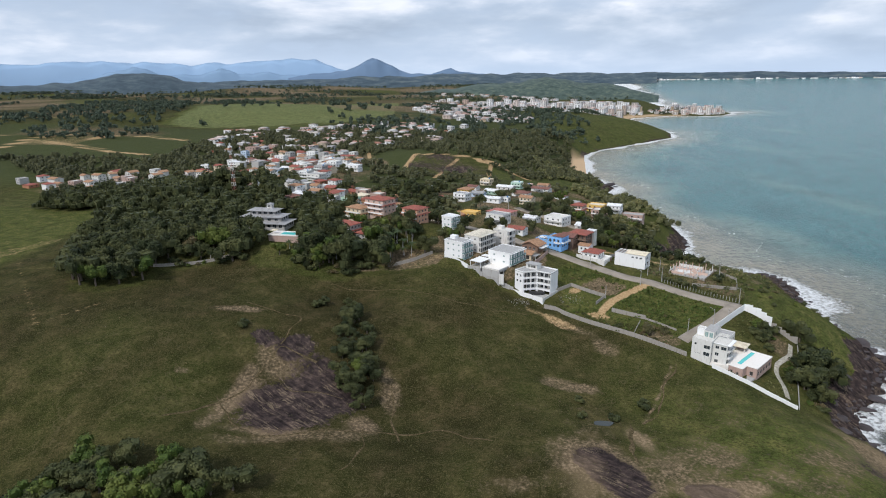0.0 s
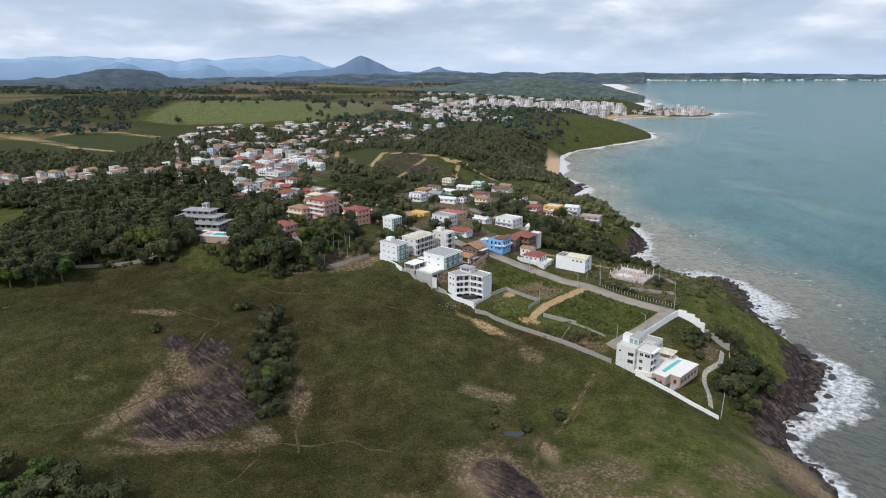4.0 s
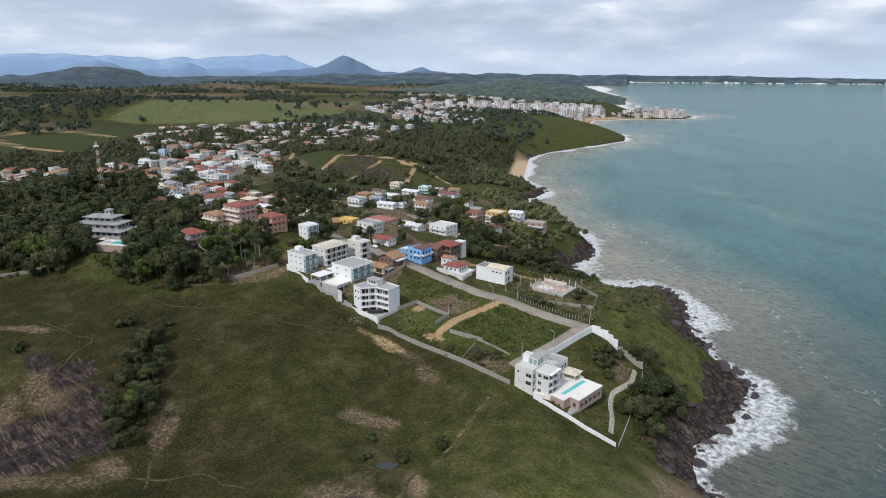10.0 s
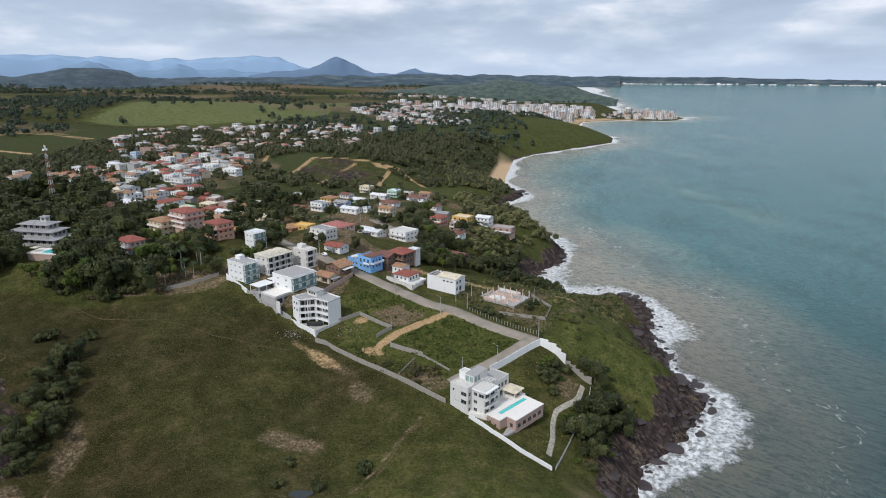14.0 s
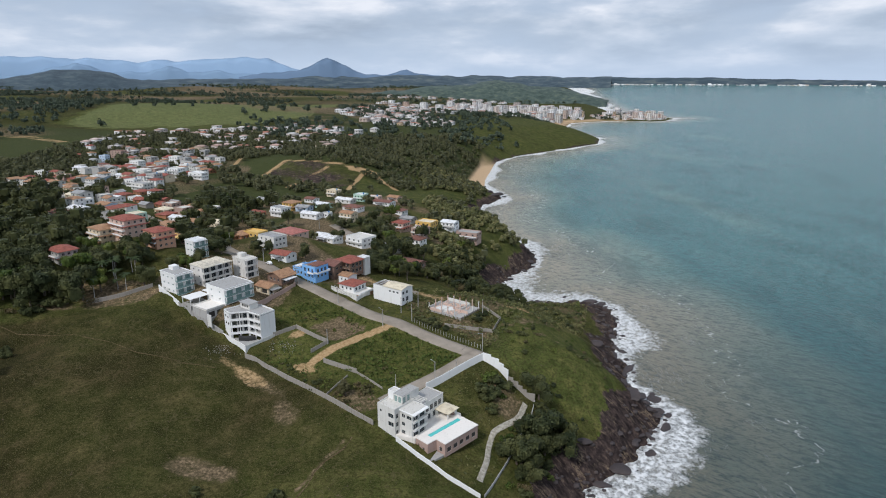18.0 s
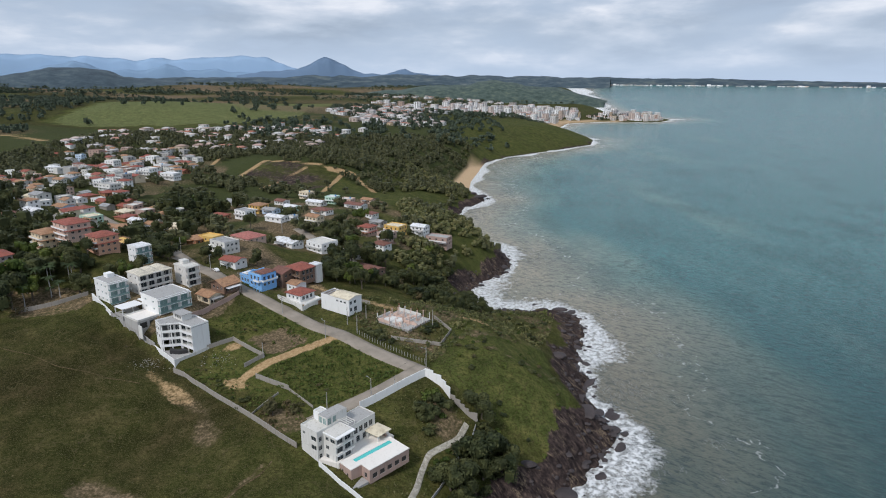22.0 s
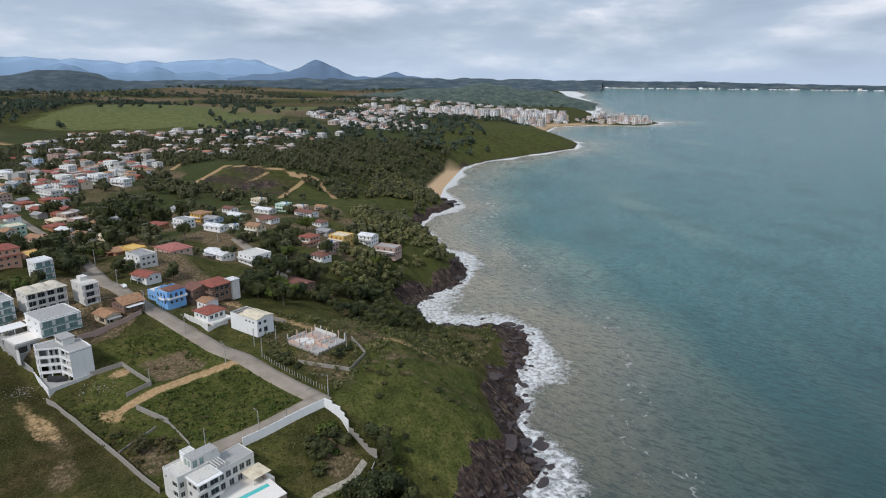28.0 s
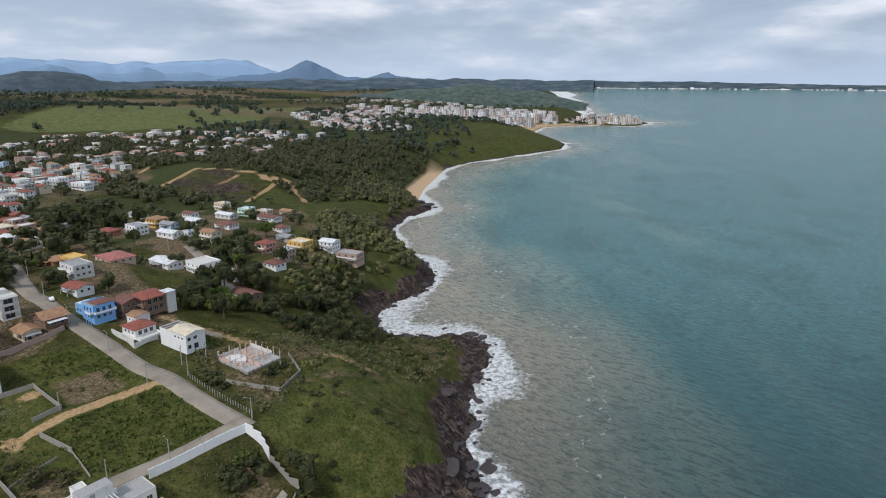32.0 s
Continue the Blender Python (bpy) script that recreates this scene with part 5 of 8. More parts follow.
for p, q in zip(ring, ring[1:] + ring[:1]):
    bm = bmesh.new()
    wall_run(bm, p, q, AP_TOP + 0.22, AP_TOP + 0.75, 0.2)
    part("parapet", bm, WHITE, apt)
for lv in AP_LEVELS:
    d_ = part("balcony", prism([AP_S1, AP_M, AP_S2, back[2], back[1], back[0]], lv - 0.3, lv), WHITE, apt)
    bm = bmesh.new()
    for p, q in ((AP_S1, AP_M), (AP_M, AP_S2)):
        wall_run(bm, p, q, lv, lv + 0.8, 0.12)
    part("railing", bm, WHITE, d_, "solid white balustrade bending inwards")
for p, q in ((AP_S1, AP_M), (AP_M, AP_S2)):
    for f in (0.04, 0.5, 0.96):
        cx_, cy_ = p[0] + (q[0] - p[0]) * f + 0.2, p[1] + (q[1] - p[1]) * f + 0.3
        part("column", boxes((cx_ - 0.17, cx_ + 0.17, cy_ - 0.17, cy_ + 0.17, AP_FLOOR - 2.5, AP_TOP)), WHITE, apt)
# small windows on the plain sides
for (p, q), fs in (((AP_W, AP_S1), (0.3, 0.7)), ((AP_E, AP_N), (0.25, 0.6))):
    turn = math.degrees(math.atan2(q[1] - p[1], q[0] - p[0]))
    for lv in AP_LEVELS[1:]:
        for f in fs:
            o = part("window", boxes((-0.45, 0.45, -0.04, 0.1, 0.8, 1.8)), GLASS, apt)
            o.matrix_basis = pose(p[0] + (q[0] - p[0]) * f, p[1] + (q[1] - p[1]) * f, lv, 0, 0, turn)
o = part("roof_house", shell(6.4, 4.2, 2.5, {"S": row(3, 6.4, 1.2, 0.8, 1.9)}), OLD_WHITE, apt)
o.matrix_basis = pose(46.8, 301.2, AP_TOP + 0.2, 0, 0, AT)
o = part("roof_cover", boxes((-3.6, 3.6, -2.6, 2.4, 0, 0.18)), GREY_SLAB, apt)
o.matrix_basis = pose(46.8, 301.2, AP_TOP + 2.7, 0, 0, AT)
part("forecourt", prism([(36.6, 297.6), (49.0, 283.6), (58.4, 295.4), AP_S2, AP_M, AP_S1], AP_FLOOR - 4.5, AP_FLOOR - 0.6), CONCRETE, apt)
# dark shape on the forecourt, built as a low black heap
part("dark_cover", prism([(43.5, 293.4), (44.2, 290.9), (48.0, 290.2), (51.2, 291.2), (49.6, 292.8), (46.6, 292.2)], AP_FLOOR - 0.6, AP_FLOOR + 0.9), BLACK, apt, "low dark heap on the forecourt")
for pts in (((35.9, 296.9), (49.0, 283.0)), ((49.0, 283.0), (59.0, 295.6))):
    bm = wall_run(bmesh.new(), *pts, AP_FLOOR - 6.5, AP_FLOOR + 0.5)
    part("yard_wall", bm, WHITE if pts[0][0] < 40 else OLD_WHITE, apt)

# ---- the white row of flats along the pasture ----


def flats(x, y, z, turn, w, d, storeys, label, deep=1.3, wall=None, cols=3, tank=True, side_wins=2, roof=None, dark=False, hips=False, base=4.5, rail=None):
    """A block with balconies on its front and small windows towards the pasture."""
    wall = wall or WHITE
    fl = 3.05
    ob = thing("apartment_block", pose(x, y, z - base, 0, 0, turn), label, "house")
    h = storeys * fl + base
    holes = {s: [] for s in "SENW"}
    for k in range(storeys):
        b = base + k * fl
        holes["E"] += row(cols, d, min(3.4, d / cols * 0.74), b + 0.1, b + 2.4, 0.4)
        holes["S"] += row(side_wins, w, 1.3, b + 1.0, b + 1.9, 0.7)
        holes["N"] += row(2, w, 1.1, b + 0.9, b + 2.1)
    part("wall", shell(w, d, h, holes, 0.35), wall, ob)
    glaze(ob, w, d, holes, GREEN_GLASS if dark else GLASS, 0.35)
    for k in range(storeys):
        b = base + k * fl
        balcony(ob, w / 2 - 0.02, w / 2 + deep, -d / 2, d / 2, b + 0.05, wall, rail or wall, 0.8, "SEN")
    for j in range(cols + 1):
        yy = -d / 2 + 0.15 + (d - 0.3) * j / cols
        part("pier", boxes((w / 2 + deep - 0.3, w / 2 + deep - 0.06, yy - 0.12, yy + 0.12, base, h)), wall, ob)
    if hips:
        part("roof_slab", boxes((-w / 2 - 0.3, w / 2 + deep + 0.3, -d / 2 - 0.3, d / 2 + 0.3, h, h + 0.18)), wall, ob)
        for y0, y1, x1 in ((-d / 2, -d * 0.12, w / 2 + deep + 0.4), (-d * 0.12, d * 0.2, w / 2 + 0.4), (d * 0.2, d / 2, w / 2 + deep + 0.4)):
            o = part("roof", hip_roof(x1 + w / 2, y1 - y0, 0, 1.3 + 0.05 * (x1 - w / 2), 0.35), roof or ROOF_SLAB, ob)
            o.matrix_basis = pose((x1 - w / 2) / 2, (y0 + y1) / 2, h + 0.18)
    else:
        part("eave", boxes((-w / 2 - 0.15, w / 2 + deep + 0.1, -d / 2 - 0.15, d / 2 + 0.15, h, h + 0.22)), wall, ob)
        part("roof", boxes((-w / 2 + 0.2, w / 2 + deep - 0.3, -d / 2 + 0.2, d / 2 - 0.2, h + 0.22, h + 0.3)), roof or ROOF_SLAB, ob)
        part("parapet", parapet(w + 0.3, d + 0.3, h + 0.22, 0.35), wall, ob)
    if tank:
        part("tank_house", boxes((-w / 2 + 1.0, -w / 2 + 4.6, d / 2 - 4.4, d / 2 - 1.4, h + 0.3, h + 2.1)), wall, ob)
    return ob


flats(8.2, 324.0, 48.9, AT, 12.2, 8.2, 3, "tall white block of flats with glazed balconies on its end", roof=GREY_SLAB, dark=True, cols=2, side_wins=3, base=6.5, rail=GREEN_GLASS)
flats(20.8, 333.9, 50.0, AT, 9.8, 15, 3, "unfinished pale grey block of flats with cream hipped roofs", wall=BARE, cols=4, tank=False, roof=PALE_TILE, hips=True)
flats(35.0, 341.2, 50.2, AT, 9.6, 6.4, 3, "narrow pale grey block of flats with a roof tank", wall=BARE, cols=1, side_wins=1, roof=ROOF_SLAB)
flats(34.2, 316.8, 48.2, AT, 13.6, 14.4, 2, "white two-storey house with glazed balconies and a grey roof", cols=3, roof=GREY_SLAB, dark=True, tank=False, base=6.0, rail=GREEN_GLASS)
flats(4.6, 362.6, 54.0, -36, 7.0, 7.6, 3, "white house with stacked green-glazed balconies and a white roof", cols=2, dark=True, tank=False, roof=SHEET_WHITE, hips=False, rail=GREEN_GLASS)
car = thing("carport", pose(19.8, 313.4, 46.9, 0, 0, AT), "white flat-roofed carport on slim posts", "carport")
part("roof", boxes((-3.5, 3.5, -4.6, 4.6, 2.9, 3.12)), WHITE, car)
for a in (-3.2, 3.2):
    for b in (-4.3, 0, 4.3):
        part("post", boxes((a - 0.12, a + 0.12, b - 0.12, b + 0.12, -1.5, 2.92)), WHITE, car)
part("floor_slab", boxes((-3.6, 3.6, -4.7, 4.7, -5.0, 0.0)), CONCRETE, car)
part("small_roof", boxes((-3.0, 1.0, 5.2, 9.0, 3.4, 3.55)), WHITE, car)
part("small_post", boxes((0.6, 0.8, 5.4, 5.6, -0.5, 3.42)), WHITE, car)
terr = thing("roof_terrace", pose(27.6, 307.2, 43.4, 0, 0, AT), "pale paved roof terrace over a grey garage", "terrace")
part("wall", shell(10.6, 9.4, 3.9, {"E": [(1, 4, 0.5, 3.0), (5, 8, 0.5, 3.0)]}), GREY_PL, terr)
part("footing", boxes((-5.2, 5.2, -4.6, 4.6, -4.0, 0.0)), CONCRETE, terr)
# dark sheet added close behind the openings for the garage's inner shade
part("garage_back", boxes((4.7, 4.9, -4.6, 4.6, 0.2, 3.6)), OPENING_SHADE, terr)
part("paving", boxes((-5.3, 5.3, -4.7, 4.7, 3.9, 4.1)), DECK, terr)
part("parapet", parapet(10.6, 9.4, 4.1, 0.5), OLD_WHITE, terr)
part("yard_wall", boxes((5.4, 8.2, -4.7, -4.45, -3, 2.6)), OLD_WHITE, terr)


def straight_wall(name, p, q, top0, top1, thick, mat, label, n):
    """A wall whose top falls evenly between its ends, in panels."""
    ob = thing(name, pose(0, 0, 0), label, "wall", kind="structure")
    for k in range(n):
        f, g = k / n, (k + 1) / n
        a, b = (p[0] + (q[0] - p[0]) * f, p[1] + (q[1] - p[1]) * f), (p[0] + (q[0] - p[0]) * g, p[1] + (q[1] - p[1]) * g)
        part("panel", wall_run(bmesh.new(), a, b, min(ground_z(*a), ground_z(*b)) - 2.5, top0 + (top1 - top0) * f, thick, top0 + (top1 - top0) * g), mat, ob)
        part("pier", boxes((a[0] - 0.2, a[0] + 0.2, a[1] - 0.2, a[1] + 0.2, ground_z(*a) - 2.0, top0 + (top1 - top0) * f + 0.12)), mat, ob)
    return ob


straight_wall("wall_flats_upper", (0.9, 321.6), (13.2, 311.2), 52.4, 47.8, 0.25, WHITE, "white boundary wall stepping down below the flats", 4)
straight_wall("wall_flats_lower", (13.2, 311.2), (35.9, 296.9), 47.6, 39.6, 0.25, CONCRETE, "weathered grey boundary wall below the terrace", 7)

# ---- houses along the street ----


def posts_and_beam(owner, x0, x1, y, z0, z1, n, mat):
    for k in range(n):
        a = x0 + (x1 - x0) * k / (n - 1)
        part("post", boxes((a - 0.1, a + 0.1, y - 0.1, y + 0.1, z0, z1)), mat, owner)


hs = thing("house", pose(47.6, 332.2, 43.3, 0, 0, -37), "low cream house with an ochre tiled roof and an open garage", "house")
hh_ = {"S": [(0.8, 2.2, 2.6, 3.8), (3.6, 7.8, 1.6, 4.0)], "E": [(0.6, 3.2, 1.6, 4.0), (4.2, 5.8, 2.5, 3.8)]}
part("wall", shell(9.0, 6.6, 4.7, hh_, 0.6), CREAM, hs)
# dark panes close the openings and garage in place of inner shade
glaze(hs, 9.0, 6.6, hh_, OPENING_SHADE, 0.6, False)
part("roof", gable_roof(9.0, 6.6, 4.7, 1.5, 0.8), TILE_OLD, hs)
for s_ in (-1, 1):
    part("gable", gable_wall(9.0, 6.6, 4.7, 1.5, True, s_), CREAM, hs)
part("porch_roof", boxes((4.6, 7.4, -3.2, 2.5, 4.1, 4.3)), SHEET_GREY, hs)
posts_and_beam(hs, 5.0, 7.2, -3.0, 0.5, 4.1, 2, OLD_WHITE)
hs = thing("house", pose(52.4, 340.6, 46.0, 0, 0, -37), "bungalow with a broad ochre tiled roof and a white awning", "house")
hh_ = {"S": row(3, 10.0, 1.4, 2.6, 3.9), "E": row(3, 8.4, 1.6, 1.8, 3.9)}
part("wall", shell(10.0, 8.4, 4.8, hh_), BROWN_PL, hs)
glaze(hs, 10.0, 8.4, hh_)
part("roof", gable_roof(10.0, 8.4, 4.8, 2.3, 1.1, along_x=False), TILE_OLD, hs)
for s_ in (-1, 1):
    part("gable", gable_wall(10.0, 8.4, 4.8, 2.3, False, s_), BROWN_PL, hs)
part("awning", boxes((5.2, 8.2, -4.0, 3.2, 4.0, 4.15)), SHEET_WHITE, hs, "white metal awning")
posts_and_beam(hs, 5.6, 8.0, -3.8, 0.5, 4.0, 2, WOOD)
posts_and_beam(hs, 5.6, 8.0, 3.0, 0.5, 4.0, 2, WOOD)
run_wall("wall_street_west", [(59.9, 336.1), (51.5, 323.9), (45.8, 310.9)], 2.0, 0.2, STONE_PL, "pinkish-brown wall along the street")
bh = thing("house", pose(68.0, 348.8, 45.0, 0, 0, -38), "bright blue two-storey house with balconies and stepped volumes", "house")
hb_ = {"S": row(3, 9.5, 1.3, 2.6, 4.0) + row(3, 9.5, 1.4, 5.2, 7.2), "E": row(3, 9.0, 1.3, 2.6, 4.0) + row(3, 9.0, 1.4, 5.2, 7.2)}
b_ = part("main_block", shell(9.5, 9.0, 7.9, hb_), BLUE_PL, bh)
glaze(b_, 9.5, 9.0, hb_)
part("parapet", parapet(9.5, 9.0, 7.9, 0.5), BLUE_PL, bh)
part("roof_slab", boxes((-4.6, 4.6, -4.3, 4.3, 7.7, 7.92)), GREY_SLAB, bh)
r = part("roof", hip_roof(6.5, 7.0, 8.5, 1.5, 0.5), TILE_BROWN, bh)
r.matrix_basis = pose(1.3, 0.8, 0)
part("roof_wall", boxes((-1.6, 4.2, -2.3, 3.9, 7.9, 8.6)), BLUE_PL, bh)
balcony(bh, 0.5, 4.7, -6.0, -4.48, 5.0, BLUE_PL, WHITE, 0.9, "SEW", "white balustrade")
balcony(bh, 4.73, 6.2, -4.4, 4.4, 5.0, BLUE_PL, WHITE, 0.9, "SEN", "white balustrade")
posts_and_beam(bh, 0.7, 4.5, -5.9, 0.0, 4.85, 3, BLUE_PL)
hb_ = {"S": row(3, 8.0, 1.3, 2.4, 3.8), "E": row(2, 8.5, 1.3, 2.4, 3.8)}
b_ = part("side_block", shell(8.0, 8.5, 4.8, hb_), BLUE_PL, bh)
b_.matrix_basis = pose(-8.76, 0.6, 0.3)
glaze(b_, 8.0, 8.5, hb_)
part("roof_slab", boxes((-12.7, -4.8, -3.6, 4.8, 5.1, 5.3)), GREY_SLAB, bh)
b_ = part("parapet", parapet(8.0, 8.5, 5.3, 0.8), BLUE_PL, bh)
b_.matrix_basis = pose(-8.76, 0.6, 0)
part("awning", boxes((-11.5, -7.5, -3.4, 1.5, 6.3, 6.45)), SHEET_WHITE, bh)
posts_and_beam(bh, -11.3, -7.7, -3.2, 5.3, 6.3, 2, WHITE)
house(77.0, 357.0, 45.2, -38, 8.5, 10, 2, BROWN_PL, TILE_BROWN, "dark brown house with a tiled roof behind the blue one", "gable", 1.6, 3.0, (2, 3))
tb = thing("house", pose(84.4, 360.4, 44.2, 0, 0, -38), "brown three-storey house with timber balconies and a red roof", "house")
ht_ = {"S": row(3, 10.0, 1.7, 2.0, 4.0) + row(3, 10.0, 1.7, 5.1, 7.2), "E": row(3, 9.5, 1.7, 2.0, 4.0) + row(3, 9.5, 1.7, 5.1, 7.2)}
part("wall", shell(10.0, 9.5, 8.0, ht_), BROWN_PL, tb)
glaze(tb, 10.0, 9.5, ht_)
for z_ in (1.9, 5.0):
    balcony(tb, -5.0, 6.2, -6.4, -4.73, z_, STONE_PL, WOOD, 0.9, "SEW", "timber railing")
posts_and_beam(tb, -4.8, 6.0, -6.3, 0.0, 8.0, 5, WOOD)
part("roof", hip_roof(11.0, 11.0, 8.0, 2.0, 0.8), TILE_RED, tb)
part("roof_deck", boxes((1.0, 6.5, 4.0, 9.0, 8.6, 8.8)), SHEET_WHITE, tb)
part("rear_wing", boxes((1.2, 6.3, 4.8, 8.8, -1.0, 8.6)), OLD_WHITE, tb)
wr = thing("house", pose(87.4, 340.6, 40.6, 0, 0, -36), "white bungalow with a dark red hipped roof on a high plinth", "house")
hw_ = {"S": row(3, 9.5, 1.2, 3.0, 4.2), "E": row(3, 9.0, 1.6, 2.6, 4.4)}
part("wall", shell(9.5, 9.0, 5.2, hw_), WHITE, wr)
glaze(wr, 9.5, 9.0, hw_)
part("roof", hip_roof(9.5, 9.0, 5.2, 2.0, 0.7), TILE_RED, wr)
hw_ = {"S": row(2, 6.5, 1.0, 5.0, 6.2) + row(1, 6.5, 1.0, 2.4, 3.8), "W": row(2, 6.5, 1.0, 5.0, 6.2)}
b_ = part("tower", shell(6.5, 6.5, 7.2, hw_), WHITE, wr)
b_.matrix_basis = pose(-6.6, 4.0, 0)
glaze(b_, 6.5, 6.5, hw_)
part("roof", gable_roof(6.5, 6.5, 7.2, 1.0, 0.4), TILE_OLD, b_)
for s_ in (-1, 1):
    part("gable", gable_wall(6.5, 6.5, 7.2, 1.0, True, s_), WHITE, b_)
part("plinth", boxes((-9.5, 5.8, -6.2, -4.5, -2.0, 1.9)), OLD_WHITE, wr)
part("terrace", boxes((4.76, 9.5, -5.5, 4.5, -2.0, 1.8)), TILE_OLD, wr)
balcony(wr, 4.8, 9.5, -5.5, 4.5, 1.9, OLD_WHITE, WHITE, 0.9, "SEN", "white railing")
run_wall("wall_red_house", [(77.1, 338.6), (90.5, 327.8), (97.9, 339.4)], 1.6, 0.22, OLD_WHITE, "white garden wall of the bungalow", True, 1.2, 8)
lh = thing("house", pose(107.8, 332.6, 39.4, 0, 0, -37), "long white two-storey house with a low cream metal roof", "house")
lhh = {"S": [(9.6, 11.0, 5.6, 6.5), (11.9, 13.3, 5.6, 6.5), (14.2, 15.6, 5.6, 6.5)], "E": [(0.7, 2.2, 5.2, 6.7), (3.4, 5.0, 5.2, 6.7), (0.7, 2.2, 1.9, 3.6), (3.4, 5.4, 1.3, 3.6)]}
part("wall", shell(17.5, 8.6, 7.8, lhh), WHITE, lh)
glaze(lh, 17.5, 8.6, lhh)
part("terrace", boxes((-8.6, -2.5, -4.2, 4.2, 7.0, 7.2)), GREY_SLAB, lh)
r = part("roof", gable_roof(11.4, 8.6, 7.8, 1.0, 0.3, along_x=True), SHEET_CREAM, lh)
r.matrix_basis = pose(3.1, 0, 0)
for s in (-1, 1):
    g = part("gable", gable_wall(11.4, 8.6, 7.8, 1.0, True, s), WHITE, lh)
    g.matrix_basis = pose(3.1, 0, 0)
for a in (-7.0, -5.0, -3.2):
    part("beam", boxes((a, a + 0.25, -4.2, 4.2, 7.6, 7.85)), WOOD, lh)
run_wall("wall_white_house", [(97.3, 342.4), (103.4, 349.0), (120.4, 341.7)], 1.8, 0.2, RAW, "grey block wall behind the white house")

# ---- roads: strips of paving laid on the ground ----


def strip(name, pts, half, mat, label, lift=0.10, sub=3.0):
    pts = np.array(pts, float)
    d = np.r_[0, np.cumsum(np.hypot(*np.diff(pts, axis=0).T))]
    s = np.linspace(0, d[-1], max(2, int(d[-1] / sub)))
    x, y = np.interp(s, d, pts[:, 0]), np.interp(s, d, pts[:, 1])
    k = np.ones(3) / 3
    x[1:-1], y[1:-1] = np.convolve(x, k, "valid"), np.convolve(y, k, "valid")
    tx, ty = np.gradient(x), np.gradient(y)
    n = np.hypot(tx, ty)
    cols = []
    for a in (-1.0, -0.97, -0.5, 0.0, 0.5, 0.97, 1.0):
        px_, py_ = x + ty / n * half * a, y - tx / n * half * a
        cols.append(np.stack([px_, py_, land(px_, py_) + (lift if abs(a) < 0.99 else -0.25)], -1))
    v = np.stack(cols, 1)
    m_, q_ = len(s), len(cols)
    f = (np.arange(m_ - 1)[:, None, None] * q_ + np.arange(q_ - 1)[None, :, None] + np.array([0, q_, q_ + 1, 1])).reshape(-1, 4)
    return tagged(raw_mesh(name, v.reshape(-1, 3), f, mat, smooth=False), label, "road", kind="structure")


m = Mat("beige_paving_stones", 0.9)
wc = m.world_co()
n1, n2 = m.noise(0.15, 5, 0.6, wc), m.noise(2.2, 4, 0.7, wc)
m.color(m.mix(m.math("MULTIPLY", n2, 0.5), m.ramp(n1, (0.35, (0.23, 0.195, 0.15)), (0.65, (0.36, 0.31, 0.25))), (0.17, 0.145, 0.115)))
m.bump(n2, 0.4, 0.03)
PAVING = m.m
strip("road_main", MAIN_ROAD, 3.6, PAVING, "beige paved street between the houses")
strip("road_villa", VILLA_ROAD, 2.6, PAVING, "paved lane leading to the villa", 0.14)
strip("road_upper", UPPER_ROAD, 3.0, PAVING, "paved street climbing through the village", 0.12)
strip("road_shore", [(60, 482)] + SHORE_ROAD, 3.2, PAVING, "street between the seaside houses", 0.12)
m = Mat("flat_stone_path", 0.9)
cell = m.node("ShaderNodeTexVoronoi", Scale=1.4)
m.link(m.world_co(), cell.inputs["Vector"])
m.color(m.ramp(cell.outputs["Color"], (0.2, (0.26, 0.24, 0.19)), (0.8, (0.42, 0.39, 0.32))))
m.bump(cell.outputs["Distance"], 0.5, 0.05)
GARDEN_PATH = [(161, 260.5), (157.2, 253.4), (150.4, 248.2), (146, 244.4), (144.2, 239), (142.6, 231), (139, 221)]
strip("garden_path", GARDEN_PATH, 1.0, m.m, "winding stone garden path below the villa", 0.12, 1.5)
m = Mat("still_pond_water", 0.08)
m.color((0.03, 0.035, 0.03))
pw = raw_mesh("pond", [(57 + 4.4 * math.cos(a) * (1 + 0.15 * math.sin(3 * a)), 196.5 + 2.0 * math.sin(a), ground_z(57, 196.5) - 0.15) for a in np.linspace(0, 2 * math.pi, 25)[:-1]],
              [list(range(24))], m.m)
tagged(pw, "small dark pond in a hollow of the pasture", "pond", kind="structure")

# ---- the unfinished house on the slope ----
site = thing("building_site", pose(137, 320.6, 38.6, 0, 0, -39), "unfinished white house with bare red columns", "building")
part("floor_slab", boxes((-9.5, 9.5, -8, 8, -0.4, 0.3)), CONCRETE, site)
part("rubble", prism([(-7, -6), (-2, -6.6), (2, -3), (-1, 0), (-6, -1)], 0.3, 1.0), OLD_WHITE, site)
for a in range(9):
    part("prop", boxes((-9.2 + 2.2 * a, -9.05 + 2.2 * a, -9.4, -9.25, -3.6, 1.0)), WOOD, site)
    part("prop", boxes((9.9, 10.05, -7.6 + 1.8 * a, -7.45 + 1.8 * a, -3.8, 1.0)), WOOD, site)
part("retaining_wall", shell(19, 16, 3.6, {}), RAW, site).matrix_basis = pose(0, 0, -4.0)
for k, (x0, x1, y0, y1, hh) in enumerate(((-9.3, -2, -7.9, -7.7, 1.2), (-9.4, -9.2, -7.8, 2, 1.4), (-2, -1.8, -7.8, -1, 1.0), (1, 9.2, -2.2, -2, 1.3), (4, 4.2, -2, 7.6, 1.1), (-9, 4, 7.5, 7.7, 1.5), (-6, -1.8, 1, 1.2, 0.9))):
    part("low_wall", boxes((x0, x1, y0, y1, 0.3, 0.3 + hh)), PINK if k % 3 == 0 else OLD_WHITE, site)
rng = random.Random(5)
bm = bmesh.new()
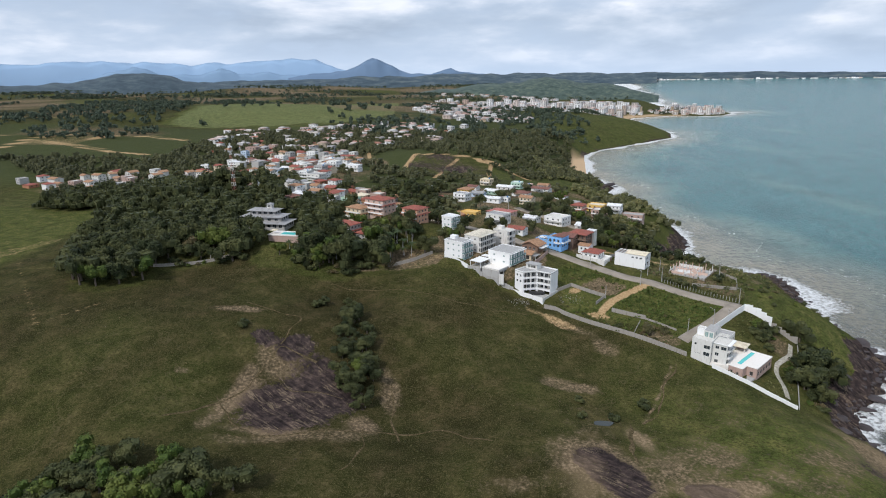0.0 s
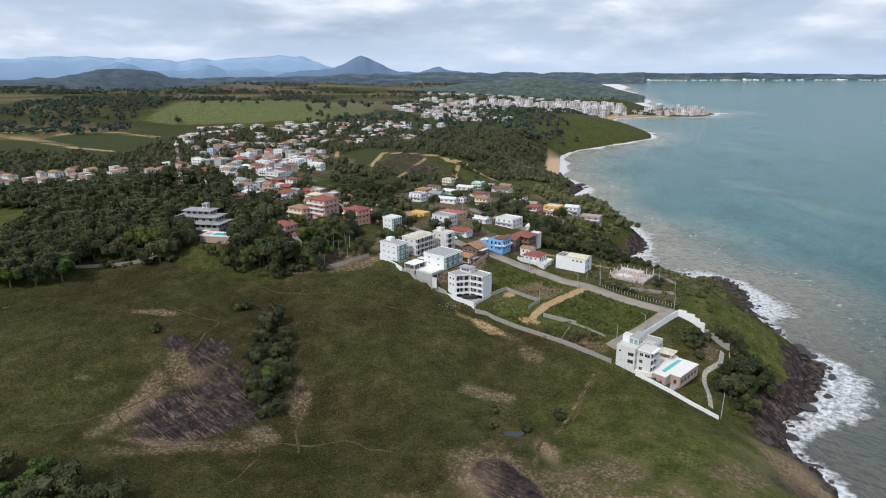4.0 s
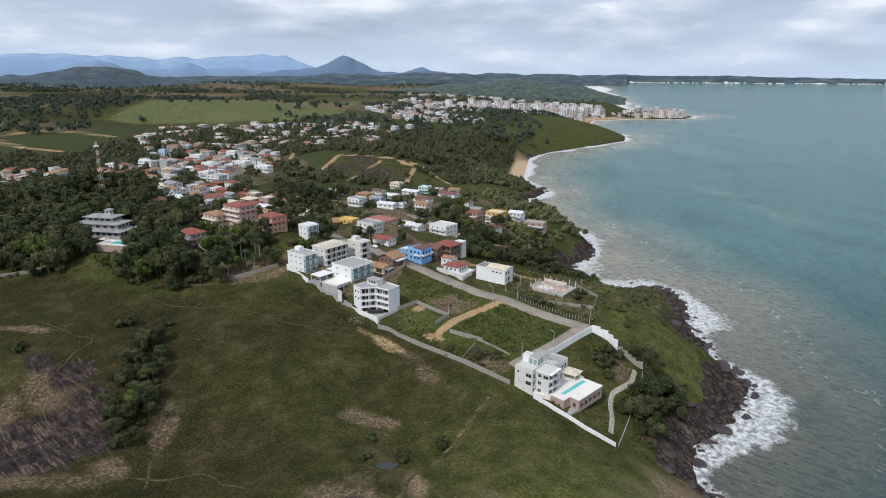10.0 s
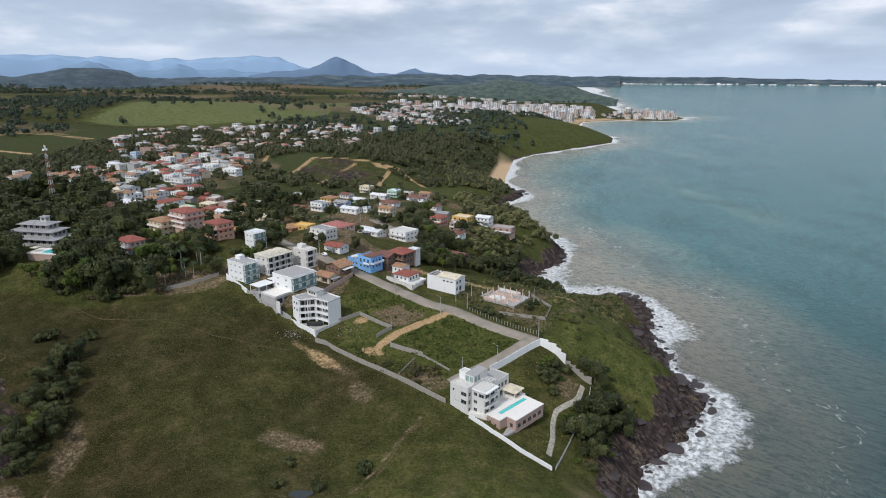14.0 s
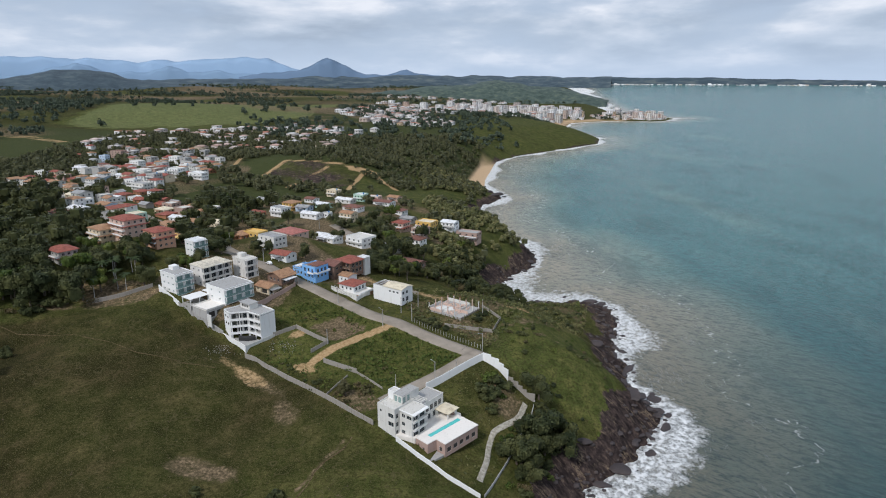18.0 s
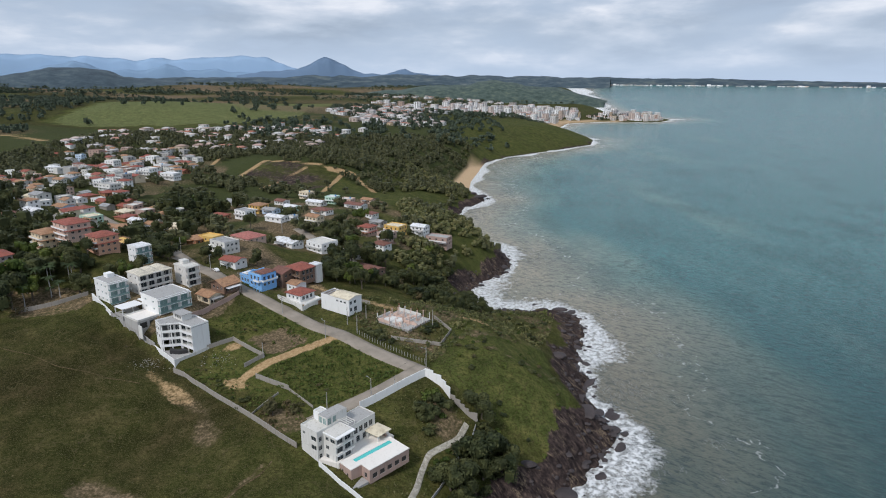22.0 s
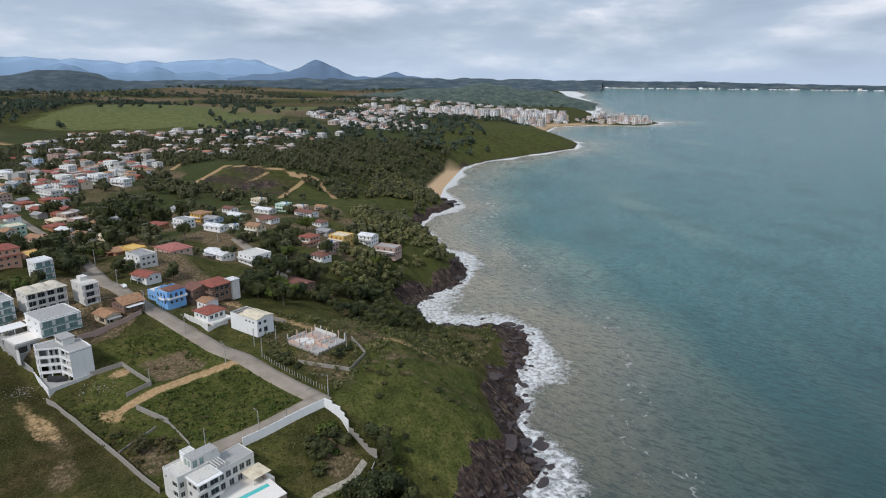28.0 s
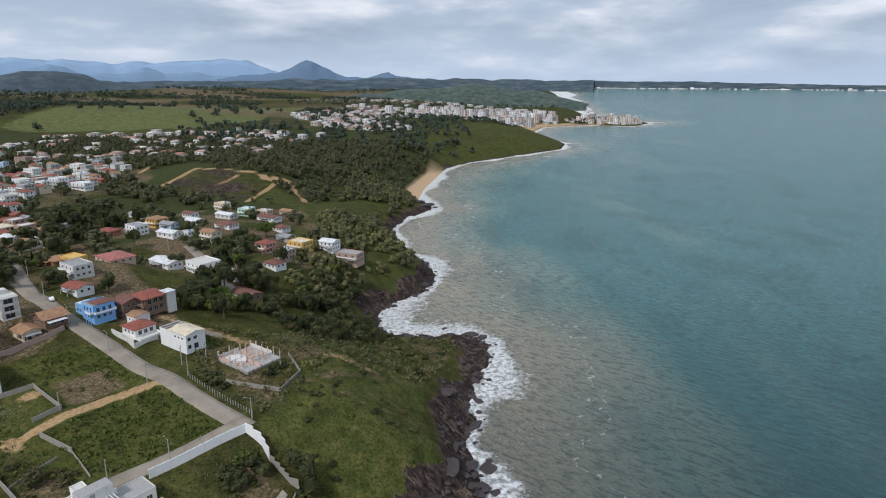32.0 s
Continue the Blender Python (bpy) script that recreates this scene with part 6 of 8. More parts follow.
for _ in range(150):
    a, b, q = rng.uniform(-8.6, 6), rng.uniform(-7.2, 6), rng.uniform(0.2, 0.7)
    c_ = bmesh.ops.create_cube(bm, size=1.0)["verts"]
    bmesh.ops.transform(bm, verts=c_, matrix=pose(a, b, 0.35 + q * 0.3, rng.uniform(-30, 30), rng.uniform(-30, 30), rng.uniform(0, 180)) @ Matrix.Diagonal((q * 2.2, q * rng.uniform(0.3, 1.2), q * 0.7, 1)))
tagged(part("debris", bm, PINK, site, "broken pinkish brick and planks"), kind="stuff")
for a in (-9, -5.4, -1.8, 1.8, 5.4, 9):
    for b in (-7.5, -2.5, 2.5, 7.5):
        if rng.random() < 0.9:
            hh = rng.uniform(2.8, 4.4)
            c = part("column", boxes((a - 0.17, a + 0.17, b - 0.17, b + 0.17, 0.3, hh)), rng.choice((OLD_WHITE, PINK, PINK)), site)
            bm = bmesh.new()
            for u, v in ((-0.1, -0.1), (0.1, 0.1)):
                tube(bm, (a + u, b + v, hh), (a + u * 1.6, b + v, hh + 0.8), 0.03, 0.03, 4)
            part("rebar", bm, REBAR, c)
run_wall("wall_site", [(132, 306), (153, 300), (158, 312), (151, 326)], 1.4, 0.2, RAW, "grey block wall below the building site")
fence = thing("fence", pose(0, 0, 0), "row of thin grey fence posts beside the street", "fence")
for k in range(26):
    f = k / 25
    fx, fy = 117 + 29 * f, 309.5 - 23.5 * f
    fz = ground_z(fx, fy)
    part("post", boxes((fx - 0.09, fx + 0.09, fy - 0.09, fy + 0.09, fz - 0.4, fz + 1.9 + 0.2 * math.sin(k * 3.1))), POLE, fence)

# ---- the village: houses seen one by one ----
MID = "village houses"
KEEP_OUT = [(111, 240, 16), (127, 240, 15), (47.6, 295, 12), (8, 324, 9), (21, 334, 11), (35, 341, 8), (35, 316, 11), (20, 314, 7), (27, 307, 8), (48, 332, 7), (52, 340, 8),
            (68, 349, 9), (60, 355, 7), (77, 357, 7), (84, 360, 9), (87, 341, 9), (81, 346, 6), (107, 333, 11), (137, 320, 13), (-102, 354, 18), (-88, 334, 10), (7, 362, 7)]


def village_house(x, y, turn, w, d, st, wall, roof, kind, label):
    near = y < 450
    w, d = w * 1.22, d * 1.18
    made = house(x, y, ground_z(x, y) + 0.3, turn, w, d, st, wall, roof, label, kind, 1.9 if kind == "hip" else 1.4, wins=(3 if w > 9 else 2, 3 if d > 9 else 2), group=MID,
                 tank=(kind == "flat" and w < 12), sink=3.0, simple=not near)
    KEEP_OUT.append((x, y, max(w, d) * 0.6))
    if st > 1 and w > 8 and y < 700:
        for lv in range(1, st):
            balcony(made, -w / 2 + 0.4, w / 2 - 0.4, -d / 2 - 1.3, -d / 2 + 0.02, 3.0 + 2.9 * lv + 0.05, wall, WHITE if wall is not WHITE else FRAME, 0.8, "SEW")
    if kind == "hip" and st > 1:
        o = part("skirt_roof", hip_roof(w, d, 0, 0.9, 1.3), roof, made)
        o.matrix_basis = pose(0, 0, 3.0 + 2.9 * (st - 1) - 0.35)
    if y < 640 and (x * 7 + y * 3) % 5 < 2:
        # a lean-to porch on the front
        px0 = -w * 0.25 if st == 1 else w * 0.05
        part("porch_roof", boxes((px0, px0 + w * 0.45, -d / 2 - 2.6, -d / 2 - 0.02, 5.3, 5.42)), SHEET_GREY if kind != "hip" else TILE_OLD, made)
        for q in (px0 + 0.15, px0 + w * 0.45 - 0.15):
            part("post", boxes((q - 0.08, q + 0.08, -d / 2 - 2.5, -d / 2 - 2.34, 1.0, 5.31)), wall, made)
    return made


village_house(42, 423, -39, 14, 11, 1, PINK, TILE_PINK, "hip", "salmon one-storey house with a broad pinkish-red tiled roof")
village_house(62, 439, -38, 15, 8, 1, WHITE, SHEET_WHITE, "gable", "white one-storey house with a white sheet-metal roof")
village_house(84, 435, -41, 12, 11, 2, WHITE, ROOF_SLAB, "flat", "large white modern house with stepped terraces")
village_house(103, 425, -31, 11, 9, 1, OLD_WHITE, SHEET_WHITE, "gable", "weathered white one-storey house with a white sheet-metal roof")
village_house(120, 451, -36, 9, 7, 1, WHITE, TILE_BROWN, "hip", "white one-storey house with a dark brown tiled roof")
village_house(123, 468, -35, 8, 8, 2, STONE_PL, ROOF_SLAB, "flat", "pinkish two-storey house with a pale flat roof")
village_house(128, 496, -34, 11, 9, 2, YELLOW, SHEET_CREAM, "flat", "ochre-yellow two-storey house with a cream sheet roof")
village_house(109, 479, -35, 8, 8, 2, PINK, TILE_RED, "hip", "salmon two-storey house with a red tiled roof")
village_house(107, 540, -35, 8, 7, 1, WHITE, TILE_BROWN, "hip", "white one-storey house with a dark brown tiled roof")
village_house(114, 519, -36, 9, 7, 1, GREY_PL, SHEET_GREY, "gable", "grey one-storey house with a grey sheet roof")
village_house(146, 506, -30, 9, 8, 2, WHITE, SHEET_WHITE, "gable", "white two-storey house with a white sheet-metal roof")
village_house(160, 500, -28, 14, 8, 2, STONE_PL, GREY_SLAB, "flat", "unfinished pinkish concrete house on the bluff")
village_house(37, 394, -38, 11, 8, 2, OLD_WHITE, SHEET_GREY, "flat", "weathered white two-storey house with a grey sheet roof")
village_house(47, 374, -30, 9, 7, 1, WHITE, TILE_RED, "gable", "white one-storey house with a red tiled roof")
village_house(20, 423, -30, 10, 7, 1, YELLOW, YELLOW, "flat", "ochre-yellow one-storey house with a yellow flat roof")
village_house(12, 424, -42, 9, 8, 1, ORANGE, TILE_OLD, "hip", "terracotta one-storey house with a ochre tiled roof")
village_house(70, 496, -33, 9, 7, 2, CREAM, TILE_OLD, "gable", "cream two-storey house with a ochre tiled roof")
village_house(42, 500, -28, 12, 7, 1, WHITE, SHEET_WHITE, "gable", "white one-storey house with a white sheet-metal roof")
village_house(53, 502, -28, 5, 5, 1, WHITE, ROOF_SLAB, "flat", "white one-storey house with a pale flat roof")
village_house(70, 532, -31, 12, 8, 1, WHITE, TILE_BROWN, "hip", "white one-storey house with a dark brown tiled roof")
village_house(60, 568, -32, 13, 7, 1, OLD_WHITE, SHEET_WHITE, "gable", "weathered white one-storey house with a white sheet-metal roof")
village_house(72, 581, -24, 8, 8, 2, MINT, SHEET_WHITE, "flat", "pale green two-storey house with a white sheet-metal roof")
village_house(45, 610, -34, 9, 7, 2, CREAM, SHEET_CREAM, "flat", "cream two-storey house with a cream sheet roof")
village_house(45, 541, -35, 10, 8, 1, MINT, SHEET_WHITE, "gable", "pale green one-storey house with a white sheet-metal roof")
village_house(30, 576, -32, 8, 7, 1, WHITE, TILE_BROWN, "gable", "white one-storey house with a dark brown tiled roof")
village_house(21, 534, -33, 9, 9, 2, YELLOW, TILE_OLD, "hip", "ochre-yellow two-storey house with a ochre tiled roof")
village_house(17, 510, -36, 10, 8, 2, WHITE, SHEET_GREY, "flat", "white two-storey house with a grey sheet roof")
village_house(32, 527, -26, 9, 7, 1, PALE_BLUE, SHEET_GREY, "gable", "pale blue one-storey house with a grey sheet roof")
village_house(-2, 510, -24, 10, 8, 1, ORANGE, TILE_RED, "hip", "terracotta one-storey house with a red tiled roof")
village_house(-10, 577, -32, 12, 6, 1, OLD_WHITE, SHEET_GREY, "gable", "weathered white one-storey house with a grey sheet roof")
village_house(83, 594, -24, 9, 7, 1, PINK, ROOF_SLAB, "flat", "salmon one-storey house with a pale flat roof")
village_house(93, 565, -32, 14, 8, 1, WHITE, TILE_BROWN, "gable", "white one-storey house with a dark brown tiled roof")
village_house(101, 598, -33, 9, 7, 1, PINK, TILE_OLD, "gable", "salmon one-storey house with a ochre tiled roof")
village_house(117, 397, -40, 12, 7, 1, BROWN_PL, TILE_BROWN, "gable", "brown one-storey house with a dark brown tiled roof")
village_house(-40, 387, -38, 13, 10, 4, PINK, TILE_RED, "hip", "salmon four-storey house with red tiled roof and balconies")
village_house(-54, 388, -38, 11, 9, 3, CREAM, TILE_OLD, "hip", "cream three-storey house with a ochre tiled roof")
village_house(-60, 404, -32, 9, 6, 1, PINK, TILE_RED, "hip", "salmon one-storey house with a red tiled roof")
village_house(-17, 371, -38, 10, 9, 3, PEACH, TILE_RED, "hip", "peach three-storey house with red tiled roofs and verandas")
village_house(-56, 350, -38, 11, 8, 2, GREY_PL, TILE_RED, "hip", "grey two-storey house with a red tiled roof among palms")
village_house(-45, 343, -38, 7, 6, 1, GREY_PL, TILE_RED, "hip", "small grey annexe with a red tiled roof")
village_house(-71, 466, -37, 10, 8, 2, MINT, SHEET_CREAM, "flat", "pale green two-storey house with a cream sheet roof")
village_house(-40, 445, -41, 9, 9, 2, WHITE, TILE_OLD, "gable", "white two-storey house with a ochre tiled roof")
village_house(-49, 484, -27, 10, 7, 1, WHITE, SHEET_WHITE, "gable", "white one-storey house with a white sheet-metal roof")
village_house(-68, 507, -31, 9, 8, 1, CREAM, SHEET_CREAM, "hip", "cream one-storey house with a cream sheet roof")
village_house(-54, 529, -26, 11, 7, 1, CREAM, TILE_OLD, "hip", "cream one-storey house with a ochre tiled roof")
village_house(-54, 552, -30, 6, 6, 1, WHITE, ROOF_SLAB, "flat", "white one-storey house with a pale flat roof")
village_house(-34, 476, -28, 12, 7, 1, OLD_WHITE, TILE_OLD, "gable", "weathered white one-storey house with a ochre tiled roof")
village_house(-20, 476, -33, 9, 7, 1, CREAM, SHEET_CREAM, "hip", "cream one-storey house with a cream sheet roof")
village_house(-28, 441, -40, 11, 6, 1, WHITE, SHEET_WHITE, "gable", "white one-storey house with a white sheet-metal roof")
village_house(-18, 396, -39, 16, 7, 1, BROWN_PL, YELLOW, "flat", "brown one-storey house with a yellow flat roof")
village_house(-101, 489, -29, 9, 8, 1, PALE_BLUE, TILE_OLD, "gable", "pale blue one-storey house with a ochre tiled roof")
village_house(-106, 463, -38, 13, 8, 1, OLD_WHITE, SHEET_WHITE, "gable", "weathered white one-storey house with a white sheet-metal roof")
village_house(-110, 448, -41, 12, 8, 1, GREY_PL, TILE_BROWN, "gable", "grey one-storey house with a dark brown tiled roof")
village_house(-176, 583, -28, 7, 7, 2, CREAM, TILE_OLD, "gable", "cream two-storey house with a ochre tiled roof")
village_house(-150, 565, -32, 14, 8, 1, OLD_WHITE, SHEET_WHITE, "gable", "weathered white one-storey house with a white sheet-metal roof")
village_house(-139, 522, -36, 14, 7, 1, CREAM, SHEET_CREAM, "gable", "cream one-storey house with a cream sheet roof")
village_house(-152, 583, -32, 9, 9, 2, PINK, TILE_OLD, "gable", "salmon two-storey house with a ochre tiled roof")
village_house(-116, 536, -27, 8, 7, 1, WHITE, SHEET_WHITE, "gable", "white one-storey house with a white sheet-metal roof")
village_house(-179, 563, -25, 9, 7, 1, CREAM, SHEET_CREAM, "gable", "cream one-storey house with a cream sheet roof")
village_house(-266, 831, -16, 7, 7, 3, PALE_BLUE, ROOF_SLAB, "flat", "pale blue three-storey house with a pale flat roof")
village_house(-269, 876, -19, 14, 9, 3, STONE_PL, TILE_BROWN, "flat", "pinkish three-storey house with a dark brown tiled roof")
village_house(-204, 780, -23, 11, 9, 3, WHITE, ROOF_SLAB, "flat", "white three-storey house with a pale flat roof")
village_house(-170, 807, -18, 10, 8, 3, WHITE, ROOF_SLAB, "flat", "white three-storey house with a pale flat roof")
village_house(-118, 671, -25, 10, 9, 3, WHITE, ROOF_SLAB, "flat", "white three-storey house with a pale flat roof")
village_house(-97, 669, -24, 14, 8, 2, WHITE, SHEET_WHITE, "flat", "white two-storey house with a white sheet-metal roof")
village_house(-126, 635, -31, 9, 8, 3, GREY_PL, GREY_SLAB, "flat", "grey three-storey house with a grey flat roof")
village_house(-125, 605, -31, 14, 9, 2, OLD_WHITE, GREY_SLAB, "flat", "weathered white two-storey house with a grey flat roof")
village_house(-157, 682, -24, 12, 8, 2, WHITE, ROOF_SLAB, "flat", "white two-storey house with a pale flat roof")
village_house(-167, 663, -17, 11, 8, 1, WHITE, SHEET_WHITE, "gable", "white one-storey house with a white sheet-metal roof")
village_house(-171, 632, -22, 9, 9, 2, PALE_BLUE, SHEET_GREY, "gable", "pale blue two-storey house with a grey sheet roof")
village_house(-176, 780, -26, 13, 8, 2, OLD_WHITE, TILE_OLD, "gable", "weathered white two-storey house with a ochre tiled roof")
village_house(-226, 779, -19, 12, 8, 1, PINK, TILE_RED, "gable", "salmon one-storey house with a red tiled roof")
village_house(-254, 749, -18, 10, 8, 2, WHITE, SHEET_WHITE, "hip", "white two-storey house with a white sheet-metal roof")
village_house(-247, 692, -27, 10, 8, 1, PINK, TILE_RED, "gable", "salmon one-storey house with a red tiled roof")
village_house(-276, 716, -19, 9, 8, 2, WHITE, ROOF_SLAB, "flat", "white two-storey house with a pale flat roof")
village_house(-174, 859, -22, 11, 7, 2, GREY_PL, SHEET_GREY, "flat", "grey two-storey house with a grey sheet roof")
village_house(-252, 924, -26, 10, 7, 2, STONE_PL, ROOF_SLAB, "flat", "pinkish two-storey house with a pale flat roof")
village_house(-306, 1017, -29, 16, 8, 2, GREY_PL, GREY_SLAB, "flat", "grey two-storey house with a grey flat roof")
village_house(-130, 667, -25, 8, 7, 2, WHITE, ROOF_SLAB, "flat", "white two-storey house with a pale flat roof")
village_house(-177, 625, -25, 9, 8, 2, OLD_WHITE, TILE_OLD, "gable", "weathered white two-storey house with a ochre tiled roof")
village_house(-139, 620, -22, 8, 8, 2, WHITE, ROOF_SLAB, "flat", "white two-storey house with a pale flat roof")
village_house(-242, 778, -23, 8, 7, 2, WHITE, TILE_BROWN, "hip", "white two-storey house with a dark brown tiled roof")
village_house(-218, 845, -32, 8, 7, 2, CREAM, TILE_OLD, "gable", "cream two-storey house with a ochre tiled roof")
village_house(-134, 738, -21, 8, 7, 2, WHITE, ROOF_SLAB, "flat", "white two-storey house with a pale flat roof")

# the big house on the wooded hill: stepped grey roofs, and a pool below it
big = thing("mansion", pose(-102, 354, 60.5, 0, 0, -12), "large grey-white hillside house with stepped hipped roofs", "house")
lev = 0.0
for k, (w, d, h) in enumerate(((23, 13, 4.8), (24, 10, 3.2), (16, 7.5, 2.9))):
    hl = {"S": row(6 - k, w, 2.2, 2.5 if k == 0 else 0.9, 4.3 if k == 0 else 2.5), "E": row(4 - k, d, 1.8, 2.5 if k == 0 else 0.9, 4.3 if k == 0 else 2.5)}
    t = part("storey", shell(w, d, h, hl), GREY_PL, big)
    t.matrix_basis = pose((0, -4, -5)[k], 1.8 * k, lev - 2)
    glaze(t, w, d, hl)
    part("roof", hip_roof(w, d, h, 1.2, 1.5), SHEET_GREY, t, "grey hipped roof")
    lev += h
part("lantern", shell(3, 3, 3.0, {"S": [(0.6, 2.4, 1.2, 2.4)], "E": [(0.6, 2.4, 1.2, 2.4)]}), OLD_WHITE, big).matrix_basis = pose(-2, 4.5, lev - 1.6)
part("lantern_roof", hip_roof(3, 3, lev + 1.4, 0.9, 0.5), SHEET_GREY, big).matrix_basis = pose(-2, 4.5, 0)
mp = thing("hill_pool", pose(-88.5, 334.5, 60.6, 0, 0, -12), "blue swimming pool on a pale terrace below the big house", "pool")
part("terrace", boxes((-9, 9, -4.5, 4.5, -0.4, 0.2)), DECK, mp)
part("terrace_wall", boxes((-8.8, 8.8, -4.3, 4.3, -6, -0.4)), STONE_PL, mp)
part("water", boxes((-2, 8, -3.4, 1.5, 0.2, 0.3)), POOL_WATER, mp, "turquoise pool water")
part("parasol", hip_roof(3, 3, 2.2, 0.6, 0.3), SHEET_CREAM, mp).matrix_basis = pose(-6, -2, 0)
part("parasol_pole", boxes((-6.05, -5.95, -2.05, -1.95, 0.2, 2.4)), METAL, mp)

# lattice mast on the hill
mast = thing("radio_mast", pose(-160, 465, ground_z(-160, 465)), "tall red and white lattice radio mast", "mast")
MH = 36.0
for k in range(12):
    z0, z1 = MH * k / 12, MH * (k + 1) / 12
    r0, r1 = 1.6 - 1.1 * k / 12, 1.6 - 1.1 * (k + 1) / 12
    bm = bmesh.new()
    for j in range(4):
        a, b = math.pi / 2 * j + 0.4, math.pi / 2 * (j + 1) + 0.4
        p, q = (r0 * math.cos(a), r0 * math.sin(a), z0), (r1 * math.cos(a), r1 * math.sin(a), z1)
        q2, p2 = (r1 * math.cos(b), r1 * math.sin(b), z1), (r0 * math.cos(b), r0 * math.sin(b), z0)
        tube(bm, p, q, 0.08, 0.08, 4), tube(bm, p, q2, 0.04, 0.04, 4), tube(bm, q, q2, 0.04, 0.04, 4)
    part("lattice_section", bm, (RED_PAINT, WHITE)[k % 2], mast)
for k in range(3):
    bm = bmesh.new()
    tube(bm, (0.9 * math.cos(2.1 * k), 0.9 * math.sin(2.1 * k), MH - 3), (1.5 * math.cos(2.1 * k), 1.5 * math.sin(2.1 * k), MH - 3), 0.7, 0.8, 10)
    part("dish", bm, WHITE, mast)

# ---- street lamps, poles and wires ----


def pole_at(x, y, high=8.5, lamp=True, turn=0):
    ob = thing("street_lamp" if lamp else "utility_pole", pose(x, y, ground_z(x, y) - 0.3, 0, 0, turn),
               "grey concrete street lamp with a long arm" if lamp else "grey concrete utility pole with a crossarm", "lamp" if lamp else "pole", "street poles")
    bm = bmesh.new()
    tube(bm, (0, 0, 0), (0, 0, high), 0.19, 0.12, 8)
    part("shaft", bm, POLE, ob)
    if lamp:
        bm = bmesh.new()
        tube(bm, (0, 0, high - 0.4), (1.6, 0, high + 0.2), 0.06, 0.05, 6)
        part("arm", bm, METAL, ob)
        part("lamp_head", boxes((1.5, 2.2, -0.15, 0.15, high + 0.1, high + 0.28)), METAL, ob)
    part("crossarm", boxes((-0.07, 0.07, -1.0, 1.0, high - 1.0, high - 0.85)), WOOD, ob)
    return Vector((x, y, ground_z(x, y) - 0.3 + high - 0.85))


line = [pole_at(*p) for p in ((39.5, 360.5, 9, True, -50), (60, 340, 8.5, True, 140), (82, 325, 8.5, True, 140), (104, 305, 8.5, True, 140), (117, 310, 8.5, False), (126, 265, 8, True, 140), (146.5, 283.6, 8.5, True, 200))]
pole_at(111, 257, 7, False), pole_at(81.5, 289, 7, False), pole_at(134.5, 268.6, 6, False)
for p in ((120, 322), (112, 318), (12, 396), (-8, 424), (90, 448), (104, 428), (52, 470), (150, 315)):
    pole_at(*p, 8.5, False)
wires = thing("overhead_wires", pose(0, 0, 0), "thin black overhead wires between the poles", "wire")
for a, b in ((0, 1), (1, 2), (2, 3), (3, 4), (3, 6), (5, 6)):
    for off in (-0.8, 0.8):
        bm = bmesh.new()
        rings = []
        for k in range(9):
            f = k / 8
            p = line[a].lerp(line[b], f) + Vector((off * 0.6, off * 0.6, -1.1 * math.sin(math.pi * f)))
            rings.append([bm.verts.new(p + Vector(o)) for o in ((0.02, 0.02, 0), (-0.02, -0.02, 0), (0, 0, 0.035))])
        for p, q in zip(rings[:-1], rings[1:]):
            for j in range(3):
                bm.faces.new((p[j], p[(j + 1) % 3], q[(j + 1) % 3], q[j]))
        part("wire", bm, BLACK, wires)


def parked_car(x, y, turn, mat, label):
    ob = thing("car", pose(x, y, ground_z(x, y) + 0.12, 0, 0, turn), label, "car")
    bm = prism([(-2.1, 0.35), (2.1, 0.35), (2.15, 0.75), (1.3, 0.9), (0.7, 1.42), (-1.2, 1.45), (-1.9, 0.95), (-2.15, 0.85)], -0.85, 0.85)
    bmesh.ops.rotate(bm, verts=bm.verts, matrix=Matrix.Rotation(radians(90), 3, "X"))
    part("body", bm, mat, ob)
    part("windows", boxes((-1.15, 0.75, -0.86, 0.86, 0.95, 1.32)), GLASS, ob)
    for a in (-1.35, 1.35):
        for b in (-0.8, 0.8):
            bm = bmesh.new()
            tube(bm, (a, b - 0.1, 0.32), (a, b + 0.1, 0.32), 0.32, 0.32, 12)
            part("wheel", bm, BLACK, ob)


parked_car(42, 361, 130, WHITE, "white car parked beside the street lamp")
parked_car(11, 330, -36, CAR_PAINT, "dark car under the carport")

# ---- trees ----
NP = np.random.default_rng(11)


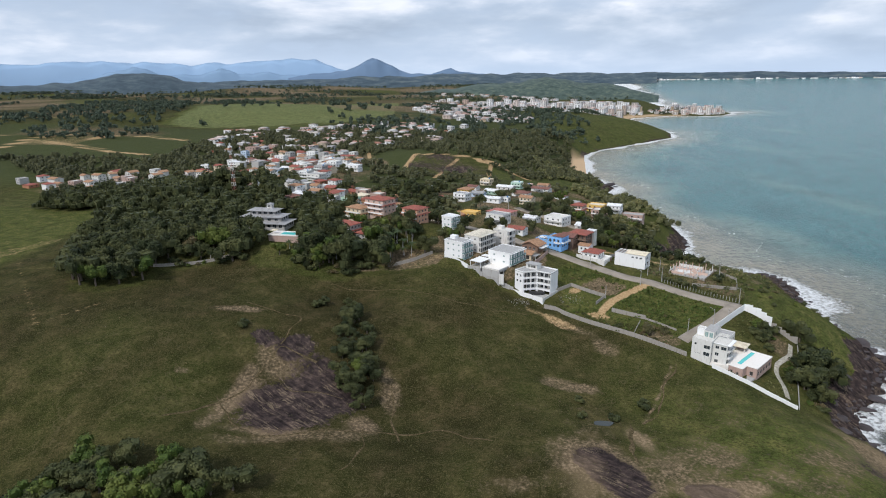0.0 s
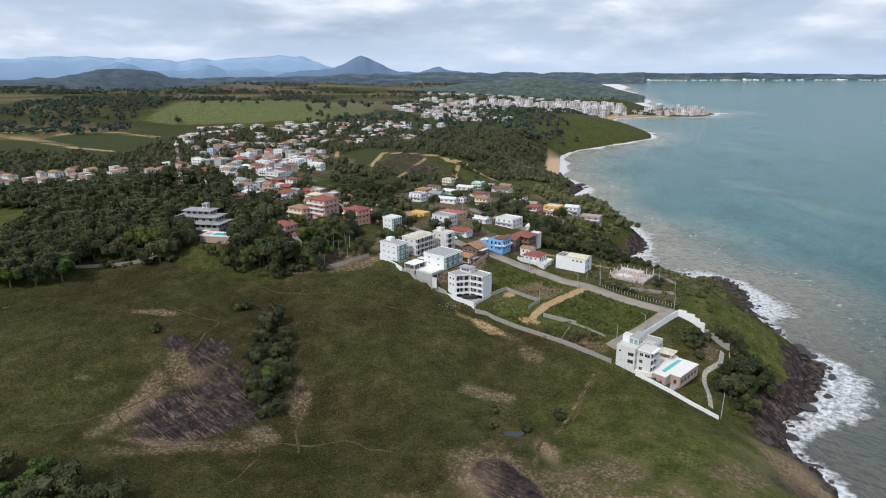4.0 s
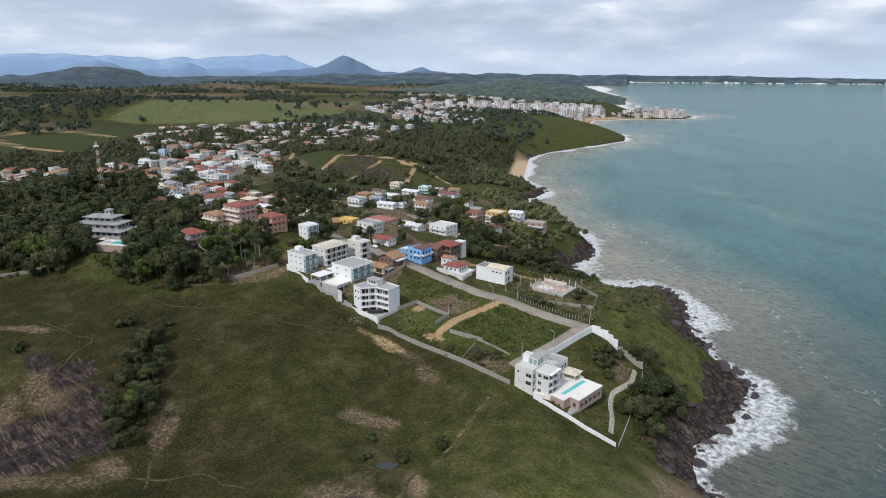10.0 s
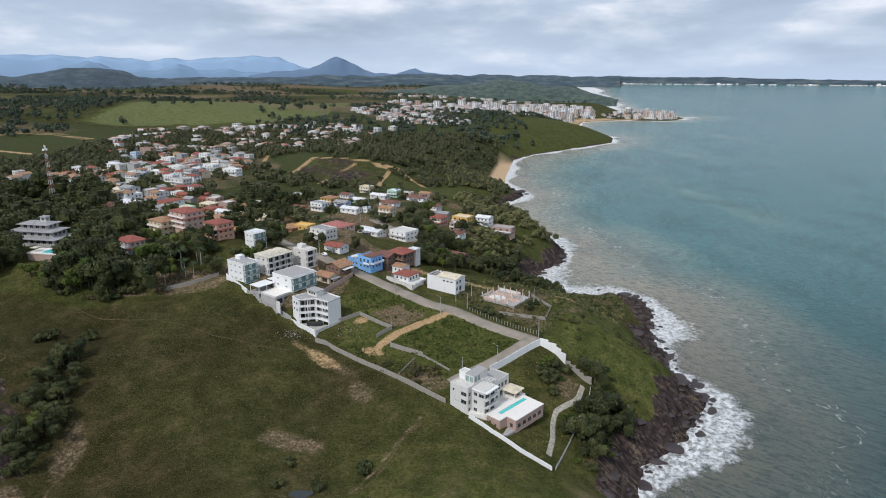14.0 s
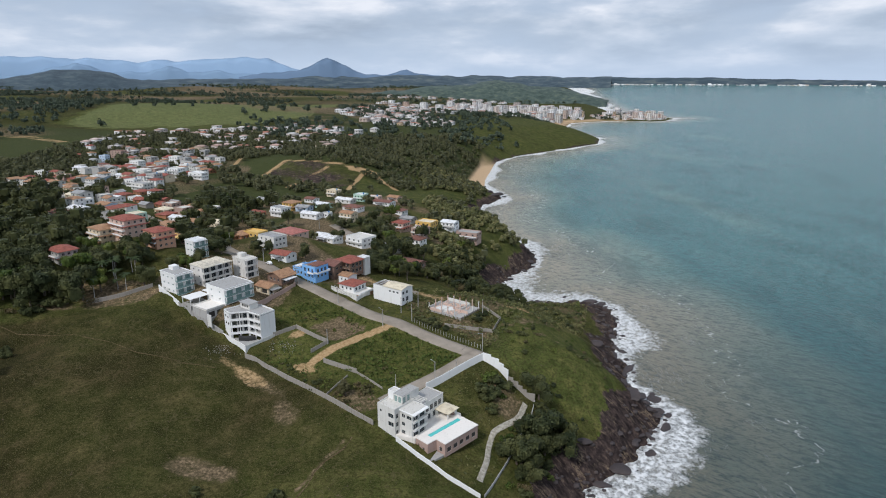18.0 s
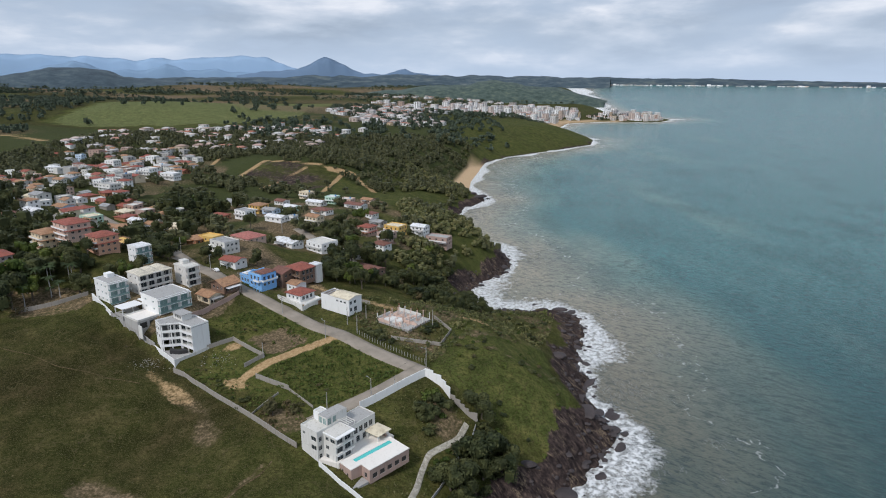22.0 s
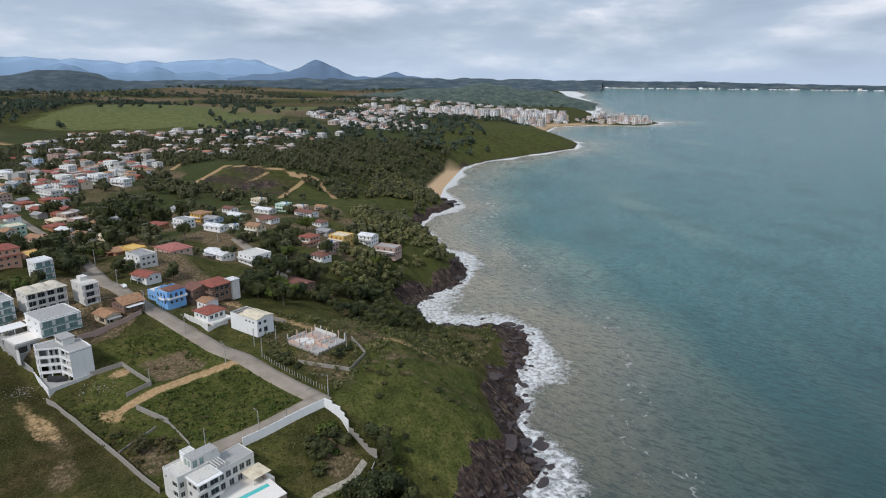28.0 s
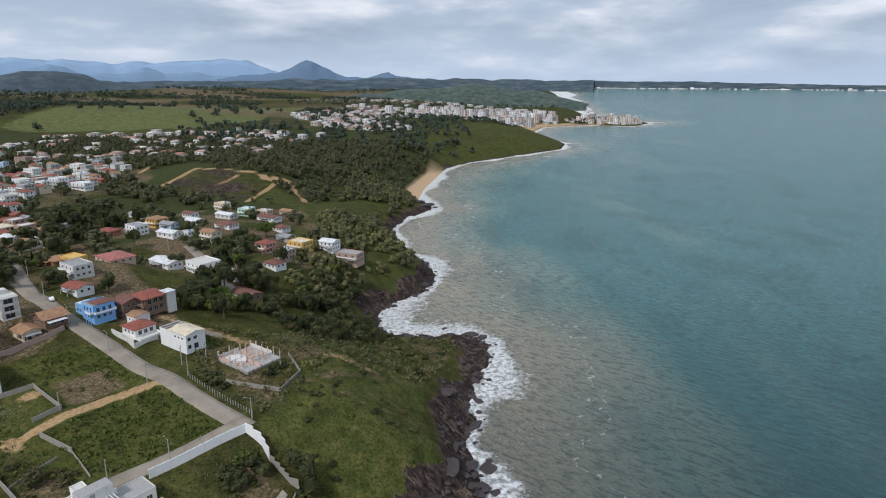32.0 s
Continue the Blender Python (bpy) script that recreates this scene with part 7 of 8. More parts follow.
def sprays(n, rx, rz, z0, size, lobes=7, rng=NP, dense=True):
    """Leaf sprays over an uneven crown of several lobes: corners of n small bent blades."""
    cen = np.stack([rng.normal(0, 0.42, lobes) * rx, rng.normal(0, 0.42, lobes) * rx, z0 + rz * rng.uniform(-0.45, 0.6, lobes)], -1)
    rad = rng.uniform(0.38, 0.62, lobes)
    which = rng.integers(0, lobes, n)
    d = rng.normal(size=(n, 3))
    d[:, 2] = d[:, 2] * 0.9 + 0.35
    d /= np.linalg.norm(d, axis=1, keepdims=True)
    r = rad[which][:, None] * rng.uniform(0.82, 1.04, (n, 1))
    p = cen[which] + d * r * np.array([rx, rx, rz])
    nrm = d + rng.normal(0, 0.42, (n, 3))
    nrm /= np.linalg.norm(nrm, axis=1, keepdims=True)
    u = np.cross(nrm, rng.normal(size=(n, 3)))
    u /= np.linalg.norm(u, axis=1, keepdims=True)
    v = np.cross(nrm, u)
    s = size * rng.uniform(0.6, 1.35, (n, 1))
    q = np.stack([p - u * s, p - v * s * 0.8 - nrm * s * 0.15, p + u * s, p + v * s * 0.8 - nrm * s * 0.15], 1)
    if not dense:
        return q.reshape(-1, 3)
    # close inner foliage, so that the crown lets little light through
    k = np.array([(a, b, c) for a in (-1, 1) for b in (-1, 1) for c in (-1, 1)]) / math.sqrt(3)
    sides = np.array([(0, 1, 3, 2), (4, 6, 7, 5), (0, 4, 5, 1), (2, 3, 7, 6), (0, 2, 6, 4), (1, 5, 7, 3)])
    inner = []
    for j in range(lobes):
        c, t = math.cos(j), math.sin(j)
        r = np.stack([k[:, 0] * c - k[:, 1] * t, k[:, 0] * t + k[:, 1] * c, k[:, 2]], -1)
        inner.append((cen[j] + r * rad[j] * 0.93 * np.array([rx, rx, rz]))[sides].reshape(-1, 3))
    return np.concatenate([q.reshape(-1, 3)] + inner)


def quads(n):
    return np.arange(n * 4).reshape(-1, 4)


def make_tree(name, label, category, rx, rz, trunk, leaf, n, size, seed, limbs=5):
    rng = np.random.default_rng(seed)
    ob = thing(name, pose(0, 0, -500), label, category)
    bm = bmesh.new()
    tube(bm, (0, 0, -0.6), (0.1, 0, trunk), 0.09 * rx * 0.8 + 0.08, 0.055 * rx + 0.05, 7)
    for k in range(limbs):
        a = 6.283 * k / limbs + rng.uniform(-0.4, 0.4)
        tube(bm, (0.1, 0, trunk * rng.uniform(0.7, 1.0)), (math.cos(a) * rx * 0.55, math.sin(a) * rx * 0.55, trunk + rz * rng.uniform(0.2, 0.8)), 0.035 * rx + 0.04, 0.03, 5)
    part("trunk", bm, BARK, ob)
    v = sprays(n, rx, rz, trunk + rz * 0.45, size, 8, rng, dense=n > 300)
    raw_mesh("crown", v, quads(len(v) // 4), leaf, ob)
    return ob


def make_palm(name, label, high, seed, reach=2.6):
    rng = np.random.default_rng(seed)
    ob = thing(name, pose(0, 0, -500), label, "palm")
    bm = bmesh.new()
    p = Vector((0, 0, -0.5))
    for k in range(5):
        q = Vector((0.25 * math.sin(k * 0.5 + seed), 0.2 * k * 0.3, high * (k + 1) / 5))
        tube(bm, p, q, 0.2 - 0.018 * k, 0.19 - 0.018 * k, 7)
        p = q
    part("trunk", bm, POLE, ob)
    for k in range(15):
        a, droop = 6.283 * k / 15 + rng.uniform(-0.15, 0.15), rng.uniform(0.2, 1.0)
        bm = bmesh.new()
        spine = []
        for j in range(6):
            f = j / 5
            rr = reach * f
            spine.append((p + Vector((math.cos(a) * rr, math.sin(a) * rr, 1.0 * f * (1.2 - droop) - 1.9 * droop * f * f)), 0.42 * math.sin(math.pi * (0.12 + 0.84 * f))))
        side = Vector((-math.sin(a), math.cos(a), 0))
        for (s0, w0), (s1, w1) in zip(spine[:-1], spine[1:]):
            for sg in (-1, 1):
                c = [bm.verts.new(s0), bm.verts.new(s1), bm.verts.new(s1 + side * sg * w1 - Vector((0, 0, w1 * 0.4))), bm.verts.new(s0 + side * sg * w0 - Vector((0, 0, w0 * 0.4)))]
                bm.faces.new(c)
        part("frond", bm, LEAF_PALM, ob)
    return ob


PROTO = [make_tree("tree", "broad dark green tree with a dense uneven crown", "tree", 4.6, 4.2, 3.6, LEAF_A, 1100, 0.34, 1),
         make_tree("tree", "tall dark green tree with a rounded crown", "tree", 3.8, 4.8, 4.4, LEAF_A, 1000, 0.33, 2),
         make_tree("tree", "wide spreading tree with deep green leaves", "tree", 5.6, 3.6, 3.4, LEAF_A, 1250, 0.35, 3),
         make_tree("tree", "fresh green tree with a full crown", "tree", 3.8, 3.9, 3.2, LEAF_B, 950, 0.32, 4),
         make_tree("tree", "dry olive-green tree with a loose crown", "tree", 3.4, 3.2, 3.0, LEAF_DRY, 420, 0.38, 5)]
SHRUB = [make_tree("shrub", "low dense dark green shrub", "shrub", 2.2, 1.5, 0.4, LEAF_A, 340, 0.28, 6, 3),
         make_tree("shrub", "bright green rounded shrub", "shrub", 1.7, 1.2, 0.3, LEAF_B, 260, 0.25, 7, 3),
         make_tree("shrub", "dry brownish straggling shrub", "shrub", 1.9, 1.2, 0.3, LEAF_DRY, 200, 0.25, 8, 3)]
PALMS = [make_palm("palm", "slender palm with drooping fronds", 8.5, 1, 3.0), make_palm("palm", "short palm with a full head of fronds", 5.0, 2, 2.8)]
BLOSSOM = make_tree("tree", "small tree covered in yellow blossom", "tree", 3.0, 3.0, 2.8, LEAF_YELLOW, 320, 0.5, 9)
for o in PROTO + SHRUB + PALMS + [BLOSSOM]:
    o["seed_of"] = 1
PLANTED = []
KEEP_OUT += [(-90, 326, 13), (-95, 318, 8)]


def plant(proto, x, y, grow=1.0, group="trees of the wood"):
    o = copy_thing(proto, pose(x, y, ground_z(x, y) - 0.1, 0, 0, NP.uniform(0, 360)) @ Matrix.Diagonal((grow * NP.uniform(0.9, 1.1), grow * NP.uniform(0.9, 1.1), grow, 1)))
    o["group"] = group
    if "seed_of" in o:
        del o["seed_of"]
    PLANTED.append((x, y))
    return o


def free(x, y, room=1.0):
    """No building or road here."""
    return all(math.hypot(x - a, y - b) > r + room for a, b, r in KEEP_OUT) and not any(
        float(along(np.array(x), np.array(y), r, h + room, 0.1)) > 0.5 for r, h in ((MAIN_ROAD, 3.6), (VILLA_ROAD, 2.6), (UPPER_ROAD, 3.2), (SHORE_ROAD, 3.2), (DIRT_ROAD, 2.5), (BACK_TRACK, 2.5)))


def is_in(x, y, poly):
    return bool(inside(np.array([x]), np.array([y]), poly)[0])


def scatter(poly, n, protos, lo, hi, room, group, weights=None, tries=40):
    xs, ys = [p[0] for p in poly], [p[1] for p in poly]
    done = 0
    for _ in range(n * tries):
        if done >= n:
            break
        x, y = NP.uniform(min(xs), max(xs)), NP.uniform(min(ys), max(ys))
        if is_in(x, y, poly) and free(x, y, room) and all((x - a) ** 2 + (y - b) ** 2 > (room * 1.6) ** 2 for a, b in PLANTED):
            plant(protos[int(NP.choice(len(protos), p=weights))], x, y, NP.uniform(lo, hi), group)
            done += 1


WOOD_FRONT = [(-200, 330), (-183, 284), (-165, 280), (-150, 292), (-144, 310), (-110, 326), (-103, 316), (-55, 308), (-30, 320), (-24, 345), (-60, 332), (-112, 336), (-150, 352), (-190, 372)]
scatter(WOOD_FRONT, 88, PROTO, 1.1, 1.6, 2.4, "trees of the wood", [0.34, 0.2, 0.22, 0.14, 0.1])
scatter([(-150, 292), (-144, 310), (-103, 314), (-55, 305), (-26, 317), (-30, 322), (-100, 322), (-146, 316)], 46, SHRUB + PROTO[:1], 0.9, 1.6, 1.2, "shrubs at the wood's edge", [0.45, 0.12, 0.18, 0.25])
scatter([(-34, 318), (-8, 331), (-4, 345), (-36, 352)], 8, PALMS + PROTO[:1], 0.9, 1.2, 2.2, "palms on the bank")
for x, y, g in ((-30, 334, 1.25), (-33, 331, 1.1), (-26, 337, 1.2), (-58, 318, 1.2), (-76, 318, 1.1), (-22, 330, 0.9), (-120, 322, 1.0), (-126, 318, 0.9), (-84, 322, 0.9)):
    plant(PALMS[0 if g > 1 else 1], x, y, g, "palms on the bank")
plant(BLOSSOM, -72, 336, 1.0, "blossoming trees")
for x, y, g in ((-78, 312, 0.95), (-66, 311, 0.9), (-88, 316, 0.85)):
    plant(PROTO[3], x, y, g)
scatter([(-60, 352), (-20, 350), (-6, 355), (-20, 364), (-66, 372)], 6, PROTO, 0.7, 1.1, 2.2, "trees among the houses")
scatter([(10, 372), (40, 372), (60, 380), (60, 400), (24, 385), (-20, 385), (-30, 380)], 9, PROTO, 0.65, 1.05, 2.4, "trees among the houses", [0.3, 0.2, 0.2, 0.2, 0.1])
scatter([(84, 368), (100, 362), (124, 368), (135, 395), (120, 430), (100, 395), (88, 392), (84, 380)], 20, PROTO, 0.7, 1.1, 2.4, "trees among the houses", [0.4, 0.2, 0.2, 0.12, 0.08])
for cx, cy, r, n in ((0, 400, 12, 8), (6, 386, 9, 5), (89, 452, 10, 5), (101, 381, 12, 8), (-9, 486, 12, 7), (-24, 352, 11, 6), (6, 347, 5, 3), (-42, 347, 9, 5), (92, 480, 12, 6)):
    scatter([(cx + r * math.cos(a), cy + r * math.sin(a)) for a in (0.3, 1.4, 2.4, 3.5, 4.5, 5.5)], n, PROTO[:4], 0.75, 1.15, 1.8, "trees among the houses", [0.4, 0.25, 0.25, 0.1])
scatter([(128, 372), (160, 362), (182, 400), (176, 440), (168, 500), (150, 480), (130, 430)], 44, PROTO, 0.65, 1.05, 2.4, "trees on the bluff", [0.4, 0.2, 0.25, 0.1, 0.05])
scatter([(-45, 262), (-36, 258), (-27, 226), (-30, 206), (-38, 206), (-46, 232)], 42, [PROTO[0], PROTO[2], SHRUB[0], PROTO[3]], 0.6, 0.9, 0.8, "bushes in the gully", [0.4, 0.25, 0.3, 0.05])
for x, y, g in ((-58, 275, 1.5), (-61, 272, 1.2), (-87, 246, 1.3), (-45, 280, 1.1), (52, 210, 0.9), (76, 207, 1.3), (-48, 284, 1.0), (62, 200, 1.0), (50, 199, 0.9)):
    plant(SHRUB[0], x, y, g, "bushes in the pasture")
scatter([(-135, 152), (-120, 166), (-92, 166), (-62, 154), (-66, 140), (-130, 138)], 26, [PROTO[0], PROTO[2], PROTO[3]], 0.8, 1.2, 1.8, "trees of the lower gully")
# thickets by the villa and along the bluff
scatter([(166, 266), (172, 262), (178, 250), (168, 236), (152, 214), (146, 216), (152, 232)], 34, SHRUB + [PROTO[0]], 0.9, 1.35, 1.1, "thicket below the garden wall", [0.45, 0.15, 0.2, 0.2])
scatter([(140, 262), (150, 272), (158, 262), (150, 252), (140, 254)], 13, SHRUB, 1.0, 1.6, 1.2, "garden shrubs", [0.6, 0.2, 0.2])
scatter([(146, 246), (154, 248), (160, 252), (152, 238)], 6, SHRUB, 0.8, 1.2, 1.0, "garden shrubs", [0.4, 0.3, 0.3])
scatter([(140, 340), (165, 335), (205, 345), (224, 400), (226, 422), (190, 425), (172, 400), (150, 366)], 60, SHRUB, 0.6, 1.1, 1.6, "bushes on the bluff", [0.25, 0.45, 0.3])
scatter([(152, 286), (165, 330), (195, 335), (204, 300), (197, 262), (186, 250), (176, 262)], 34, SHRUB, 0.4, 0.9, 1.5, "bushes in the grass", [0.3, 0.4, 0.3])
for x, y, g in ((125, 309, 1.3), (128, 306, 1.1), (121, 312, 1.0), (147, 310, 1.2), (150, 315, 0.9), (132, 303, 0.8)):
    plant(SHRUB[0], x, y, g, "bushes by the building site")
scatter([(86, 258), (104, 262), (100, 250), (92, 248)], 9, [SHRUB[2], PROTO[4]], 0.7, 1.1, 1.2, "dry scrub on the plot")
scatter([(64, 268), (84, 254), (92, 266), (74, 280), (60, 282)], 12, SHRUB, 0.35, 0.7, 1.0, "weeds on the plots")
scatter([(64, 300), (78, 330), (106, 306), (130, 292), (106, 258), (84, 280)], 16, SHRUB[1:], 0.35, 0.65, 1.0, "weeds on the plots")
# broad trees among the village houses
for k, (vx, vy, grow) in enumerate(((-22, 450, 1.2), (-26, 512, 1.6), (-33, 500, 1.3), (-28, 545, 1.4), (97, 400, 1.2), (106, 398, 1.3), (113, 428, 1.2), (101, 443, 1.1),
                                    (67, 437, 0.9), (30, 474, 1.1), (50, 507, 1.0), (101, 517, 1.3), (88, 498, 1.0), (124, 452, 1.2))):
    plant(PROTO[k % 4], vx, vy, grow, "trees among the houses")
for o in PROTO + SHRUB + PALMS + [BLOSSOM]:
    for c in list(o.children):
        bpy.data.objects.remove(c)
    bpy.data.objects.remove(o)


# ---- the village further off: prototypes repeated ----
rng = random.Random(8)
WALLS = [(WHITE, "white"), (OLD_WHITE, "weathered white"), (CREAM, "cream"), (GREY_PL, "grey"), (PINK, "salmon"), (RAW, "unplastered grey"), (ORANGE, "terracotta"), (STONE_PL, "pinkish")]
ROOFS = [(ROOF_SLAB, "flat", "a pale flat roof"), (TILE_OLD, "gable", "an ochre tiled roof"), (TILE_RED, "hip", "a red tiled roof"), (GREY_SLAB, "flat", "a grey flat roof"), (TILE_OLD, "hip", "an ochre tiled roof"), (SHEET_GREY, "gable", "a grey sheet roof"), (TILE_RED, "gable", "a red tiled roof")]
KINDS = []
for k in range(16):
    (wm, wname), (rm, rkind, rname) = WALLS[(k * 5 + k // 8) % 8] if k > 5 else WALLS[k % 2], ROOFS[k % 7]
    st = 1 + (k % 3 > 0) + (k % 7 == 3)
    KINDS.append(house(0, 0, -600, 0, 8 + (k * 7) % 4, 7 + (k * 3) % 4, st, wm, rm, f"{wname} {('one', 'two', 'three')[st - 1]}-storey village house with {rname}", rkind, 1.6, wins=(2, 2), group="far village houses", sink=3.0, simple=True))
PLACED = []
for cx, cy, rx, ry, n in ((-130, 550, 48, 42, 14), (-60, 512, 32, 35, 6), (-175, 700, 85, 110, 52), (-230, 560, 60, 40, 16), (-340, 640, 110, 55, 34), (-190, 800, 90, 80, 26), (-75, 490, 45, 40, 10), (-260, 920, 90, 70, 18)):
    tries = 0
    while n and tries < 3000:
        tries += 1
        a, r = rng.uniform(0, 6.283), math.sqrt(rng.random())
        x, y = cx + math.cos(a) * r * rx, cy + math.sin(a) * r * ry
        if all(math.hypot(x - p, y - q) > 10.5 for p, q in PLACED) and free(x, y, 6) and not is_in(x, y, BURNT):
            copy_thing(rng.choice(KINDS), pose(x, y, ground_z(x, y) - 3.0, 0, 0, -30 + rng.choice((0, 0, 90, -90, 180)) + rng.uniform(-9, 9)))
            PLACED.append((x, y))
            KEEP_OUT.append((x, y, 6.5))
            n -= 1
for o in KINDS:
    for c in list(o.children_recursive):
        bpy.data.objects.remove(c)
    bpy.data.objects.remove(o)


def forest(name, label, place_list, size, n, leaf, kind_rng):
    """Many trees joined: stands too far off to tell one from the next."""
    rng = np.random.default_rng(kind_rng)
    protos = [sprays(n, 1.0, 0.95, 0.85, size, 6, rng, dense=n >= 30) for _ in range(7)]
    vs = []
    for x, y, z, g in place_list:
        p = protos[int(rng.integers(0, 7))]
        a = rng.uniform(0, 6.283)
        c, s = math.cos(a) * g, math.sin(a) * g
        vs.append(np.stack([p[:, 0] * c - p[:, 1] * s + x, p[:, 0] * s + p[:, 1] * c + y, p[:, 2] * g * rng.uniform(0.85, 1.25) + z], -1))
    v = np.concatenate(vs)
    return tagged(raw_mesh(name, v, quads(len(v) // 4), leaf), label, "woods", kind="stuff")


def stand(x0, x1, y0, y1, n, lo, hi, ok, seed):
    rng = np.random.default_rng(seed)
    x, y = rng.uniform(x0, x1, n), rng.uniform(y0, y1, n)
    d = shore(x, y)
    keep = ok(x, y) & (d > 10) & (sandy(x, y, d) < 0.1)
    for a, b, r in KEEP_OUT:
        keep &= np.hypot(x - a, y - b) > r * 0.85 + 1.2
        if b > 380:  # yards and streets before the houses stay open
            keep &= np.hypot(x - a - 1.5, y - b + 6) > r * 0.85 + 1.5
    for rd, h in ((UPPER_ROAD, 5), (SHORE_ROAD, 5), (MAIN_ROAD, 5)):
        keep &= along(x, y, rd, h, 0.1) < 0.5
    x, y = x[keep], y[keep]
    return list(zip(x, y, land(x, y), rng.uniform(lo, hi, len(x))))


def gaps(x, y, size, seed, level):
    return wave(x, y, size, seed) > level


LEFT_VILLAGE = [(-75, 388), (-20, 372), (14, 396), (10, 520), (-60, 570), (-190, 620), (-215, 560), (-150, 500), (-100, 430)]
hill = stand(-330, 0, 322, 560, 1750, 3.8, 8.2, lambda x, y: ~inside(x, y, FIELD) & ~inside(x, y, WOOD_FRONT) & (np.hypot(x + 100, y - 345) > 24) & (~inside(x, y, LEFT_VILLAGE) | gaps(x, y, 15, 0.4, 0.12)) & ((x < -62) | (y > 400)) & ((y < 420) | (x < -190) | gaps(x, y, 21, 0.6, -0.15)), 21)
forest("wood_on_hill", "dense dark wood covering the hill", hill, 0.10, 300, LEAF_A, 1)
bluff = stand(128, 235, 430, 900, 1500, 2.0, 3.6, lambda x, y: (shore(x, y) > 16) & ~inside(x, y, BURNT) & ~inside(x, y, LIGHT_SLOPE), 22)
forest("wood_on_bluff", "green scrub and trees along the bluff", bluff, 0.17, 80, LEAF_SUN, 2)
mid = stand(-700, 240, 400, 1160, 7500, 2.4, 5.6, lambda x, y: ((x < 140) | (y > 450)) & (y > np.where(x > -20, 395, 500 - 0.3 * (x + 100))) & ~inside(x, y, BURNT) & (~in_town(x, y, 0.95) | (gaps(x, y, 19, 0.3, 0.1)))
            & ~inside(x, y, [(-110, 760), (-40, 690), (-15, 800), (-60, 850)]) & ~inside(x, y, FIELD) & ((x > -380) | gaps(x, y, 120, 0.4, 0.2)) & (np.hypot((x - 130) / 1.0, (y - 640) / 0.5) > 40)
            & ~inside(x, y, LIGHT_SLOPE) & ~inside(x, y, [(-640, 800), (-840, 1000), (-840, 1160), (-430, 1150), (-400, 850)]) & (((x < -120) & ~inside(x, y, LEFT_VILLAGE)) | (y > 640) | gaps(x, y, 17, 0.7, 0.3)), 23)
forest("village_trees", "dark tree belts between the village houses", mid, 0.15, 90, LEAF_MIX, 3)
farw = stand(-2200, 700, 1100, 3400, 9500, 4.2, 7.5, lambda x, y: ~inside(x, y, MEADOW) & (~in_town(x, y, 1.0) | gaps(x, y, 40, 0.2, 0.05)) & (
    gaps(x, y, 170, 0.9, 0.3) | inside(x, y, PLANTATION) | ((x > -60) & (x < 330) & (y < 2100))) & ~((y > 1280) & (y < 1700) & (x > 330)), 24)
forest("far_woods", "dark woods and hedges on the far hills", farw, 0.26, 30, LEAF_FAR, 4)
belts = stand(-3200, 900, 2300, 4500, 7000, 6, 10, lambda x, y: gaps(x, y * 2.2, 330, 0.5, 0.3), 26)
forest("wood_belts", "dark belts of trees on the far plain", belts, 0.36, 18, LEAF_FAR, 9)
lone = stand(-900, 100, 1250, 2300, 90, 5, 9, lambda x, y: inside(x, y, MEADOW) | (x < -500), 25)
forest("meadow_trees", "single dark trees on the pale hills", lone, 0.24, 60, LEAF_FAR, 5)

# low growth on the plots and the slopes
def tufts(poly, n, lo, hi, seed):
    rng = np.random.default_rng(seed)
    xs, ys = [p[0] for p in poly], [p[1] for p in poly]
    x, y = rng.uniform(min(xs), max(xs), n), rng.uniform(min(ys), max(ys), n)
    keep = inside(x, y, poly) & (shore(x, y) > 12)
    for rd, h in ((MAIN_ROAD, 4.2), (VILLA_ROAD, 3.2), (DIRT_ROAD, 3.0), (BACK_TRACK, 3.0), (GARDEN_PATH, 1.5)):
        keep &= along(x, y, rd, h, 0.1) < 0.5
    for a, b, r in KEEP_OUT + [(80, 302, 11)]:
        keep &= np.hypot(x - a, y - b) > r * 0.85
    x, y = x[keep], y[keep]
    return list(zip(x, y, land(x, y) - 0.1, rng.uniform(lo, hi, len(x))))


LOT_A, LOT_B = [(60, 300), (54, 312), (76, 330), (102, 309), (82, 292), (66, 303)], [(110, 306), (140, 284), (118, 263), (106, 258), (82, 278), (92, 292)]
LOT_C, SLOPE = [(52, 281), (84, 255), (104, 240), (106, 256), (80, 274), (60, 292)], [(118, 316), (150, 286), (158, 300), (204, 340), (226, 400), (215, 422), (175, 420), (140, 350), (104, 352)]
weeds = tufts(LOT_A, 700, 0.3, 0.7, 41) + tufts(LOT_B, 1300, 0.3, 0.8, 42) + tufts(LOT_C, 700, 0.3, 0.8, 43)
forest("weeds", "rank green weeds on the empty plots", weeds, 0.45, 9, LEAF_B, 6)
scrub_low = tufts(SLOPE, 4200, 0.3, 1.15, 44) + tufts([(114, 233), (138, 216), (160, 246), (162, 262), (146, 274), (126, 258), (140, 240)], 500, 0.2, 0.5, 46)
forest("low_scrub", "low green scrub on the slope above the rocks", scrub_low, 0.42, 10, LEAF_SUN, 7)
dry_tufts = tufts(FIELD_EDGE[4:] + [(160, 175), (120, 150), (-120, 150)], 4200, 0.12, 0.34, 45)
forest("grass_tufts", "dry grass tufts scattered over the pasture", dry_tufts, 0.5, 6, LEAF_DRY, 8)

# the far towns: small blocks with roofs, too far to tell apart
m = Mat("far_town_walls", 0.85)
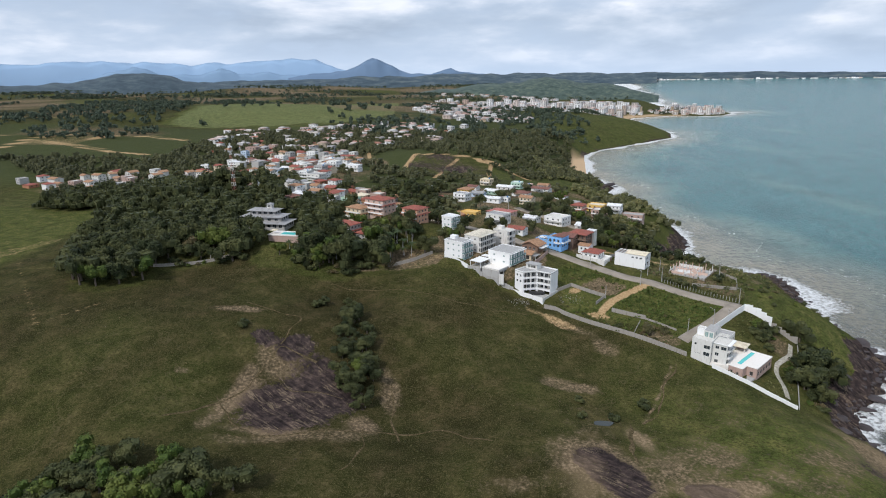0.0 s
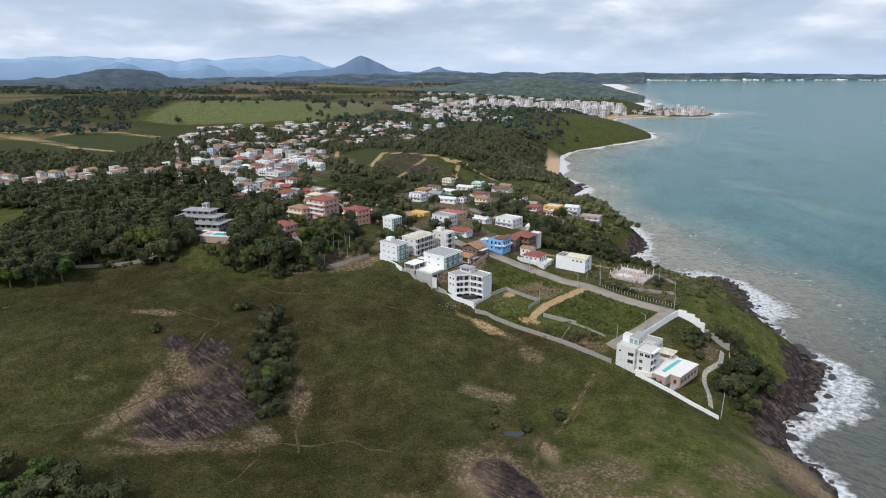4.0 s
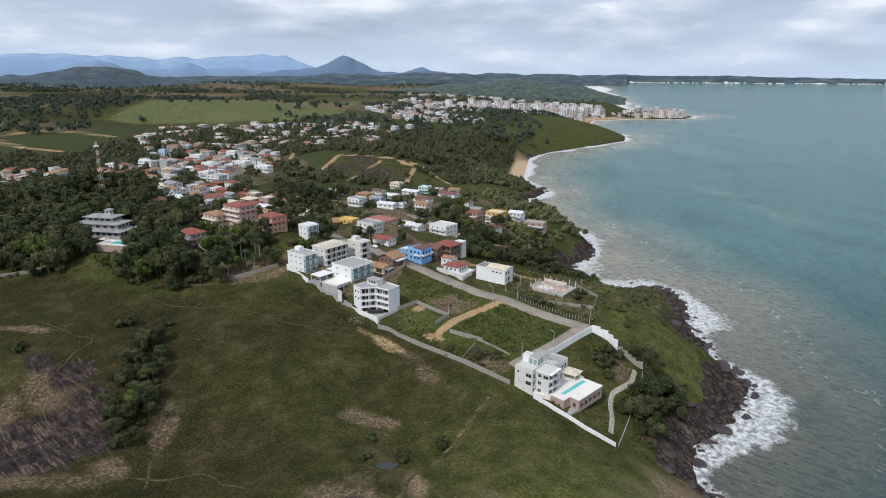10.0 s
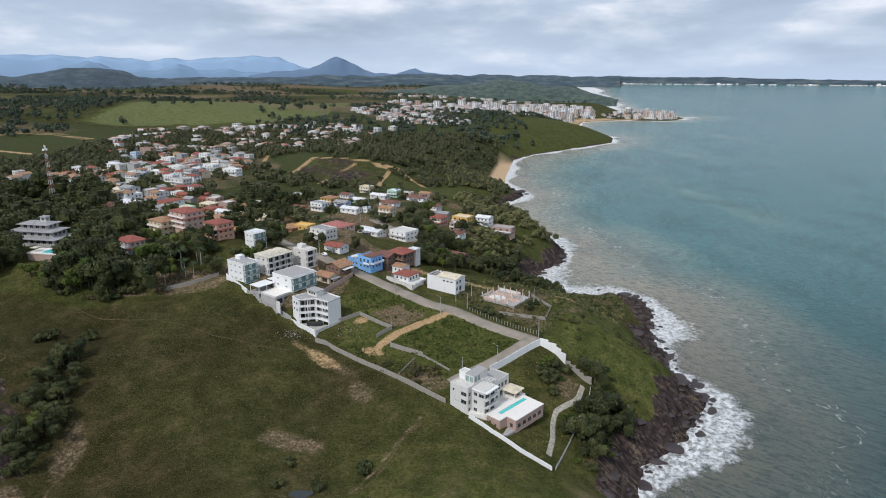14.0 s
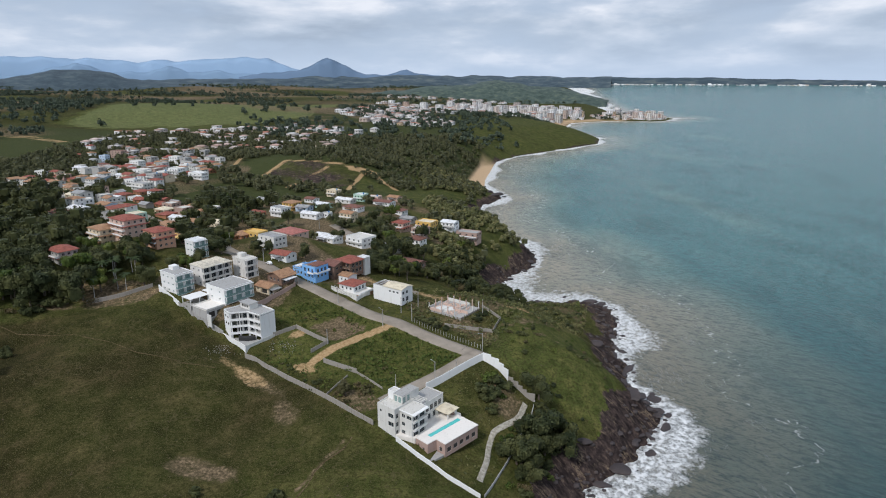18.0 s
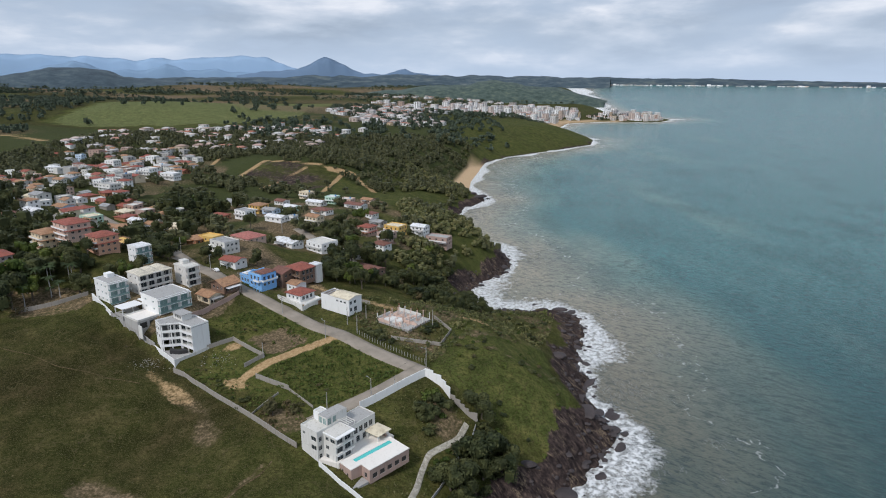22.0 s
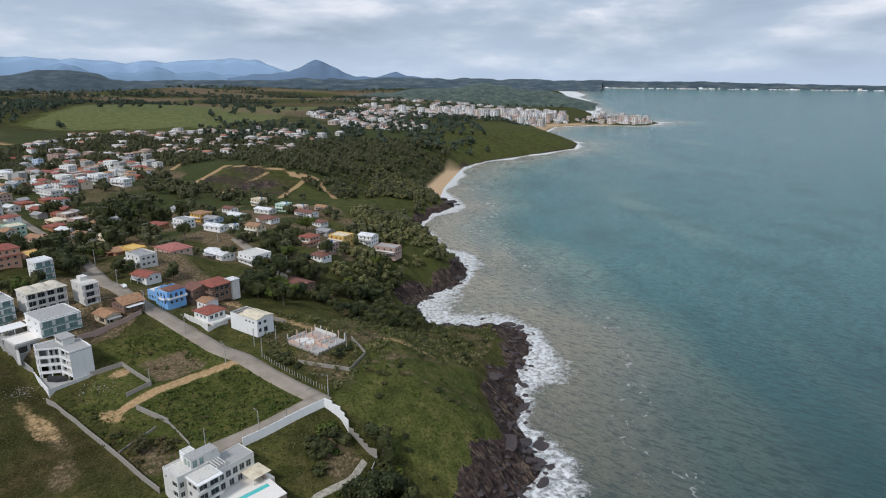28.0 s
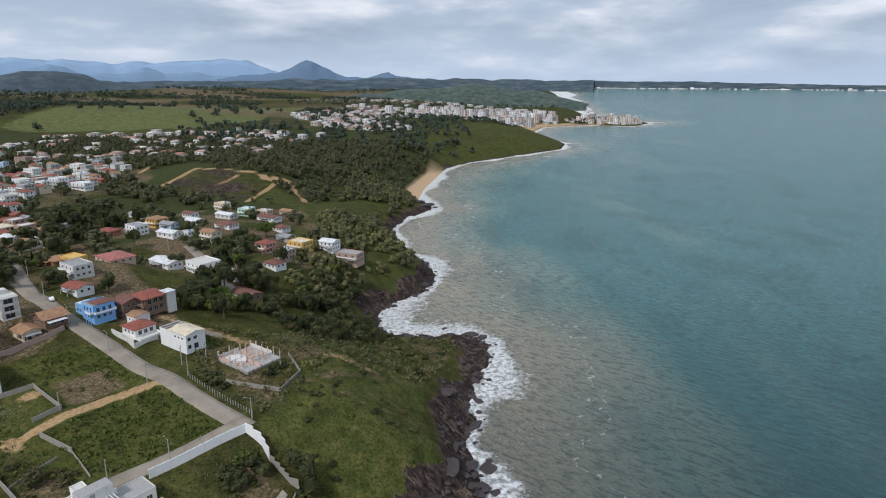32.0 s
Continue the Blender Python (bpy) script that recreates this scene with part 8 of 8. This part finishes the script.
m.color(m.ramp(m.island(), (0.0, (0.84, 0.84, 0.83)), (0.45, (0.78, 0.77, 0.75)), (0.6, (0.50, 0.36, 0.28)), (0.75, (0.72, 0.70, 0.66)), (0.92, (0.40, 0.40, 0.40)), (1.0, (0.62, 0.48, 0.30))))
FAR_WALLS = m.m
m = Mat("far_town_roofs", 0.85)
m.color(m.ramp(m.island(), (0.0, (0.62, 0.61, 0.58)), (0.4, (0.38, 0.15, 0.09)), (0.62, (0.36, 0.33, 0.30)), (0.8, (0.70, 0.70, 0.70)), (1.0, (0.30, 0.18, 0.12))))
FAR_ROOFS = m.m
rng = np.random.default_rng(31)
bv, bf, rv, rf, wv = [], [], [], [], []
for cx, cy, rx, ry, n, tall in ((-180, 1010, 190, 130, 46, 0), (-180, 1200, 240, 90, 60, 0), (110, 1400, 100, 60, 60, 0), (60, 1600, 130, 140, 80, 0), (110, 2150, 190, 420, 120, 0.02), (430, 2250, 230, 300, 330, 0.12), (640, 2330, 110, 150, 110, 0.5), (960, 2330, 190, 60, 130, 0.35), (300, 2900, 300, 300, 60, 0)):
    for _ in range(n):
        a, r = rng.uniform(0, 6.283), math.sqrt(rng.random())
        x, y = cx + math.cos(a) * r * rx, cy + math.sin(a) * r * ry
        if float(shore(np.array([x]), np.array([y]))[0]) < 22:
            continue
        z = ground_z(x, y)
        w, d = rng.uniform(5, 9) * (1.3 if cy > 1800 else 1), rng.uniform(5, 8) * (1.3 if cy > 1800 else 1)
        h = rng.uniform(4, 8) if rng.random() > tall else rng.uniform(13, 30)
        t = rng.uniform(-0.3, 0.3) - 0.5
        c, s = math.cos(t), math.sin(t)
        cor = [(x + c * p * w - s * q * d, y + s * p * w + c * q * d) for p, q in ((-1, -1), (1, -1), (1, 1), (-1, 1))]
        b = len(bv)
        bv += [(p, q, z - 4) for p, q in cor] + [(p, q, z + h) for p, q in cor]
        bf += [(b, b + 1, b + 5, b + 4), (b + 1, b + 2, b + 6, b + 5), (b + 2, b + 3, b + 7, b + 6), (b + 3, b, b + 4, b + 7)]
        b = len(rv)
        up = rng.uniform(0.3, 0.5) if h > 9 or rng.random() < 0.45 else rng.uniform(1.5, 2.4)
        k = 1.06
        rim = [(x + (p - x) * k, y + (q - y) * k) for p, q in cor]
        ins = 0.98 if up < 1 else 0.35
        rv += [(p, q, z + h) for p, q in rim] + [(x + (p - x) * ins, y + (q - y) * ins, z + h + up) for p, q in rim]
        rf += [(b, b + 1, b + 5, b + 4), (b + 1, b + 2, b + 6, b + 5), (b + 2, b + 3, b + 7, b + 6), (b + 3, b, b + 4, b + 7), (b + 4, b + 5, b + 6, b + 7), (b + 3, b + 2, b + 1, b)]
        # window bands as shallow dark boxes on the two sides to the south
        for lv in np.arange(1.2, h - 1.2, 3.0):
            for (p0, q0), (p1, q1) in ((cor[0], cor[1]), (cor[1], cor[2])):
                ex, ey = p1 - p0, q1 - q0
                L = math.hypot(ex, ey)
                nx_, ny_ = ey / L * 0.06, -ex / L * 0.06
                for f0 in (0.15, 0.6):
                    g = [(p0 + ex * f + nx_, q0 + ey * f + ny_, z + lv + dz) for f, dz in ((f0, 0), (f0 + 0.25, 0), (f0 + 0.25, 1.3), (f0, 1.3))]
                    wv += g
town = tagged(raw_mesh("distant_towns", bv, bf, FAR_WALLS), "distant white seaside towns of small houses and towers", "town", kind="stuff")
tagged(raw_mesh("roof", rv, rf, FAR_ROOFS, town), kind="stuff")
tagged(raw_mesh("window", wv, quads(len(wv) // 4), OPENING_SHADE, town), kind="stuff")
# pale buildings along the coast across the bay
bv, bf = [], []
for _ in range(170):
    a = rng.uniform(16.5, 46)
    x, y, _z = bearing(a, 4560, 0)
    z, w, h = 112, rng.uniform(3, 8), rng.uniform(2, 6) if rng.random() < 0.9 else rng.uniform(7, 13)
    b = len(bv)
    bv += [(x - w, y, z), (x + w, y - w * 0.7, z), (x + w, y + 12, z), (x - w, y + 12, z), (x - w, y, z + h), (x + w, y - w * 0.7, z + h), (x + w, y + 12, z + h), (x - w, y + 12, z + h)]
    bf += [(b, b + 1, b + 5, b + 4), (b + 1, b + 2, b + 6, b + 5), (b + 4, b + 5, b + 6, b + 7), (b + 3, b, b + 4, b + 7)]
tagged(raw_mesh("coast_town", bv, bf, FAR_WALLS), "string of pale buildings on the far shore", "town", kind="stuff")

# pale rubble tipped over the wall below the apartment house
rng = np.random.default_rng(77)
rv, rf = [], []
for _ in range(260):
    a = rng.uniform(0, 1)
    x, y = (38, 285) if a < 0.6 else (64, 288), 0
    x, y = x[0] + rng.normal(0, 3.2), x[1] + rng.normal(0, 2.6)
    r, z = rng.uniform(0.06, 0.24), ground_z(x, y)
    b = len(rv)
    q = rng.normal(0, 1, (4, 3)) * r
    rv += [(x + p[0], y + p[1], z + 0.1 + abs(p[2])) for p in q]
    rf += [(b, b + 1, b + 2), (b, b + 1, b + 3), (b + 1, b + 2, b + 3), (b, b + 2, b + 3)]
tagged(raw_mesh("rubble", rv, rf, CONCRETE), "pale building rubble tipped beside the wall", "rubble", kind="stuff")

# ---- rocks along the water ----


def boulder_mesh(seed, sub=2):
    rng = np.random.default_rng(seed)
    bm = bmesh.new()
    bmesh.ops.create_icosphere(bm, subdivisions=sub, radius=1.0)
    off = Vector(rng.uniform(-50, 50, 3))
    for v in bm.verts:
        n = noise.noise(v.co * 1.3 + off) * 0.42 + noise.noise(v.co * 3.1 + off) * 0.16
        v.co = v.co * (1 + n)
        v.co.z = v.co.z * 0.55
    me = bpy.data.meshes.new("boulder")
    bm.to_mesh(me)
    bm.free()
    me.materials.append(ROCK)
    return me


STONES = [boulder_mesh(k) for k in range(7)]
rng = random.Random(3)
BIG = [(236, 430, 5.5), (247, 425, 4.5), (228, 440, 2.5), (216, 350, 3.5), (238, 352, 3.2), (234, 318, 2.5), (222, 300, 4.0), (240, 300, 4.5), (247, 305, 2.2), (230, 276, 4.0), (242, 286, 3.2), (213, 258, 3.2),
       (196, 248, 3.8), (186, 240, 3.0), (176, 226, 2.6), (176, 206, 2.4), (212, 518, 4), (204, 500, 3), (190, 480, 3), (224, 806, 7), (238, 812, 5), (215, 830, 5), (196, 600, 4), (188, 640, 4), (214, 570, 4)]
BR = np.random.default_rng(14)
while len(BIG) < 90:
    bx, by = BR.uniform(150, 250), BR.uniform(170, 445)
    off = float(shore(np.array([bx]), np.array([by]))[0])
    if -2 < off < 13:
        BIG.append((bx, by, BR.uniform(1.0, 2.2) * (2.2 if BR.random() < 0.22 else 1.0) * (1.0 if off < 8 else 0.7)))
for x, y, r in BIG:
    off = float(shore(np.array([x]), np.array([y]))[0])
    x, r = x + min(0.0, off + 4) * 0.8, r * (0.7 if off < -4 else 1.0)
    o = new("boulder", rng.choice(STONES))
    z = max(ground_z(x, y), -0.4)
    o.matrix_basis = pose(x, y, z + r * 0.12, rng.uniform(-12, 12), rng.uniform(-12, 12), rng.uniform(0, 360)) @ Matrix.Diagonal((r * rng.uniform(1.0, 1.5), r * rng.uniform(0.55, 1.0), r * rng.uniform(0.4, 0.9), 1))
    tagged(o, "big dark wave-washed boulder in the surf", "rock", "boulders along the shore")
sv, sf = [], []
small = [boulder_mesh(20 + k, 1) for k in range(5)]
cos = [(np.array([v.co[:] for v in s.vertices]), np.array([p.vertices[:] for p in s.polygons])) for s in small]
NR = np.random.default_rng(9)
count = 0
SXY = NR.uniform(140, 255, 9000), NR.uniform(165, 640, 9000)
SD = shore(*SXY)
for _ in range(9000):
    if count >= 420:
        break
    x, y, d = SXY[0][_], SXY[1][_], SD[_]
    if -6 < d < 9 and NR.random() < (0.9 if abs(d) < 3 else 0.3):
        v, f = cos[int(NR.integers(0, 5))]
        r, a = NR.uniform(0.4, 1.3) * (1.5 if NR.random() < 0.15 else 1), NR.uniform(0, 6.283)
        c, s = math.cos(a) * r, math.sin(a) * r
        b = len(sv) and sum(len(q) for q in sv)
        sv.append(np.stack([v[:, 0] * c - v[:, 1] * s + x, v[:, 0] * s + v[:, 1] * c + y, v[:, 2] * r + max(ground_z(x, y), -0.3)], -1))
        sf.append(f + b)
        count += 1
tagged(raw_mesh("shore_stones", np.concatenate(sv), np.concatenate(sf), ROCK), "heaps of dark stones along the waterline", "rocks", kind="stuff")
